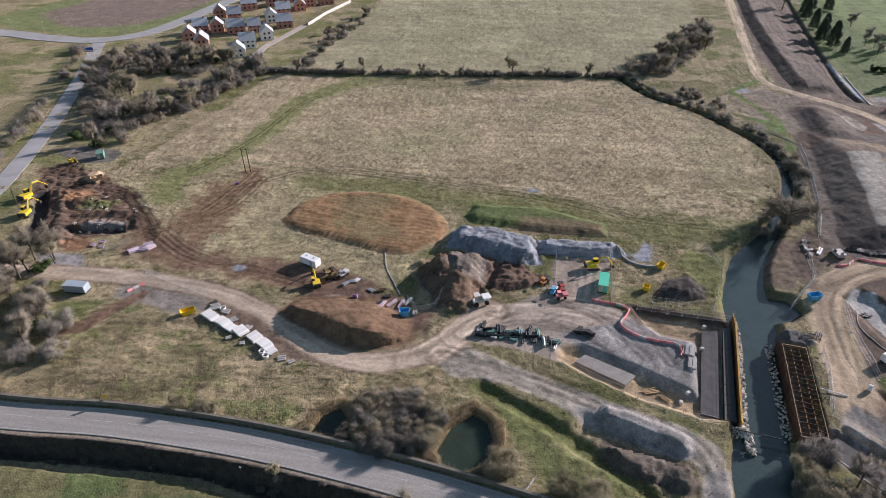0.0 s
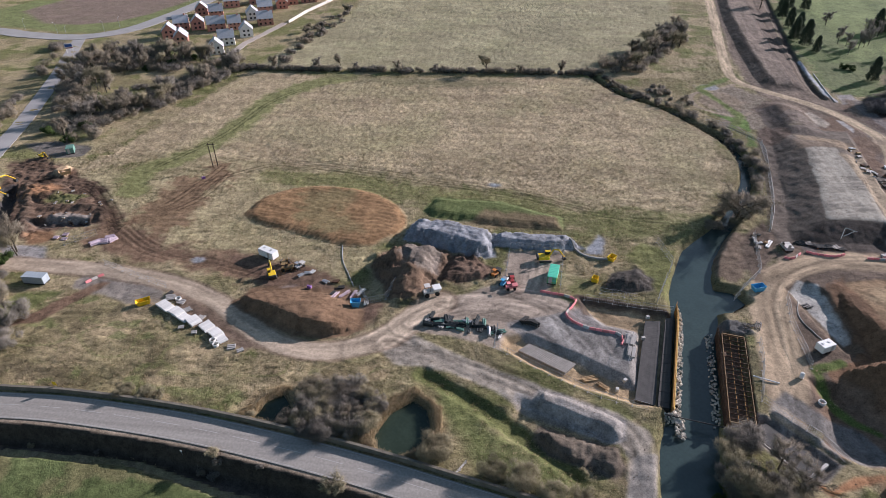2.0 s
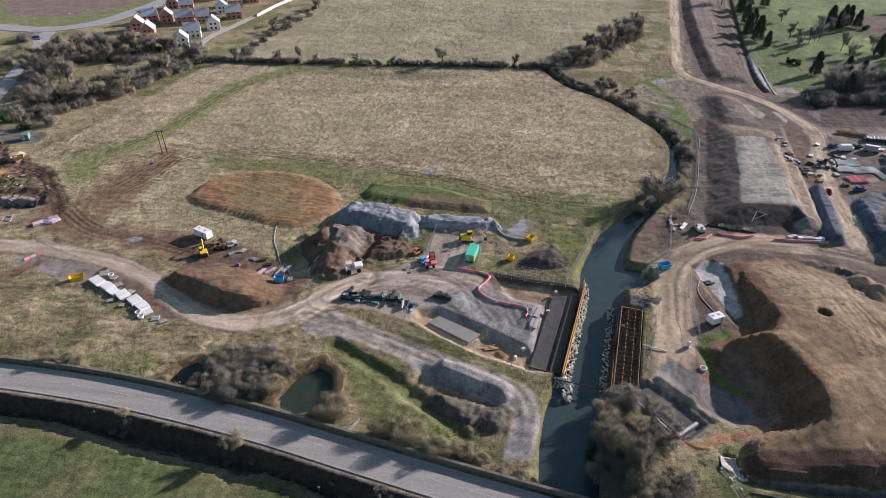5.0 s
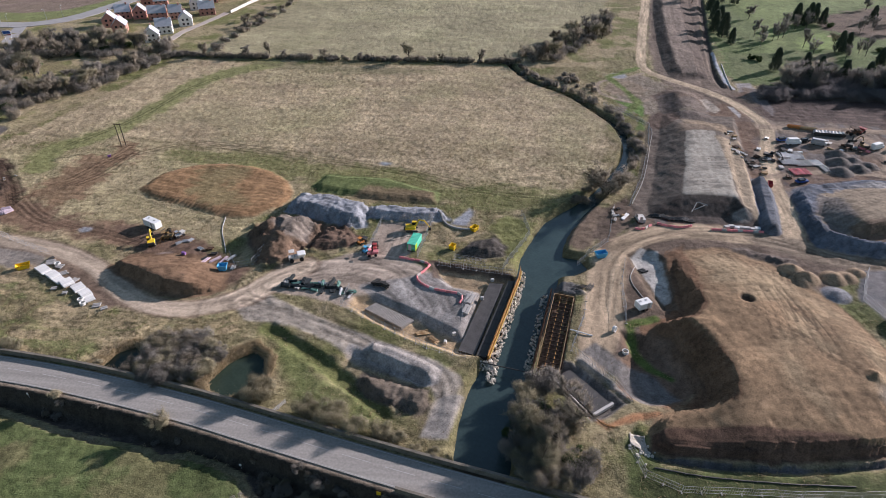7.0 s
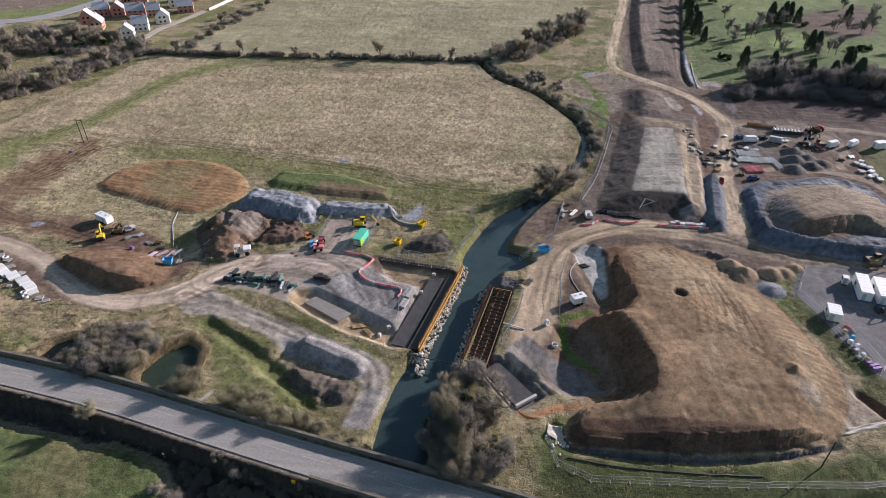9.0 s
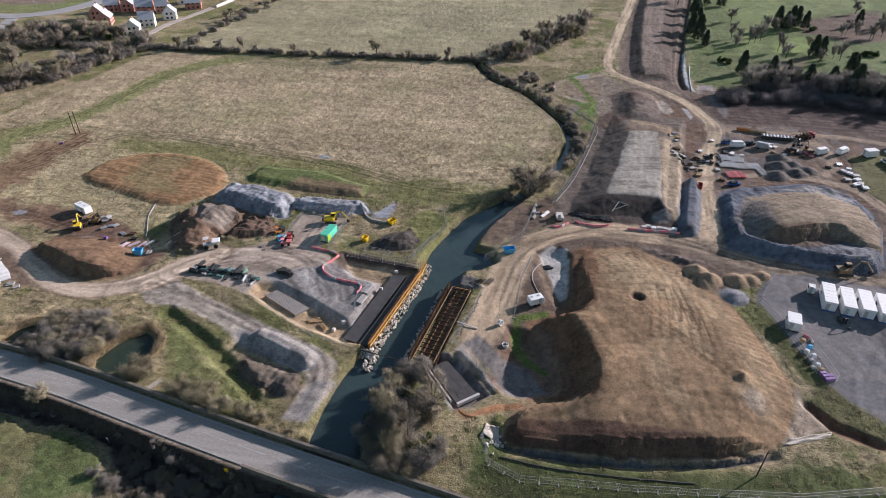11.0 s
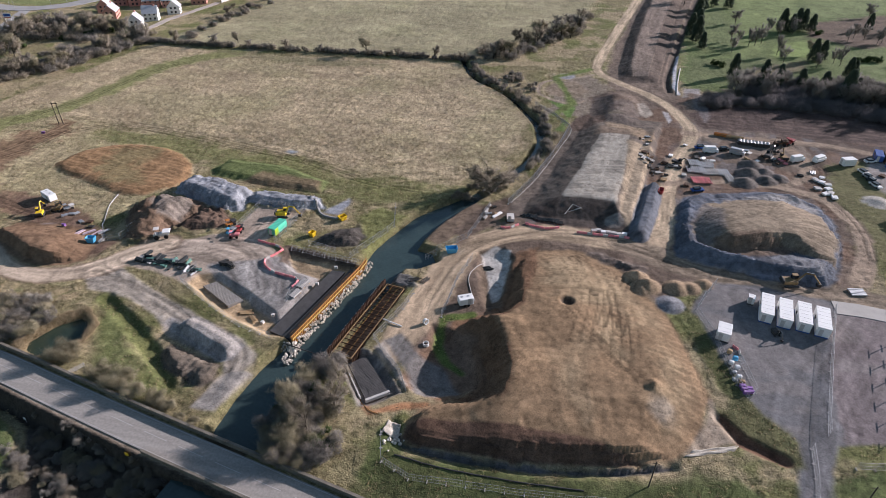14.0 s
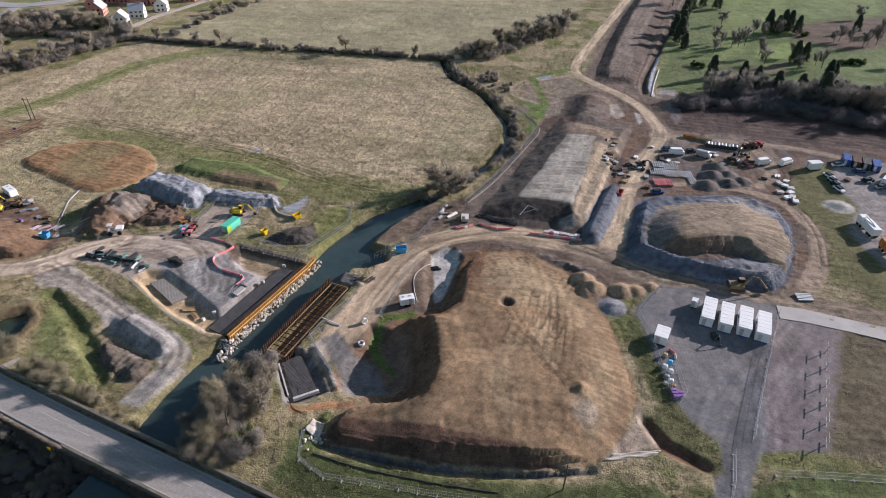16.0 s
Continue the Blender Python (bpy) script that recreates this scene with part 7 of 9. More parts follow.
barriers([(31, 60.3), (33.8, 59.2), (37.8, 58.7), (41.4, 60.1)], 0)
barriers([(46.7, 58.6), (52.5, 58.6), (58, 58.9), (62, 58.8)], 3)
barriers([(84.4, 17.8), (85.6, 16.6), (85.8, 15)], 2)
barriers([(-198, -2), (-196, 5)], 0)
for i in range(6):
    x, y = 119.8 - i * 1.35, 26 - i * 5.6
    e = thing("h_barrier", x, y, 76.4, None, "pale timber hurdle at the compound's edge", "hurdle", "timber hurdles")
    bm = bmesh.new()
    box(bm, 0, 0, 0, 0.14, 0.14, 2.3)
    part("post", bm, OFFWHITE, e)
    for z in (0.5, 2.1):
        bm = bmesh.new()
        box(bm, 0, 0.1, z, 2.8, 0.06, 0.16)
        part("rail", bm, OFFWHITE, e)


# ---- stacks of materials ----
def stack(x, y, turn, l, n, pitch, w, h, material, label, category="stack", layers=1, round_=False, jitter=0.1, name="stack", piece="beam", group="stored materials"):
    """Long pieces lying side by side on bearers, one mesh a piece."""
    e = thing(name, x, y, turn, None, label, category, group)
    for s in (-0.3, 0.3):
        bm = bmesh.new()
        box(bm, s * l, 0, -0.15, 0.2, n * pitch, 0.29)
        part("bearer", bm, WOOD, e)
    bm = bmesh.new()
    if round_:
        rod(bm, (-l / 2, 0, h / 2), (l / 2, 0, h / 2), h / 2, sides=8)
    else:
        box(bm, 0, 0, 0, l, w, h, bevel=min(w, h) * 0.08)
    me = bpy.data.meshes.new(piece)
    bm.to_mesh(me)
    bm.free()
    me.materials.append(material)
    for k in range(layers):
        for i in range(n - k):
            o = new(piece, me)
            o.parent = e
            o.matrix_basis = pose(rng.uniform(-jitter, jitter) * l * 0.3, (i - (n - 1 - k) / 2) * pitch, 0.14 + k * h * (0.9 if round_ else 1.0), 0, 0, rng.uniform(-1, 1) * jitter * 12)
    return e


PALE = "pale concrete planks stacked on timber bearers"
for x, y, t, l, n, lay in ((-139.5, 14.2, 60, 2.6, 8, 2), (-135.3, 12.3, 60, 2.6, 7, 2), (-132.3, 10.5, 62, 2.4, 5, 2), (-129.6, 9.8, 55, 2.8, 6, 2), (-125.4, 8.3, 55, 2.8, 6, 2), (-122.0, 6.2, 55, 2.6, 6, 2), (-119.6, 4.4, 50, 2.2, 4, 1)):
    stack(x, y, t, l, n, 0.62, 0.5, 0.34, PALE_CONCRETE, PALE, "slab stack", lay, name="slab_stack", piece="plank")
for x, y, t, l, n in ((-140, 17.8, 20, 2.4, 4), (-136.5, 16.6, -10, 2.0, 3), (-133.2, 13.6, 35, 2.2, 3), (-128.4, 11.2, 70, 1.8, 3), (-131.6, 7.2, 30, 1.4, 2), (-127.5, 5.8, 15, 1.2, 2), (-116.2, 2.2, 20, 1.9, 3), (-113.6, 1.4, 40, 1.6, 2)):
    stack(x, y, t, l, n, 0.6, 0.5, 0.3, CONCRETE, "grey concrete offcuts lying on the grass", "slab stack", 1, name="slab_stack", piece="plank", jitter=0.4)
for i in range(40):
    x = -72 + i * 0.47
    y = 17.4 - 0.03 * i + rng.uniform(-2.0, 2.0)
    stack(x, y, rng.choice((5, 12, 80, 95, -8)), rng.uniform(1.4, 3.6), rng.randint(2, 4), 0.34, 0.3, rng.uniform(0.25, 0.5), rng.choice((BLACK, BLACK, BLACK, BLACK, DARK_GREEN, STEEL, CONCRETE)), "black plastic pipes in a loose rack", "pipe stack", rng.choice((1, 2)), True, 0.3, "pipe_stack", "pipe")
for i in range(3):
    stack(-48.2 + i * 1.3, 20.3 - 0.5 * i, 50 - 40 * i, 2.4, 3, 0.45, 0.4, 0.5, DARK_STEEL, "dark scrap steel lying in the yard", "scrap", 2, False, 0.4, "scrap_heap", "bar")
# pale blocks and panels by the cutting
for x, y, z in ((-17.6, 26.2, None), (-19.8, 18.2, None), (-25.6, 3.9, None), (-27.4, 1.6, None)):
    bm = bmesh.new()
    box(bm, 0, 0, 0, 0.9, 0.7, 0.8, bevel=0.08)
    o = tagged(part("concrete_block", bm, OFFWHITE), "pale concrete block in the sandy cutting", "block", "concrete blocks")
    o.matrix_basis = pose(x, y, max(zat(x, y), -0.95 if x > -22 else -9), 0, 0, rng.uniform(0, 90))
stack(-23.1, 16.6, 75, 3.6, 3, 0.9, 0.8, 0.2, CONCRETE, "grey concrete panels stacked at the yard's corner", "panel stack", 2, name="panel_stack", piece="panel")
stack(-23.3, 12.3, 78, 3.4, 2, 0.9, 0.8, 0.5, CONCRETE, "grey precast blocks along the yard's edge", "panel stack", 1, name="panel_stack", piece="panel")
stack(-33.5, 4.2, 20, 3.4, 4, 0.4, 0.25, 0.18, WOOD, "pale timber baulks lying in the cutting", "timber stack", 1, name="timber_stack", piece="baulk", jitter=0.5)
stack(-30.4, 2.4, -30, 2.6, 3, 0.4, 0.25, 0.18, WOOD, "loose timber baulks on sand", "timber stack", 1, name="timber_stack", piece="baulk", jitter=0.5)

def ring(x, y, tilt, label):
    """A precast manhole ring."""
    bm = bmesh.new()
    for r0, flip in ((0.75, False), (0.6, True)):
        bmesh.ops.create_cone(bm, cap_ends=False, segments=18, radius1=r0, radius2=r0, depth=0.7)
    bm.verts.ensure_lookup_table()
    for z in (-0.35, 0.35):
        v = sorted((q for q in bm.verts if abs(q.co.z - z) < 0.01), key=lambda q: (round(q.co.xy.length, 2), math.atan2(q.co.y, q.co.x)))
        for i in range(18):
            bm.faces.new((v[i], v[(i + 1) % 18], v[18 + (i + 1) % 18], v[18 + i]))
    bmesh.ops.recalc_face_normals(bm, faces=bm.faces)
    o = tagged(part("manhole_ring", bm, PALE_CONCRETE), label, "concrete ring", "concrete rings")
    o.matrix_basis = pose(x, y, zat(x, y) + (0.35 if tilt < 30 else 0.7), tilt, 0, rng.uniform(0, 90))


for x, y, t in ((-121.6, 3.6, 0), (-120.4, 2.6, 0), (-137.6, 17.4, 0), (12.6, 8.9, 80), (14.4, 2.0, 0)):
    ring(x, y, t, "pale precast concrete ring lying on the ground")

# far storage yard
for i, (x, y, n, mt, lab) in enumerate(((86, 115.5, 6, STEEL, "grey steel tubes in a rack"), (90, 114.6, 7, STEEL, "grey steel tubes stacked on bearers"), (86, 109.5, 9, STEEL, "silver pipes laid side by side"), (91, 109.2, 9, OFFWHITE, "white pipes laid side by side"), (95.6, 109.8, 5, STEEL, "grey pipes in short bundles"), (87, 101.5, 9, PINK, "pink-banded pipes stacked in the yard"), (91.5, 116.8, 4, OFFWHITE, "white boxes and tubes on pallets"), (97, 105.2, 4, OFFWHITE, "white steel frames leaning on a stack"))):
    stack(x, y, 100 if i % 2 else 96, 4.6, n, 0.72, 0.4, 0.44, mt, lab, "pipe stack", 1, True, 0.15, "pipe_stack", "pipe")
stack(99.5, 142.8, -12, 6, 4, 0.5, 0.4, 0.5, ORANGE, "long orange-brown tubes beside the north track", "pipe stack", 2, True, 0.1, "pipe_stack", "pipe")
stack(104, 141.5, -12, 6, 4, 0.5, 0.4, 0.5, WOOD, "long tan tubes beside the north track", "pipe stack", 2, True, 0.1, "pipe_stack", "pipe")
for i in range(9):
    e = thing("drum", 105 + i * 1.25, 137.2 - 0.12 * i, 80, None, "grey-blue corrugated drum lying in a row", "drum", "drums in a row")
    bm = bmesh.new()
    rod(bm, (-1.3, 0, 0.75), (1.3, 0, 0.75), 0.75, sides=14)
    part("shell", bm, STEEL, e)
    for k in (-1.3, -0.45, 0.45, 1.3):
        bm = bmesh.new()
        rod(bm, (k - 0.06, 0, 0.75), (k + 0.06, 0, 0.75), 0.8, sides=14)
        part("hoop", bm, DARK_STEEL, e)
for i, (x, y) in enumerate(((128.9, 108.2), (128.2, 105.2), (128.0, 102), (128.4, 99), (125.8, 111.2), (127.3, 110), (124.7, 104.5), (126.3, 101.2))):
    stack(x, y, 30 * i, 2.2, 3, 0.6, 0.55, 0.6, WHITE if i % 2 else OFFWHITE, "white bagged goods and sheets on the grass", "pallet load", 1, name="pallet_load", piece="bale", jitter=0.3)
for i in range(34):
    x, y = rng.choice(((rng.uniform(84, 100), rng.uniform(118, 131)), (rng.uniform(118, 132), rng.uniform(112, 130)), (rng.uniform(104, 118), rng.uniform(120, 131)), (rng.uniform(140, 168), rng.uniform(112, 132)), (rng.uniform(74, 82), rng.uniform(96, 122))))
    stack(x, y, rng.uniform(0, 180), rng.uniform(1.2, 2.6), rng.randint(2, 4), 0.5, 0.4, 0.5, rng.choice((WHITE, OFFWHITE, STEEL, RUST, DARK_STEEL, WOOD, PINK)), "assorted stored goods on pallets in the far yard", "pallet load", 1, rng.random() < 0.4, 0.3, "pallet_load", "piece")
# compound edge: crates, bags, purple boxes
for i, (x, y, mt, lab) in enumerate(((83.4, 15.3, WOOD, "brown earth-filled bag by the fence"), (84.3, 13.2, SKY_BLUE, "light blue bag on a pallet"), (83.2, 11.6, WHITE, "white bulk bag beside the fence"), (84.3, 10.4, WHITE, "white bulk bag on a pallet"), (83.4, 8.8, STEEL, "grey bag of fittings"), (84.2, 7.4, WHITE, "white bulk bag leaning on others"), (83.2, 6.6, OFFWHITE, "dusty white bulk bag"), (84.6, 5.9, WOOD, "brown pallet of fittings"))):
    bm = bmesh.new()
    box(bm, 0, 0, 0, 1.1, 1.0, rng.uniform(0.7, 1.2), bevel=0.22)
    o = tagged(part("bulk_bag", bm, mt), lab, "bag", "stored bags")
    o.matrix_basis = pose(x, y, zat(x, y), 0, 0, rng.uniform(-20, 20))


def crate(x, y, turn, material, label):
    e = thing("crate", x, y, turn, None, label, "crate", "plastic crates")
    for k in range(2):
        bm = bmesh.new()
        box(bm, 0, 0, 0.12 + k * 0.4, 1.2, 0.7, 0.36, bevel=0.05)
        part("box", bm, material, e)
    bm = bmesh.new()
    box(bm, 0, 0, 0, 1.15, 0.65, 0.12)
    part("pallet", bm, WOOD, e)


for x, y in ((84.5, 4.9), (84.7, 4.0), (85.0, 3.1), (85.8, 4.4), (86.0, 3.5)):
    crate(x, y, 10, PURPLE, "purple plastic crates stacked two high")
for x, y, t, l, n in ((-175.4, 39.2, 50, 2.8, 6), (-173.4, 40.4, 15, 3.2, 7), (-171.6, 41.6, 70, 2.8, 6), (-172.8, 42.6, 35, 2.6, 5)):
    stack(x, y, t, l, n, 0.42, 0.3, 0.34, LILAC, "faded lilac pipes bundled on bare soil", "pipe stack", 2, True, 0.35, "pipe_stack", "pipe")
for x, y, t in ((-187.5, 42.5, 10), (-189.2, 40.6, 4), (-186.4, 40.2, 14)):
    stack(x, y, t, 1.6, 4, 0.4, 0.3, 0.3, LILAC, "short lilac pipes beside the dug ground", "pipe stack", 1, True, 0.3, "pipe_stack", "pipe")
for x, y, t in ((-97.5, 23.4, 70), (-95.2, 24.6, 60), (-92.8, 24.8, 75), (-91.2, 25.6, 65)):
    stack(x, y, t, 3.4, 3, 0.35, 0.3, 0.24, rng.choice((LILAC, RUST, STEEL)), "faded lilac and rusty poles leaning beside the spoil bank", "pole stack", 2, True, 0.5, "pole_stack", "pole")
barriers([(-166.4, 21), (-163.6, 25.2)], 2)
for x, y in ((-105.2, 26.4), (-162.5, 82.5)):
    crate(x, y, rng.uniform(-40, 40), PURPLE, "purple plastic crates on bare soil")
for x, y, t in ((-107.7, 32.6, 20), (-106.6, 33.2, 70), (-98.9, 29.8, 15), (-101.6, 29.4, -30), (-109.2, 31.4, 50), (-96.8, 27.6, 10), (-98, 24.6, 60), (-91.8, 24.4, 80), (-88.6, 21.8, 95), (-141, 19.6, 70)):
    stack(x, y, t, 1.8, 3, 0.4, 0.3, 0.35, rng.choice((STEEL, CONCRETE, RUST, DARK_STEEL)), "steel fittings and offcuts on bare soil", "scrap", 1, False, 0.4, "scrap_heap", "bar")
# stores beside the haul road's bend
stack(21.8, 63.2, 60, 4.2, 2, 0.6, 0.5, 0.25, WHITE, "white planks leaning by the embankment foot", "plank stack", 1, name="plank_stack", piece="plank")
for i in range(9):
    stack(30.5 + i * 1.35, 64.6 - 0.2 * i + rng.uniform(-0.5, 0.5), rng.uniform(-30, 30), 2.2, 4, 0.45, 0.35, 0.4, rng.choice((BLACK, DARK_STEEL, BLACK)), "black pipe fittings along the embankment foot", "pipe stack", 1, True, 0.4, "pipe_stack", "pipe")
for i in range(7):
    stack(51.5 + i * 1.5, 60.2 + rng.uniform(-0.4, 0.6), rng.uniform(-15, 15), 1.5, 2, 0.6, 0.55, 0.7, rng.choice((WHITE, OFFWHITE, STEEL)), "white and grey boxed goods beside the haul road", "pallet load", 1, name="pallet_load", piece="bale", jitter=0.2)
bm = bmesh.new()
for a, b in (((-2, -2, -0.5), (0, 1.5, 1.2)), ((0.2, 1.5, 1.2), (3, 0.4, 0.8)), ((-1, -1, -0.2), (2.6, 0.8, 0.7))):
    rod(bm, a, b, 0.12)
o = tagged(part("pipe_bundle", bm, OFFWHITE), "white pipes lying on the dark embankment slope", "pipe")
o.location = (44.5, 68.8, zat(44.5, 68.8) + 0.6)
skip_box(72.6, 88.5, 75, 3.4, 1.5, 1.3, RED, "red bin beside the covered windrow", "bin")
stack(8.3, 25.6, 60, 3.0, 4, 0.4, 0.3, 0.22, DARK_STEEL, "dark steel tubes piled beside the cofferdam", "pipe stack", 1, True, 0.5, "pipe_stack", "pipe")
stack(5.5, 24.6, 20, 3.0, 4, 0.4, 0.3, 0.22, DARK_STEEL, "dark hoses and tubes on the bank", "pipe stack", 1, True, 0.6, "pipe_stack", "pipe")
stack(23.4, 36.4, 30, 2.2, 3, 0.6, 0.5, 0.5, BLACK, "black pipe pieces above the drain", "pipe stack", 1, True, 0.5, "pipe_stack", "pipe")
stack(119.2, 46.4, 10, 4, 5, 0.6, 0.5, 0.35, STEEL, "scrap sheet metal on the soil", "scrap", 1, False, 0.5, "scrap_heap", "sheet")


def hose(points, r, material, label, lift=0.1):
    """A hose lying on the ground."""
    P = curve_through(points, 1.2)
    bm = bmesh.new()
    rows = []
    for i, p in enumerate(P):
        q, w = P[max(i - 1, 0)], P[min(i + 1, len(P) - 1)]
        t = Vector((w[0] - q[0], w[1] - q[1], 0)).normalized()
        n, c = Vector((-t.y, t.x, 0)), Vector((p[0] - P[0][0], p[1] - P[0][1], zat(*p[:2]) + lift))
        rows.append([bm.verts.new(c + (n * math.cos(a) + Vector((0, 0, 1)) * math.sin(a)) * r) for a in [k * math.pi / 3 for k in range(6)]])
    for u, v in zip(rows[:-1], rows[1:]):
        for k in range(6):
            bm.faces.new((u[k], u[(k + 1) % 6], v[(k + 1) % 6], v[k]))
    bm.faces.new(rows[0][::-1]), bm.faces.new(rows[-1])
    bmesh.ops.recalc_face_normals(bm, faces=bm.faces)
    o = tagged(part("hose", bm, material), label, "hose", "hoses")
    o.location = (P[0][0], P[0][1], 0)


hose([(-101.8, 46.9), (-99.8, 39.8), (-96.6, 33.9), (-93.8, 28.7)], 0.13, STEEL, "pale grey lay-flat hose across the grass")
hose([(-36, 56), (-32, 51), (-28, 49.5), (-24.5, 49.6)], 0.4, CONCRETE, "thick grey covered pipe beside the ridge")
hose([(22, 38.5), (19.3, 31), (20.5, 25), (22.8, 20)], 0.1, OFFWHITE, "pale silt fence hose along the drain")
hose([(9.8, -20.2), (7, -19.3), (3.6, -15), (0.2, -11.2), (-3, -7.6)], 0.07, RUST_LIGHT, "orange-brown cable along the cutting's rim")
hose([(86, 186), (88, 205), (91, 226)], 0.3, OFFWHITE, "pale pipe string beside the golf course")
hose([(25, 71.5), (31.2, 89.3), (37.8, 117.7), (40.8, 136.1), (34, 149), (25, 159)], 0.1, CONCRETE, "grey silt barrier along the embankment foot")
bm = bmesh.new()
rod(bm, (-18.5, -5.0, -0.4), (-5.0, -7.5, -0.2), 0.13, sides=8)
tagged(part("river_pipe", bm, DARK_STEEL), "dark pipe spanning the river", "pipe")

# double telegraph pole
e = thing("telegraph_pole", -162.5, 92, 10, None, "twin tarred wooden poles with a crossbar", "pole")
for s in (-0.9, 0.9):
    bm = bmesh.new()
    rod(bm, (s, 0, -0.3), (s, 0, 9.2), 0.16, 0.12, 8)
    part("post", bm, POLE_WOOD, e)
bm = bmesh.new()
box(bm, 0, 0, 8.5, 3.0, 0.14, 0.16)
part("crossbar", bm, POLE_WOOD, e)
for x, y, h in ((63.5, -24.8, 7.5), (101, -20, 6.0), (-229.5, 60, 6)):
    e = thing("telegraph_pole", x, y, 0, None, "single tarred wooden pole on the verge", "pole", "single poles")
    bm = bmesh.new()
    rod(bm, (0, 0, -0.3), (0, 0, h), 0.14, 0.1, 8)
    part("post", bm, POLE_WOOD, e)
    bm = bmesh.new()
    box(bm, 0, 0, h - 0.6, 1.2, 0.1, 0.1)
    part("crossbar", bm, POLE_WOOD, e)


# ---- houses and the far road ----
def house(x, y, turn, w, l, eaves, walls, label, white_end=False):
    """A two-storey house: walls, pitched slate roof, windows, door, chimney; the ridge runs along its own y."""
    e = thing("house", x, y, turn, None, label, "house", "estate houses")
    ridge = eaves + w * 0.5
    bm = bmesh.new()
    pts = [(-w / 2, 0), (w / 2, 0), (w / 2, eaves), (0, ridge), (-w / 2, eaves)]
    a = [bm.verts.new((px, -l / 2, pz - (0.4 if pz == 0 else 0))) for px, pz in pts]
    b = [bm.verts.new((px, l / 2, pz - (0.4 if pz == 0 else 0))) for px, pz in pts]
    bm.faces.new(a), bm.faces.new(b[::-1])
    for i in range(5):
        bm.faces.new((a[i], a[(i + 1) % 5], b[(i + 1) % 5], b[i]))
    bmesh.ops.recalc_face_normals(bm, faces=bm.faces)
    part("wall", bm, walls, e)
    for s in (-1, 1):
        bm = bmesh.new()
        t = [Vector((s * (w / 2 + 0.35), -l / 2 - 0.25, eaves - 0.2)), Vector((s * (w / 2 + 0.35), l / 2 + 0.25, eaves - 0.2)), Vector((0, l / 2 + 0.25, ridge + 0.12)), Vector((0, -l / 2 - 0.25, ridge + 0.12))]
        up = Vector((0, 0, 0.18))
        lo, hi = [bm.verts.new(v) for v in t], [bm.verts.new(v + up) for v in t]
        bm.faces.new(lo), bm.faces.new(hi)
        for i in range(4):
            bm.faces.new((lo[i], lo[(i + 1) % 4], hi[(i + 1) % 4], hi[i]))
        bmesh.ops.recalc_face_normals(bm, faces=bm.faces)
        part("roof_slope", bm, SLATE, e)
    for fy, n in ((-l / 2 - 0.03, 2), (l / 2 + 0.03, 1)):
        for k in range(n):
            for z in (0.9, 3.4):
                bm = bmesh.new()
                box(bm, 0, 0, 0, 1.2, 0.06, 1.2)
                o = part("window", bm, GLASS, e)
                o.location = ((k - (n - 1) / 2) * 2.6, fy, z)
    for fx in (-w / 2 - 0.03, w / 2 + 0.03):
        for k in range(3):
            for z in (0.9, 3.4):
                bm = bmesh.new()
                box(bm, 0, 0, 0, 0.06, 1.1, 1.2)
                o = part("window", bm, GLASS, e)
                o.location = (fx, (k - 1) * l * 0.3, z)
    bm = bmesh.new()
    box(bm, -w / 2 - 0.04, l * 0.16, 0, 0.08, 1.0, 2.1)
    part("door", bm, OFFWHITE, e)
    bm = bmesh.new()
    box(bm, 0.2, l * 0.3, ridge - 0.5, 0.7, 0.9, 1.5)
    part("chimney", bm, BRICK, e)
    return e


ALONG, ACROSS = 25, -65
for x, y, t, wh, l in ((-226, 229, ALONG, 1, 8), (-228, 247, ACROSS, 1, 9), (-224, 266, ALONG, 1, 8), (-249, 278, ACROSS, 0, 11), (-262, 279, ALONG, 0, 9), (-272, 277, ACROSS, 0, 9), (-264, 310, ACROSS, 0, 9), (-277, 315, ALONG, 0, 8),
                       (-267, 341, ACROSS, 0, 11), (-237, 307, ALONG, 1, 9), (-238, 281, ACROSS, 0, 8), (-223, 294, ACROSS, 0, 10), (-236, 327, ACROSS, 0, 10), (-229, 341, ALONG, 0, 8), (-226, 354, ALONG, 0, 8), (-254, 352, ALONG, 0, 8),
                       (-216, 362, ACROSS, 0, 11), (-270, 258, ALONG, 0, 9), (-256, 246, ALONG, 0, 11), (-246, 366, ACROSS, 0, 9), (-266, 372, ACROSS, 0, 9), (-236, 384, ALONG, 0, 9), (-212, 384, ACROSS, 0, 10)):
    house(x, y, t, 7.8, l, 4.5, RENDER if wh else BRICK, "white rendered house with a slate roof" if wh else "red brick house with a slate roof")
strip("estate_road", curve_through([(-219, 216), (-217.5, 232), (-218, 250), (-215, 268), (-212.5, 288), (-211.5, 298)]), 2.2, 0.2, mat("pale_paving", (0.4, 0.35, 0.31), 0.9, scale=0.2, amt=0.15), 0.3, "pale paved estate path behind the houses", "path", "structure", drape=True)
e = thing("estate_wall", -207, 325, 0, None, "long pale garden wall of the estate", "wall")
for (ax, ay), (bx, by) in (((-208.6, 298), (-206.5, 328)), ((-206.5, 328), (-199, 368))):
    bm = bmesh.new()
    box(bm, 0, 0, -0.3, math.hypot(bx - ax, by - ay), 0.3, 2.2)
    o = part("wall_run", bm, OFFWHITE, e)
    o.matrix_basis = pose((ax + bx) / 2 + 207, (ay + by) / 2 - 325, 0, 0, 0, math.degrees(math.atan2(by - ay, bx - ax)))


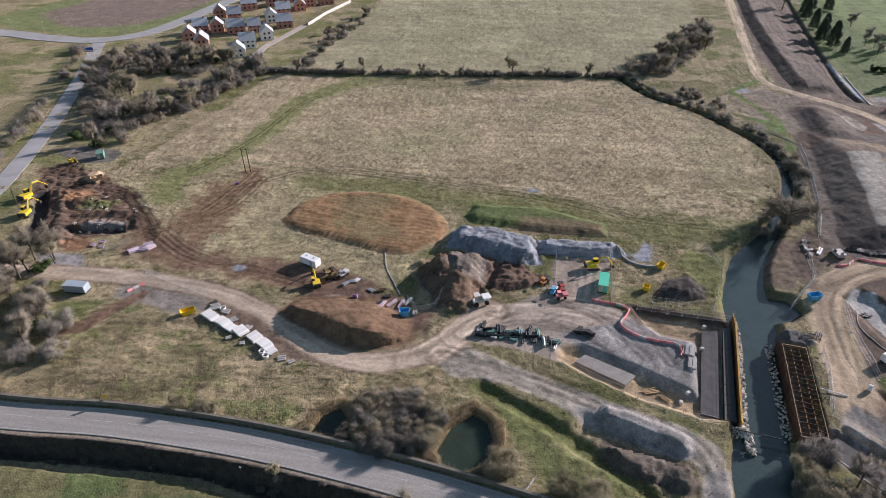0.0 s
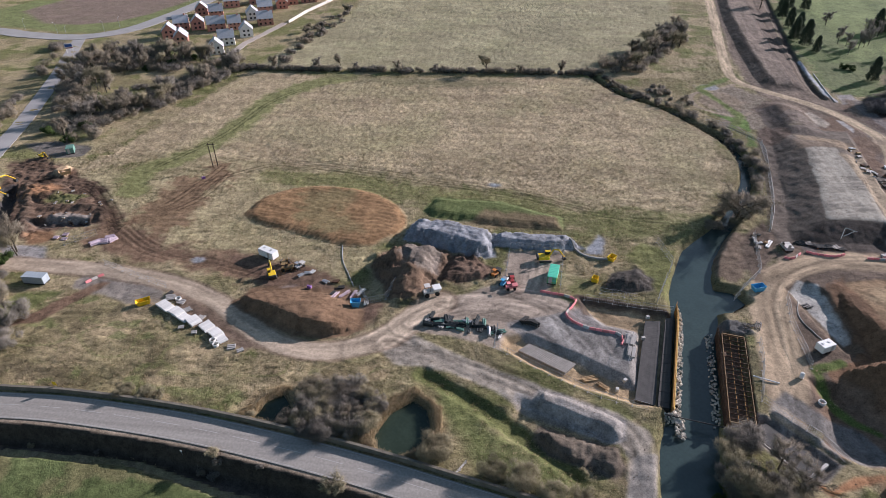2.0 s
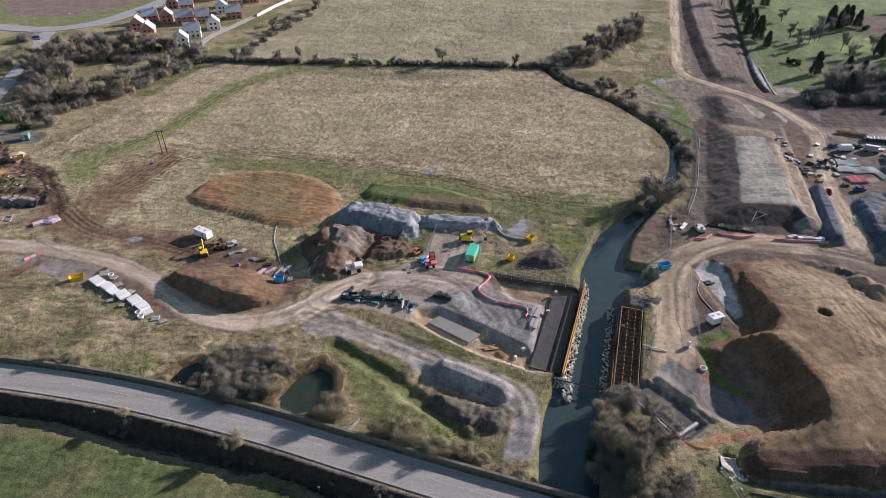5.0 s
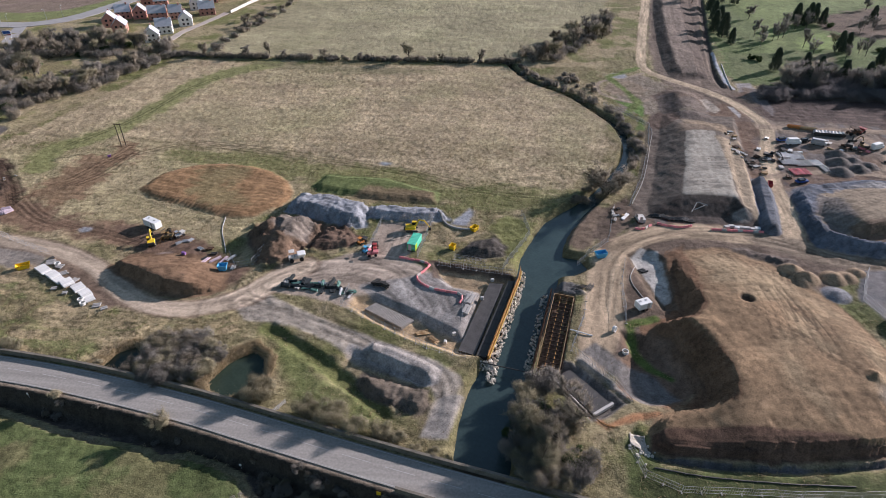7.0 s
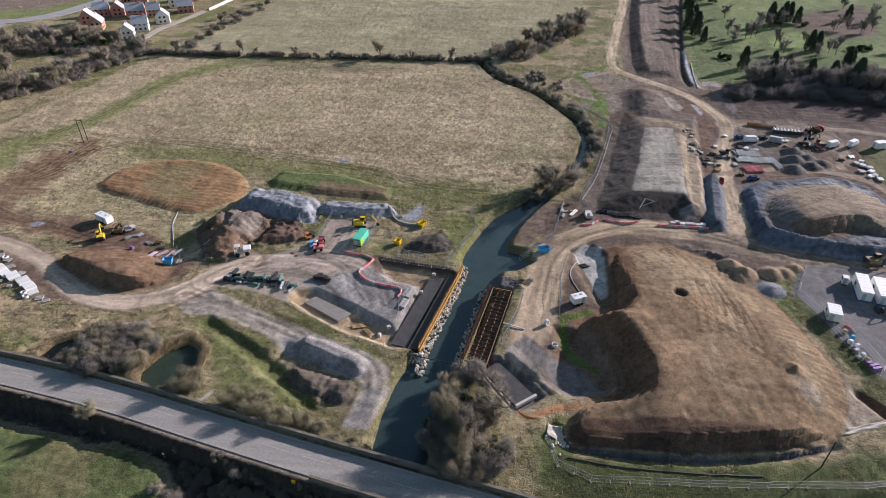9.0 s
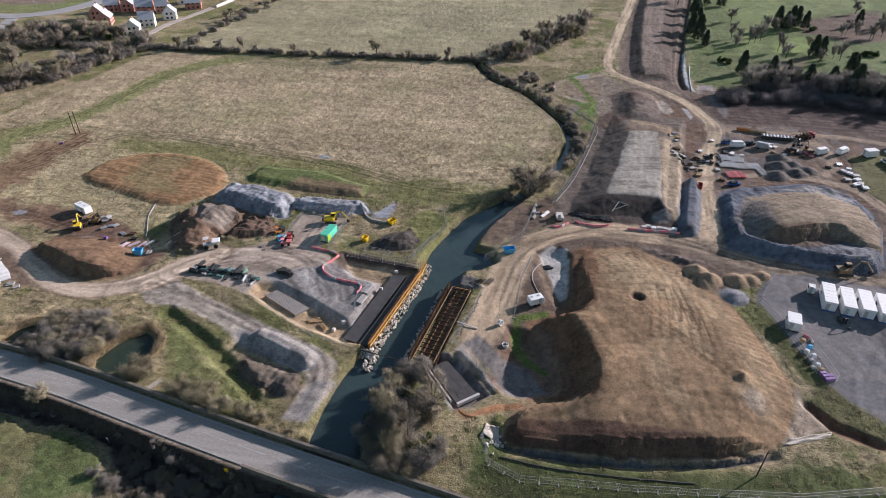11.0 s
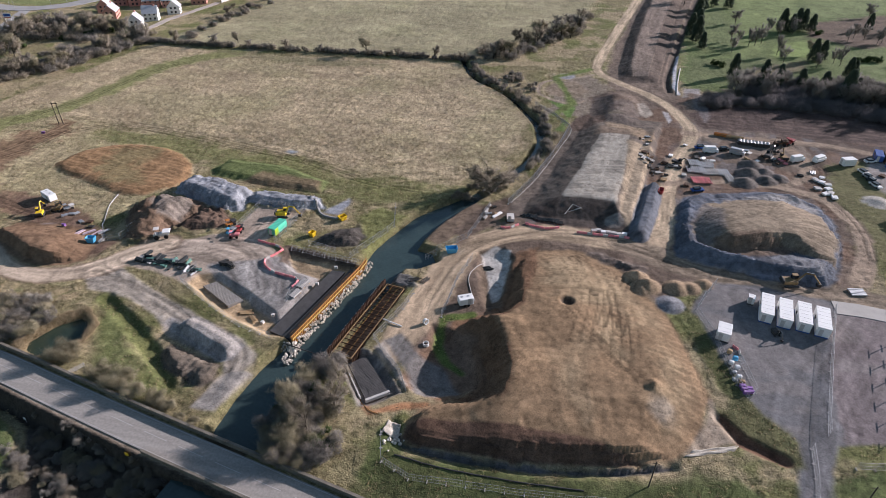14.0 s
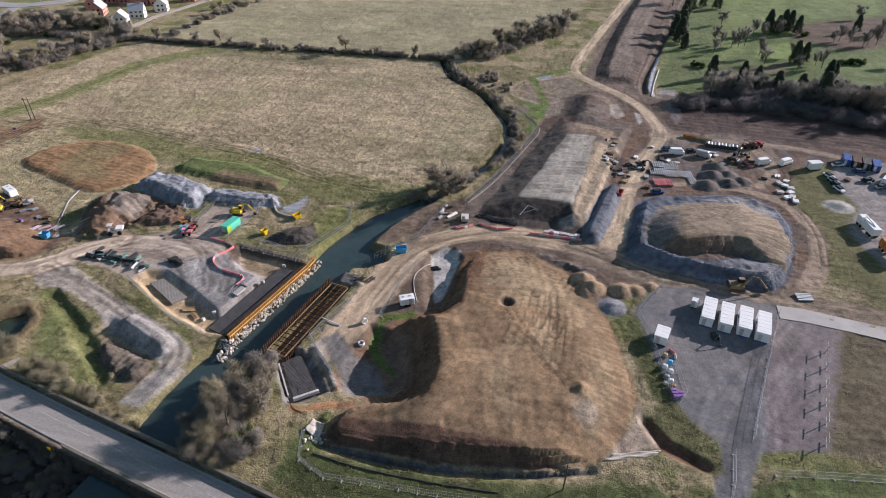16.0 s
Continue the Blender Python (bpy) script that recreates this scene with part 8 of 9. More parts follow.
def lamp(x, y, turn):
    e = thing("street_lamp", x, y, turn, None, "slim grey street lamp beside the far road", "street lamp", "street lamps")
    bm = bmesh.new()
    rod(bm, (0, 0, 0), (0, 0, 7.5), 0.09, 0.06)
    part("column", bm, STEEL, e)
    bm = bmesh.new()
    rod(bm, (0, 0, 7.5), (1.1, 0, 7.7), 0.04)
    part("arm", bm, STEEL, e)
    bm = bmesh.new()
    box(bm, 1.3, 0, 7.62, 0.8, 0.3, 0.14, bevel=0.04)
    part("lantern", bm, WHITE, e)


for i, (x, y) in enumerate(((-395, 266), (-369, 260), (-344, 256), (-311, 271), (-302, 346), (-330, 246), (-316, 262), (-420, 270))):
    lamp(x, y, 90 if i % 2 else -90)
e = thing("hoarding_sign", -311, 221, 25, None, "large blue and white hoarding on two posts", "sign")
for s in (-1.6, 1.6):
    bm = bmesh.new()
    rod(bm, (s, 0, 0), (s, 0, 5.2), 0.1)
    part("post", bm, WHITE, e)
bm = bmesh.new()
box(bm, 0, -0.12, 2.2, 4.2, 0.1, 2.8)
part("board", bm, WHITE, e)
for z, hh, mt in ((3.2, 1.5, BLUE), (2.35, 0.5, RED)):
    bm = bmesh.new()
    box(bm, 0, -0.19, z, 3.8, 0.03, hh)
    part("panel", bm, mt, e)

strip("slab_road", [(112, 38.8), (118, 38.8), (128, 37.6), (150, 34.5), (175, 31)], 2.6, 0.12, mat("pale_slab", (0.4, 0.38, 0.35), 0.9, scale=0.3, amt=0.15), 0.3, "pale concrete slab road beside the compound", "road", "structure", drape=True)
for i in range(26):
    o = new("stone", ROCKS[i % 5])
    k = rng.uniform(0.4, 0.9)
    x, y = 14.6 + rng.gauss(0, 0.8), -25.2 + rng.gauss(0, 1.4)
    o.matrix_basis = pose(x, y, zat(x, y) + 0.1, rng.uniform(0, 90), 0, rng.uniform(0, 360))
    o.scale = (k, k, k)
    tagged(o, "pale loose stone at the mound's foot", "stone", "stones at the culvert")
hose([(16, -28.9), (26, -29.6), (40, -29.3), (52, -28.3)], 0.16, DARK_STEEL, "dark sheet roll along the mound's foot")

# rubble and offcuts in the dug ground
for i in range(26):
    x, y = rng.uniform(-206, -184), rng.gauss(51.5, 1.8) if i % 2 else rng.uniform(55, 68)
    stack(x, y, rng.uniform(0, 180), rng.uniform(0.5, 1.2), rng.randint(1, 2), 0.4, 0.3, rng.uniform(0.15, 0.3), rng.choice((OFFWHITE, CONCRETE, CONCRETE, RUST)), "broken concrete and rusty offcuts in the dug ground", "rubble", 1, False, 0.5, "rubble_heap", "lump")

# scrap and stores between the embankment and the haul road
for i in range(20):
    x, y = (rng.uniform(66.5, 71), rng.uniform(102, 132)) if i % 2 else (rng.uniform(17, 27), rng.uniform(58, 68))
    stack(x, y, rng.uniform(0, 180), rng.uniform(1.0, 2.4), rng.randint(1, 3), 0.45, 0.35, rng.uniform(0.2, 0.45), rng.choice((DARK_STEEL, RUST, CONCRETE, OFFWHITE, WOOD, STEEL)), "loose scrap and timber beside the embankment", "scrap", 1, rng.random() < 0.3, 0.5, "scrap_heap", "piece")
for i in range(16):
    stack(rng.uniform(67, 73.5), rng.uniform(103, 118), rng.uniform(0, 180), rng.uniform(0.8, 3.2), rng.randint(1, 3), 0.5, 0.35, rng.uniform(0.2, 0.5), rng.choice((DARK_STEEL, DARK_STEEL, RUST, STEEL, WOOD, OFFWHITE)), "dark scrap steel and timber beside the haul road", "scrap", 1, rng.random() < 0.3, 0.5, "scrap_heap", "piece")
# gate where a path meets the road
gate = thing("field_gate", -60, -25.6, 60, None, "weathered pale timber gate between pond and road", "gate")
for x in (0.0, 1.8, 3.6):
    bm = bmesh.new()
    box(bm, x, 0, -0.2, 0.14, 0.14, 1.5)
    part("post", bm, OFFWHITE, gate)
for z in (0.4, 0.8, 1.15):
    bm = bmesh.new()
    box(bm, 1.8, 0, z, 3.6, 0.05, 0.12)
    part("rail", bm, OFFWHITE, gate)

def draped_sheet(quad, n, lift, material, label, name="geotextile_sheet"):
    """A cloth laid over the ground, with folds and a hem of its own thickness."""
    q = [np.array(v, float) for v in quad]
    bm = bmesh.new()
    top, low = [], []
    for i in range(n + 1):
        for j in range(n + 1):
            u, v = i / n, j / n
            x, y = (q[0] * (1 - u) + q[1] * u) * (1 - v) + (q[3] * (1 - u) + q[2] * u) * v
            z = zat(x, y) + lift + 0.16 * math.sin(u * 9 + v * 4) * math.sin(v * 7 + 1.3) + rng.uniform(-0.04, 0.04)
            top.append(bm.verts.new((x, y, z)))
            low.append(bm.verts.new((x, y, z - 0.05)))
    w = n + 1
    for i in range(n):
        for j in range(n):
            k = (i * w + j, (i + 1) * w + j, (i + 1) * w + j + 1, i * w + j + 1)
            bm.faces.new([top[m] for m in k]), bm.faces.new([low[m] for m in k[::-1]])
    for a, b in [(i * w, (i + 1) * w) for i in range(n)] + [(n * w + j, n * w + j + 1) for j in range(n)] + [((i + 1) * w + n, i * w + n) for i in range(n)] + [(j + 1, j) for j in range(n)]:
        bm.faces.new((top[a], low[a], low[b], top[b]))
    bmesh.ops.recalc_face_normals(bm, faces=bm.faces)
    return tagged(part(name, bm, material, None, "", True), label, "sheeting")


CLOTH = mat("dusty_geotextile", (0.42, 0.38, 0.32), 0.9, scale=0.6, amt=0.35, fine=4, bump=0.3)
draped_sheet([(12.0, -24.2), (12.4, -20.9), (15.2, -21.6), (15.6, -25.6)], 12, 0.3, CLOTH, "crumpled pale geotextile sheet at the mound's tip")
draped_sheet([(70.4, -16.8), (72.4, -14.6), (81.4, -11.2), (80.4, -12.8)], 10, 0.12, CLOTH, "torn pale sheet along the edge of the ramp")


def lorry(x, y, turn, l, material, label, load):
    """A heavy lorry: chassis, cab with its windscreen, body, eight wheels. Its front is +x."""
    e = thing("lorry", x, y, turn, None, label, "lorry", "parked vehicles")
    bm = bmesh.new()
    box(bm, 0, 0, 0.75, l, 1.0, 0.3, bevel=0.04)
    part("chassis", bm, DARK_STEEL, e)
    bm = bmesh.new()
    box(bm, l / 2 - 1.1, 0, 0.7, 2.2, 2.5, 2.5, bevel=0.16)
    cab = part("cab", bm, material, e)
    bm = bmesh.new()
    box(bm, l / 2 + 0.01, 0, 1.9, 0.08, 2.1, 0.95, bevel=0.03)
    part("windscreen", bm, GLASS, cab)
    bm = bmesh.new()
    if load == "drum":
        rod(bm, (-l * 0.38, 0, 2.6), (l * 0.06, 0, 2.2), 0.8, 1.2, 14)
        rod(bm, (l * 0.06, 0, 2.2), (l * 0.24, 0, 2.05), 1.2, 0.75, 14)
        part("mixer_drum", bm, material, e)
    else:
        box(bm, -1.3, 0, 1.05, l - 3.0, 2.45, 2.2, bevel=0.08)
        part("body", bm, material, e)
        bm = bmesh.new()
        rod(bm, (-l * 0.3, 0, 3.35), (l * 0.3, 0, 3.7), 0.16, sides=8)
        part("boom", bm, material, e)
    for sx in (-l * 0.36, -l * 0.22, l * 0.2, l * 0.38):
        for sy in (-1, 1):
            bm = bmesh.new()
            rod(bm, (sx, sy * 0.85, 0.5), (sx, sy * 1.2, 0.5), 0.5, sides=12)
            part("wheel", bm, RUBBER, e)
    return e


lorry(145.6, 86, 100, 9.5, WHITE, "white concrete pump lorry on the far yard's paving", "box")
lorry(147.6, 73, 95, 9.5, ORANGE, "orange lorry with a folded boom on the far yard", "box")

# ---- vegetation ----
def sliver_mesh(name, starts, ways, widths, material, taper=0.3):
    """Many thin upright or leaning blades or twigs in one mesh: two crossing quads each."""
    n = len(starts)
    up = np.cross(ways, np.array([0.31, 0.67, 0.21]))
    up /= np.linalg.norm(up, axis=1)[:, None] + 1e-9
    side = np.cross(ways, up)
    side /= np.linalg.norm(side, axis=1)[:, None] + 1e-9
    w = widths[:, None] / 2
    ends = starts + ways
    V = np.stack([starts - up * w, starts + up * w * 0.5 + side * w * 0.87, starts + up * w * 0.5 - side * w * 0.87, ends], 1).reshape(-1, 3)
    i = np.arange(n)[:, None] * 4
    F = np.concatenate([i + np.array([[0, 1, 3]]), i + np.array([[1, 2, 3]]), i + np.array([[2, 0, 3]])], 0)
    me = bpy.data.meshes.new(name)
    me.vertices.add(len(V))
    me.vertices.foreach_set("co", V.astype(np.float32).ravel())
    me.loops.add(F.size)
    me.loops.foreach_set("vertex_index", F.astype(np.int32).ravel())
    me.polygons.add(len(F))
    me.polygons.foreach_set("loop_start", np.arange(0, F.size, 3, dtype=np.int32))
    me.update(calc_edges=True)
    me.materials.append(material)
    return me


def bare_tree(seed, height, spread, twigs, material, stems=1):
    """Trunk, limbs and a crown of fine twigs; returns the two meshes."""
    r = np.random.RandomState(seed)
    bm = bmesh.new()
    tips = []
    for s in range(stems):
        lean = Vector((r.uniform(-1, 1), r.uniform(-1, 1), 0)) * (0.12 if stems == 1 else 0.5) * height * 0.5
        top = Vector((0, 0, height * (0.62 if stems == 1 else 0.42))) + lean
        rod(bm, (r.uniform(-0.2, 0.2) * (stems > 1), 0, -0.3), top, height * 0.028, height * 0.016, 6)
        for k in range(11 if stems == 1 else 4):
            a, f = r.uniform(0, 2 * math.pi), r.uniform(0.35, 1.0)
            base = Vector((0, 0, -0.3)).lerp(top, f)
            end = base + Vector((math.cos(a) * spread * r.uniform(0.25, 0.5), math.sin(a) * spread * r.uniform(0.25, 0.5), height * r.uniform(0.24, 0.42)))
            rod(bm, base, end, height * 0.011, height * 0.005, 5)
            for q in range(4):
                f2 = r.uniform(0.4, 1.0)
                b2 = base.lerp(end, f2)
                e2 = b2 + Vector((r.normal(), r.normal(), r.uniform(0.1, 1.4))) * height * 0.10
                rod(bm, b2, e2, height * 0.005, height * 0.002, 4)
                tips += [tuple(b2.lerp(e2, u)) for u in (0.3, 0.6, 1.0)] + [tuple(b2)]
    trunk = bpy.data.meshes.new("trunk")
    bm.to_mesh(trunk)
    bm.free()
    trunk.materials.append(BARK)
    tips = np.array(tips)
    pick = tips[r.randint(0, len(tips), twigs)]
    c = np.array([0, 0, height * 0.45])
    out = pick - c
    out /= np.linalg.norm(out, axis=1)[:, None] + 1e-6
    start = pick + r.normal(0, height * 0.035, (twigs, 3))
    way = (out * 0.7 + r.normal(0, 0.55, (twigs, 3)) + np.array([0, 0, 0.25])) * height * 0.085
    crown = sliver_mesh("crown", start, way, r.uniform(0.04, 0.09, twigs), material)
    return trunk, crown


def bush(seed, height, width, twigs, material, leafy=False):
    """A dense shrub: stems and twigs thrown outwards through an uneven dome."""
    r = np.random.RandomState(seed)
    lobes = np.stack([r.uniform(-0.45, 0.45, 14) * width, r.uniform(-0.45, 0.45, 14) * width, r.uniform(0.15, 0.62, 14) * height], 1)
    rad = r.uniform(0.13, 0.26, 14) * width
    k = r.randint(0, 14, twigs)
    d = r.normal(0, 1, (twigs, 3))
    d /= np.linalg.norm(d, axis=1)[:, None]
    p = lobes[k] + d * (rad[k] * r.uniform(0.3, 1.0, twigs) ** 0.5)[:, None] * np.array([1, 1, 0.9])
    p[:, 2] = np.maximum(p[:, 2], 0.02)
    way = (d * 0.5 + r.normal(0, 0.45, (twigs, 3)) + np.array([0, 0, 0.6])) * (0.22 if leafy else 0.5) * min(1.4, height * 0.4)
    crown = sliver_mesh("crown", p, way, r.uniform(0.025, 0.055, twigs) * (4.4 if leafy else 1.0), material)
    bm = bmesh.new()
    for i in range(6):
        rod(bm, (r.uniform(-0.2, 0.2), r.uniform(-0.2, 0.2), -0.2), tuple(lobes[i]), 0.05, 0.02, 5)
    stems = bpy.data.meshes.new("stems")
    bm.to_mesh(stems)
    bm.free()
    stems.materials.append(BARK)
    return stems, crown


def conifer(seed, height, width, n):
    r = np.random.RandomState(seed)
    h = r.uniform(0.03, 1, n) ** 0.8
    a = r.uniform(0, 2 * math.pi, n)
    rad = width / 2 * (1 - h) ** 0.5 * r.uniform(0.5, 1.05, n) * (0.8 + 0.2 * np.sin(a * 3 + h * 20))
    p = np.stack([np.cos(a) * rad, np.sin(a) * rad, h * height], 1)
    way = np.stack([np.cos(a) * 0.5, np.sin(a) * 0.5, r.uniform(-0.1, 0.6, n)], 1) * height * 0.09
    crown = sliver_mesh("crown", p, way, np.full(n, height * 0.035), NEEDLE)
    bm = bmesh.new()
    rod(bm, (0, 0, -0.3), (0, 0, height * 0.95), height * 0.02, 0.02, 6)
    t = bpy.data.meshes.new("trunk")
    bm.to_mesh(t)
    bm.free()
    t.materials.append(BARK)
    return t, crown


TREES = [bare_tree(i, 8.0, 7.0, 2600, (TWIG, TWIG_GREY, TWIG_OLIVE)[i % 3]) for i in range(4)]
MULTI = [bare_tree(20 + i, 7.0, 8.0, 4200, (TWIG, TWIG_OLIVE)[i % 2], 5) for i in range(2)]
BUSHES = [bush(i, 3.0, 4.8, 4200, (TWIG, TWIG_GREY, TWIG_GREY, TWIG_OLIVE)[i % 4]) for i in range(4)]
GREENS = [bush(40 + i, 3.0, 3.6, 1700, LEAF, True) for i in range(2)]
CONES = [conifer(60 + i, 8.0, 5.0, 2200) for i in range(2)]
pr = random.Random(21)


def plant(meshes, x, y, k, label, category, name, group, kz=1.0):
    t, c = meshes
    e = thing(name, x, y, pr.uniform(0, 360), zat(x, y) - 0.05, label, category, group)
    e.scale = (k, k, k * kz)
    for nm, me in (("stems" if name == "shrub" else "trunk", t), ("crown", c)):
        o = new(nm, me)
        o.parent = e
    return e


def tree(x, y, k=1.0, i=None):
    plant(pr.choice(TREES) if i is None else TREES[i], x, y, k * pr.uniform(0.85, 1.15), "leafless winter tree with a fine brown crown", "tree", "tree", "bare trees")


FAR, FAR_DARK = [], []


def shrub(x, y, k=1.0, i=None, kz=1.0):
    if y > 95 or x < -225:
        FAR.append((x, y, k * pr.uniform(0.8, 1.2)))
        return
    plant(pr.choice(BUSHES) if i is None else BUSHES[i], x, y, k * pr.uniform(0.8, 1.2), "leafless grey-brown shrub on rough ground", "shrub", "shrub", "bare shrubs", kz)


def green(x, y, k=1.0):
    plant(pr.choice(GREENS), x, y, k * pr.uniform(0.85, 1.15), "dark evergreen bush among bare shrubs", "shrub", "shrub", "evergreen bushes")


def fir(x, y, k=1.0):
    plant(pr.choice(CONES), x, y, k * pr.uniform(0.85, 1.15), "dark green conifer beside the golf course", "tree", "conifer", "conifers")


def inside(poly):
    P = np.array(poly)
    while True:
        x, y = pr.uniform(P[:, 0].min(), P[:, 0].max()), pr.uniform(P[:, 1].min(), P[:, 1].max())
        if sd_poly(poly, np.array([x]), np.array([y]))[0] < 0:
            return x, y


def thicket(poly, n, k, trees=0.0, greens=0.0, i=None):
    for _ in range(n):
        x, y = inside(poly)
        u = pr.random()
        if u < trees:
            tree(x, y, k * 0.9)
        elif u < trees + greens:
            green(x, y, k)
        else:
            shrub(x, y, k, i)


# by the ponds
thicket([(-97, -17.5), (-93, -8), (-84, -5.5), (-79, -8), (-77.5, -14), (-79, -19.5), (-88, -20)], 58, 0.9, 0, 0, None)
# river bank beside the cofferdam
thicket([(-10, -11), (-4, -9), (0, -15), (3, -24), (5, -31), (-2, -36), (-9.5, -34), (-11, -22)], 44, 1.1, 0.12, 0.12)
# trees at the west
thicket([(-216, 36), (-196, 34), (-186, 18), (-172, 6), (-166, -4), (-180, -12), (-215, -12), (-235, 10)], 58, 1.3, 0.4, 0.12)
# roadside shrubs
for x, y, k in ((-133, -14.5, 0.8), (-129, -14.2, 0.9), (-126, -14.8, 0.7), (-64, -21.6, 1.15), (-66.5, -21, 0.9), (-53, -24.6, 1.1), (-47, -25.6, 1.2), (-42, -26.8, 1.1), (-37, -27.8, 0.9), (-104, -17, 0.5), (-33, -28, 0.6), (-29, -31, 0.6), (-26, -31, 0.5)):
    shrub(x, y, k, 3)
plant(MULTI[1], -81.5, -31, 0.7, "half-bare ivy-clad tree on the road's shoulder", "tree", "tree", "bare trees")
shrub(-107, -26.5, 0.5, 3)
# south slope scrub
for i in range(62):
    x = pr.uniform(-62, 25) if i % 8 else pr.uniform(-150, -62)
    y = float(np.interp(x, [p[0] for p in ROAD], [p[1] for p in ROAD])) - (pr.uniform(4.8, 15) if x > -62 else pr.uniform(4.6, 7.0))
    shrub(x, y, pr.uniform(0.3, 0.5))
for i in range(70):
    x = pr.uniform(-58, -24)
    y = float(np.interp(x, [p[0] for p in ROAD], [p[1] for p in ROAD])) - pr.uniform(5, 17)
    if sd_line(RIVER, np.array([x]), np.array([y]))[0] > 0.5:
        shrub(x, y, pr.uniform(0.35, 0.7))
# river tree and its undergrowth
plant(MULTI[0], 17, 78, 1.9, "large many-stemmed leafless tree on the river bank", "tree", "tree", "bare trees")
for x, y in ((11, 79), (14, 83), (20, 84), (9, 74), (16, 75), (22, 81), (6.5, 72)):
    shrub(x, y, 0.8)
# field hedge
P = np.array(HEDGE)
for i in range(170):
    j = pr.uniform(0, len(P) - 1.01)
    a = P[int(j)] * (1 - j % 1) + P[int(j) + 1] * (j % 1)
    shrub(a[0], a[1] + pr.uniform(-1.0, 1.0), pr.uniform(0.55, 1.0), 1 if pr.random() < 0.5 else 3)
for x, y, k in ((-72, 211, 1.15), (-35, 213, 0.95), (-118, 208, 0.6), (-160, 206, 0.8), (-183, 204, 0.9), (-98, 209, 0.5), (-55, 211, 0.5), (-20, 214, 0.7), (-150, 214, 0.7), (-140, 208, 0.6)):
    tree(x, y, k)
# banks of the upper river
for i in range(110):
    j = pr.uniform(0.62, 0.995) * (len(RIVER) - 1)
    a = np.array(RIVER[int(j)][:2])
    if a[1] < 70:
        continue
    shrub(a[0] + pr.uniform(1.0, 5.5), a[1] + pr.uniform(-2, 3), pr.uniform(0.45, 0.95))
thicket([(-18, 216), (2, 216), (20, 240), (40, 280), (44, 320), (30, 300), (5, 250), (-14, 232)], 80, 1.3, 0.15)
thicket([(4, 186), (22, 172), (26, 180), (8, 200)], 16, 0.6)
# north-west scrub belt
thicket([(-201, 200), (-190, 203), (-195, 190), (-212, 165), (-222, 140), (-222, 112), (-232, 108), (-234, 140), (-222, 175)], 60, 1.15, 0.12)
thicket([(-292, 212), (-262, 213), (-238, 206), (-206, 203), (-199, 214), (-230, 218), (-262, 224), (-292, 225)], 60, 1.3, 0.3, 0.25)
thicket([(-268, 150), (-258, 148), (-250, 120), (-240, 105), (-228, 104), (-236, 150), (-262, 190), (-285, 210), (-290, 195)], 56, 1.3, 0.35, 0.1)
thicket([(-246, 118), (-205, 190), (-215, 198), (-255, 150)], 18, 0.8)
for i in range(40):
    j = pr.uniform(0.2, 0.95) * (len(LEFT_ROAD) - 1)
    a = LEFT_ROAD[int(j)]
    shrub(a[0] - pr.uniform(6, 11), a[1] - pr.uniform(0, 6), 1.1)
thicket([(-205, 214), (-192, 214), (-185, 240), (-190, 280), (-180, 330), (-172, 330), (-178, 260), (-180, 215)], 40, 0.9, 0.15)
thicket([(-232, 107), (-238, 118), (-228, 126), (-215, 144), (-208, 163), (-199, 198), (-208, 222), (-220, 191), (-232, 164), (-242, 144), (-246, 124)], 95, 1.1, 0.1, 0.03)
thicket([(-284, 184), (-267, 188), (-232, 192), (-229, 209), (-256, 222), (-290, 222), (-300, 212)], 90, 1.15, 0.15, 0.12)
thicket([(-258, 136), (-256, 152), (-272, 178), (-279, 172), (-270, 150)], 30, 1.0, 0.15)
# golf course trees
for x, y, k in ((104, 278, 1.7), (102, 290, 1.5), (107, 300, 1.6), (109, 320, 1.7), (106, 266, 1.3), (115, 219, 1.3), (129, 218, 1.2), (135, 215, 1.2), (160, 255, 1.3), (165, 258, 1.2), (157, 192, 1.7), (170, 231, 1.3), (173, 233, 1.1), (157, 314, 1.5),
                (162, 313, 1.5), (170, 320, 1.6), (166, 318, 1.5), (174, 316, 1.3), (135, 369, 1.5), (113, 345, 1.6), (117, 360, 1.6), (230, 260, 1.2), (236, 300, 1.4), (210, 330, 1.4), (126, 372, 1.3)):
    fir(x, y, k)
for x, y, k in ((184, 259, 1.1), (188, 260, 1.1), (193, 262, 1.2), (109, 237, 1.1), (139, 208, 1.2), (177, 312, 1.3), (112, 234, 1.0), (145, 209, 1.1)):
    green(x, y, k)
for x, y in ((127, 280), (132, 276), (140, 283), (144, 262), (162, 308), (159, 243), (170, 254), (166, 209), (169, 204), (208, 301), (213, 303), (195, 307), (124, 284), (136, 279), (121, 262), (204, 296), (200, 305), (190, 300), (172, 250), (152, 300), (148, 306), (218, 320), (225, 330)):
    plant(TREES[1], x, y, 0.75 * pr.uniform(0.8, 1.15), "slender leafless birch on the golf course", "tree", "tree", "bare trees", 1.6)
for _ in range(8):
    tree(pr.uniform(105, 300), pr.uniform(225, 430), pr.uniform(0.9, 1.5), pr.choice((1, 1, 2)))
tree(173, 181, 1.9, 0), tree(186, 192, 1.5, 0)
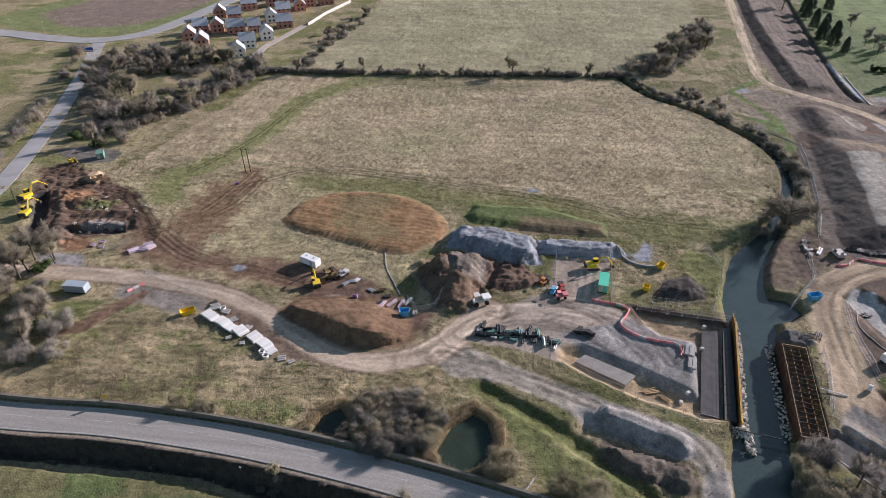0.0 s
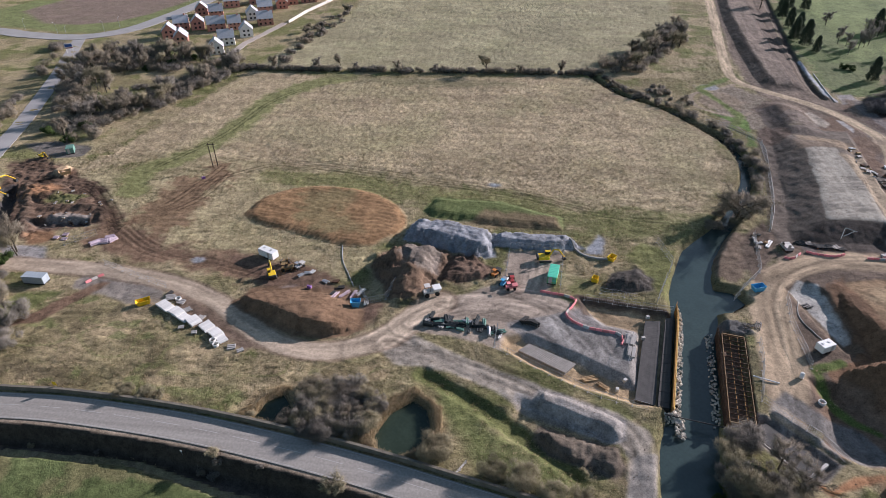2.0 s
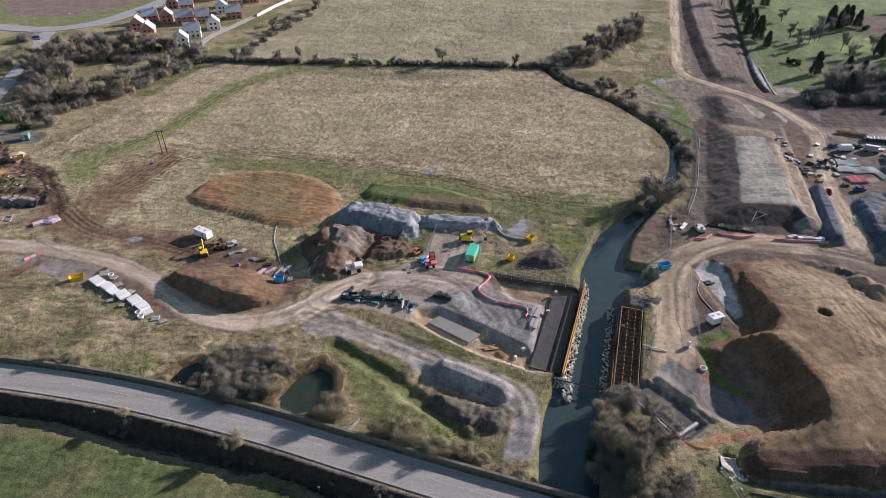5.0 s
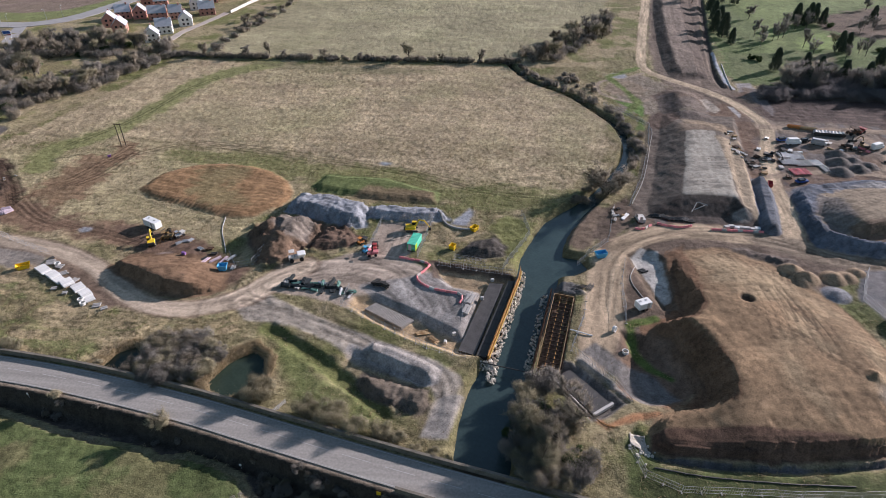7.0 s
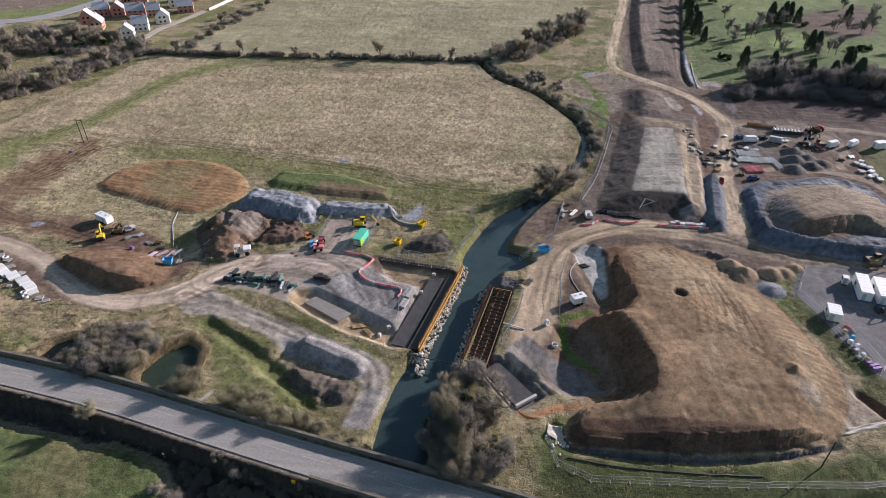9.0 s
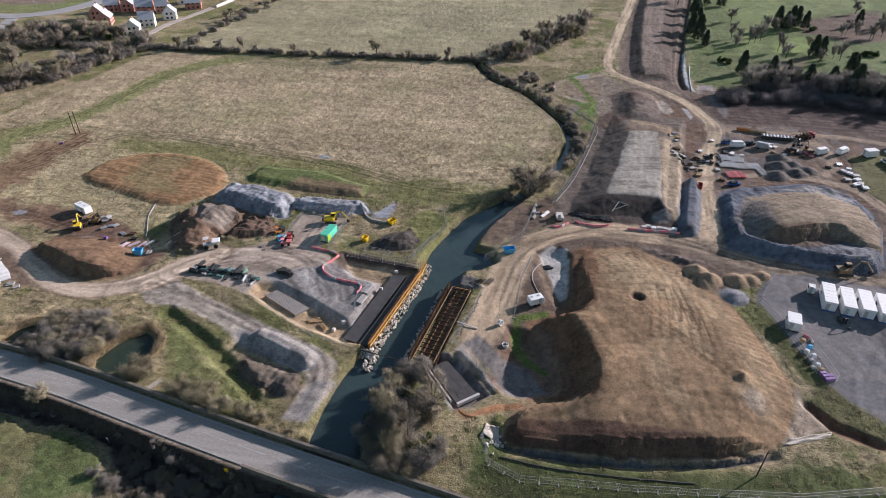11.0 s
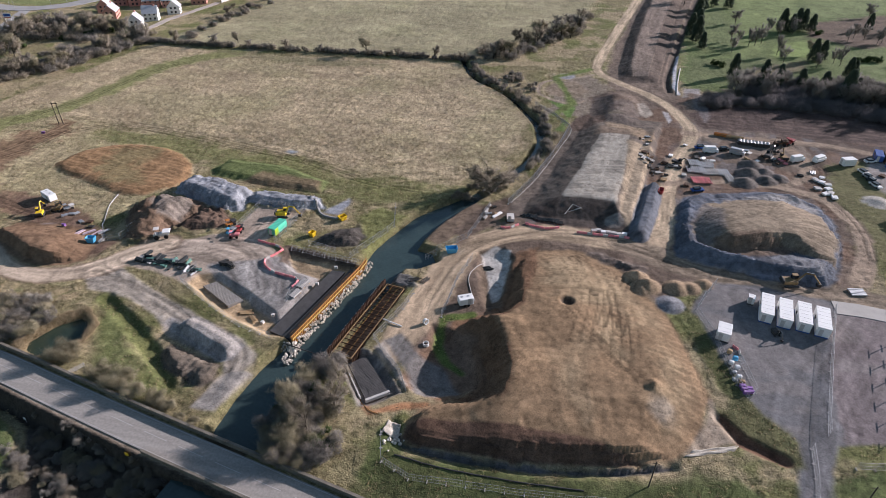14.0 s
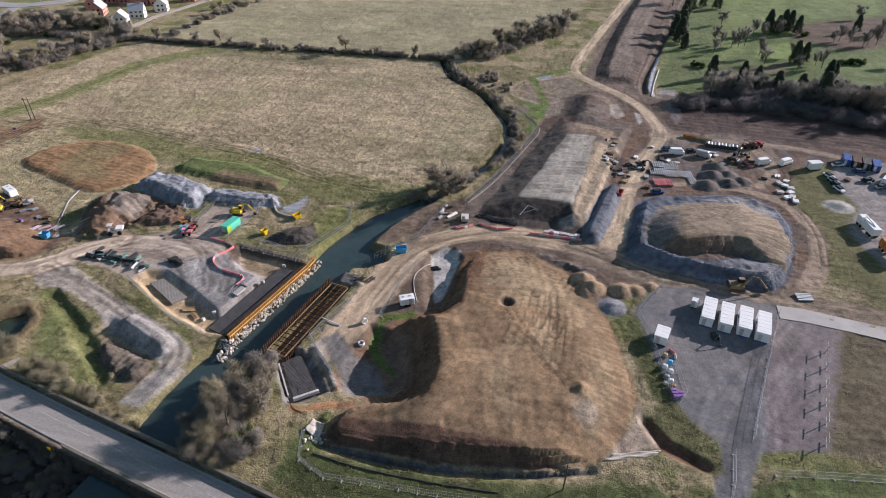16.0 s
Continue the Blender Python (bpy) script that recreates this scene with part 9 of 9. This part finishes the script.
for poly, n, k0, trees in (([(96, 174), (120, 177), (138, 178), (175, 170), (215, 162), (215, 172), (178, 182), (138, 188), (118, 186), (97, 184)], 150, 1.35, 0.0),
                           ([(110, 190), (138, 190), (178, 184), (215, 174), (215, 190), (186, 202), (150, 208), (130, 208), (114, 200)], 170, 1.7, 0.2)):
    for _ in range(n):
        x, y = inside(poly)
        if pr.random() < trees:
            tree(x, y, k0 * 0.75, 1)
        else:
            FAR_DARK.append((x, y, k0 * pr.uniform(0.8, 1.2)))
for x, y, k in ((122, 196, 1.3), (131, 200, 1.2), (141, 203, 1.3), (150, 200, 1.4), (158, 196, 1.5), (164, 201, 1.3), (174, 194, 1.3)):
    fir(x, y, k)
# far hedges and woods
for line in ([(-500, 330), (-440, 480), (-300, 560)], [(-180, 470), (-60, 500), (60, 500)], [(60, 480), (180, 520), (400, 520)], [(-60, 455), (-20, 430), (10, 420)]):
    for a in curve_through(line, 7):
        tree(a[0] + pr.uniform(-3, 3), a[1] + pr.uniform(-3, 3), pr.uniform(0.9, 1.4))

# far scrub, joined
nr = np.random.RandomState(5)
# twigs of the backlit belt: shade and distance haze put into the base colour
TWIG_SHADED = twig_mat("shaded_twigs", (0.18, 0.165, 0.16), 0.45)


def far_scrub(spots, material, label, n=700):
    """Scrub too far off to be told apart, joined."""
    S, W, D = [], [], []
    for x, y, k in spots:
        h, w = 3.0 * k, 4.4 * k
        c = np.stack([nr.uniform(-0.42, 0.42, 10) * w, nr.uniform(-0.42, 0.42, 10) * w, nr.uniform(0.2, 0.62, 10) * h], 1)
        q = nr.randint(0, 10, n)
        d = nr.normal(0, 1, (n, 3))
        d /= np.linalg.norm(d, axis=1)[:, None]
        p = c[q] + d * (0.22 * w * nr.uniform(0.3, 1, n) ** 0.5)[:, None]
        p[:, 2] = np.maximum(p[:, 2], 0.02) + zat(x, y)
        S.append(p + np.array([x, y, 0]))
        W.append((d * 0.6 + nr.normal(0, 0.5, (n, 3)) + np.array([0, 0, 0.35])) * 0.75 * k)
        D.append(nr.uniform(0.06, 0.15, n))
    tagged(new("far_scrub", sliver_mesh("far_scrub", np.concatenate(S), np.concatenate(W), np.concatenate(D), material)), label, "scrub", kind="stuff")


far_scrub(FAR[::2], TWIG_GREY, "leafless scrub and hedges in the distance")
far_scrub(FAR[1::2], TWIG, "leafless scrub and hedges in the distance")
far_scrub(FAR_DARK, TWIG_SHADED, "belt thicket below the golf course, shade and haze put into its tone")

# rough grass: tussocks over the near land


def tussocks(n, x0, x1, y0, y1, height, name, label, material, least=0.5, blades=4, width=0.09, patch=0.45):
    x, y = nr.uniform(x0, x1, n), nr.uniform(y0, y1, n)
    i, j = np.clip(np.searchsorted(gx, x) - 1, 0, nx - 2), np.clip(np.searchsorted(gy, y) - 1, 0, ny - 2)
    keep = (tuft[j, i] > least) & (fbm(x, y, 7, 77) > patch)
    keep &= sd_line(ROAD, x, y) > ROAD_HALF + 0.6
    keep &= sd_line(LEFT_ROAD, x, y) > 4.2
    keep &= (Zs[j, i] > -0.9) | (sd_line(RIVER, x, y) > 6)
    x, y, i, j = x[keep], y[keep], i[keep], j[keep]
    z = Zs[j, i]
    m = len(x)
    x, y, z = np.repeat(x, blades), np.repeat(y, blades), np.repeat(z, blades)
    h = height * nr.uniform(0.5, 1.3, m * blades)
    start = np.stack([x + nr.normal(0, 0.14, m * blades), y + nr.normal(0, 0.14, m * blades), z - 0.05], 1)
    way = np.stack([nr.normal(0, 0.55, m * blades) * h, nr.normal(0, 0.55, m * blades) * h, h], 1)
    tagged(new(name, sliver_mesh(name, start, way, nr.uniform(0.6, 1.6, m * blades) * width, material)), label, "grass", kind="stuff")


GRASS_DRY = grass_mat("dry_grass", (0.43, 0.355, 0.22), 0.35)
GRASS_GREEN = grass_mat("green_grass", (0.17, 0.18, 0.075), 0.4)
tussocks(56000, -215, 140, -50, 110, 0.36, "dry_tussocks", "dry tussocky winter grass", GRASS_DRY)
tussocks(30000, -215, 140, -60, 100, 0.30, "green_tussocks", "short green grass tufts", GRASS_GREEN, 0.45)
tussocks(32000, -215, 40, 85, 210, 0.34, "field_tussocks", "dry tussocky grass of the large field", GRASS_DRY, 0.7, 3, 0.12, 0.2)

def reeds(poly, n, low, high, height):
    """Dead reeds standing round a pond."""
    P = np.array(poly)
    x, y = nr.uniform(P[:, 0].min() - 5, P[:, 0].max() + 5, n * 8), nr.uniform(P[:, 1].min() - 5, P[:, 1].max() + 5, n * 8)
    d = sd_poly(poly, x, y)
    keep = (d > low) & (d < high + 1.6 * (fbm(x, y, 4, 95, 2) - 0.5) * 2) & (sd_line(ROAD, x, y) > ROAD_HALF + 1.5)
    x, y = x[keep][:n], y[keep][:n]
    i, j = np.clip(np.searchsorted(gx, x) - 1, 0, nx - 2), np.clip(np.searchsorted(gy, y) - 1, 0, ny - 2)
    h = height * nr.uniform(0.5, 1.2, len(x))
    start = np.stack([x, y, Zs[j, i] - 0.05], 1)
    way = np.stack([nr.normal(0, 0.35, len(x)) * h, nr.normal(0, 0.35, len(x)) * h, h], 1)
    tagged(new("pond_reeds", sliver_mesh("pond_reeds", start, way, nr.uniform(0.05, 0.13, len(x)), REED)), "dead straw-coloured reeds round a pond", "reeds", kind="stuff")


reeds(POND, 5200, 0.2, 2.8, 1.1)
reeds(POND_SMALL, 2200, 0.2, 2.4, 1.0)

# clods and stones on bare earth
n = 5200
x, y = nr.uniform(-235, 130, n * 3), nr.uniform(-30, 110, n * 3)
i, j = np.clip(np.searchsorted(gx, x) - 1, 0, nx - 2), np.clip(np.searchsorted(gy, y) - 1, 0, ny - 2)
keep = (tuft[j, i] < 0.2) & (fbm(x, y, 9, 88) > 0.5) & (sd_line(RIVER, x, y) > 2) & (sd_line(ROAD, x, y) > 5) & (sd_line(HAUL, x, y) > 0) & (sd_line(TRACK, x, y) > 0) & (sd_poly(COMPOUND, x, y) > 0) & (sd_poly(MOUND, x, y) > -1)
x, y, z = x[keep][:n], y[keep][:n], Zs[j, i][keep][:n]
n = len(x)
tet = np.array([(1, 0, 0), (-0.5, 0.85, 0), (-0.5, -0.85, 0), (0.1, 0.05, 0.9)])
k = nr.uniform(0.05, 0.2, n)
V = (tet[None] * nr.uniform(0.6, 1.3, (n, 4, 3)) * k[:, None, None] + np.stack([x, y, z], 1)[:, None]).reshape(-1, 3)
o4 = (np.arange(n) * 4)[:, None]
F = np.concatenate([o4 + np.array([[0, 1, 3]]), o4 + np.array([[1, 2, 3]]), o4 + np.array([[2, 0, 3]])], 0)
me = bpy.data.meshes.new("clods")
me.from_pydata(V.tolist(), [], F.tolist())
me.materials.append(twig_mat("clods", (0.26, 0.2, 0.145), 0.4))
tagged(new("clods", me), "clods and stones strewn over bare earth", "clods", kind="stuff")
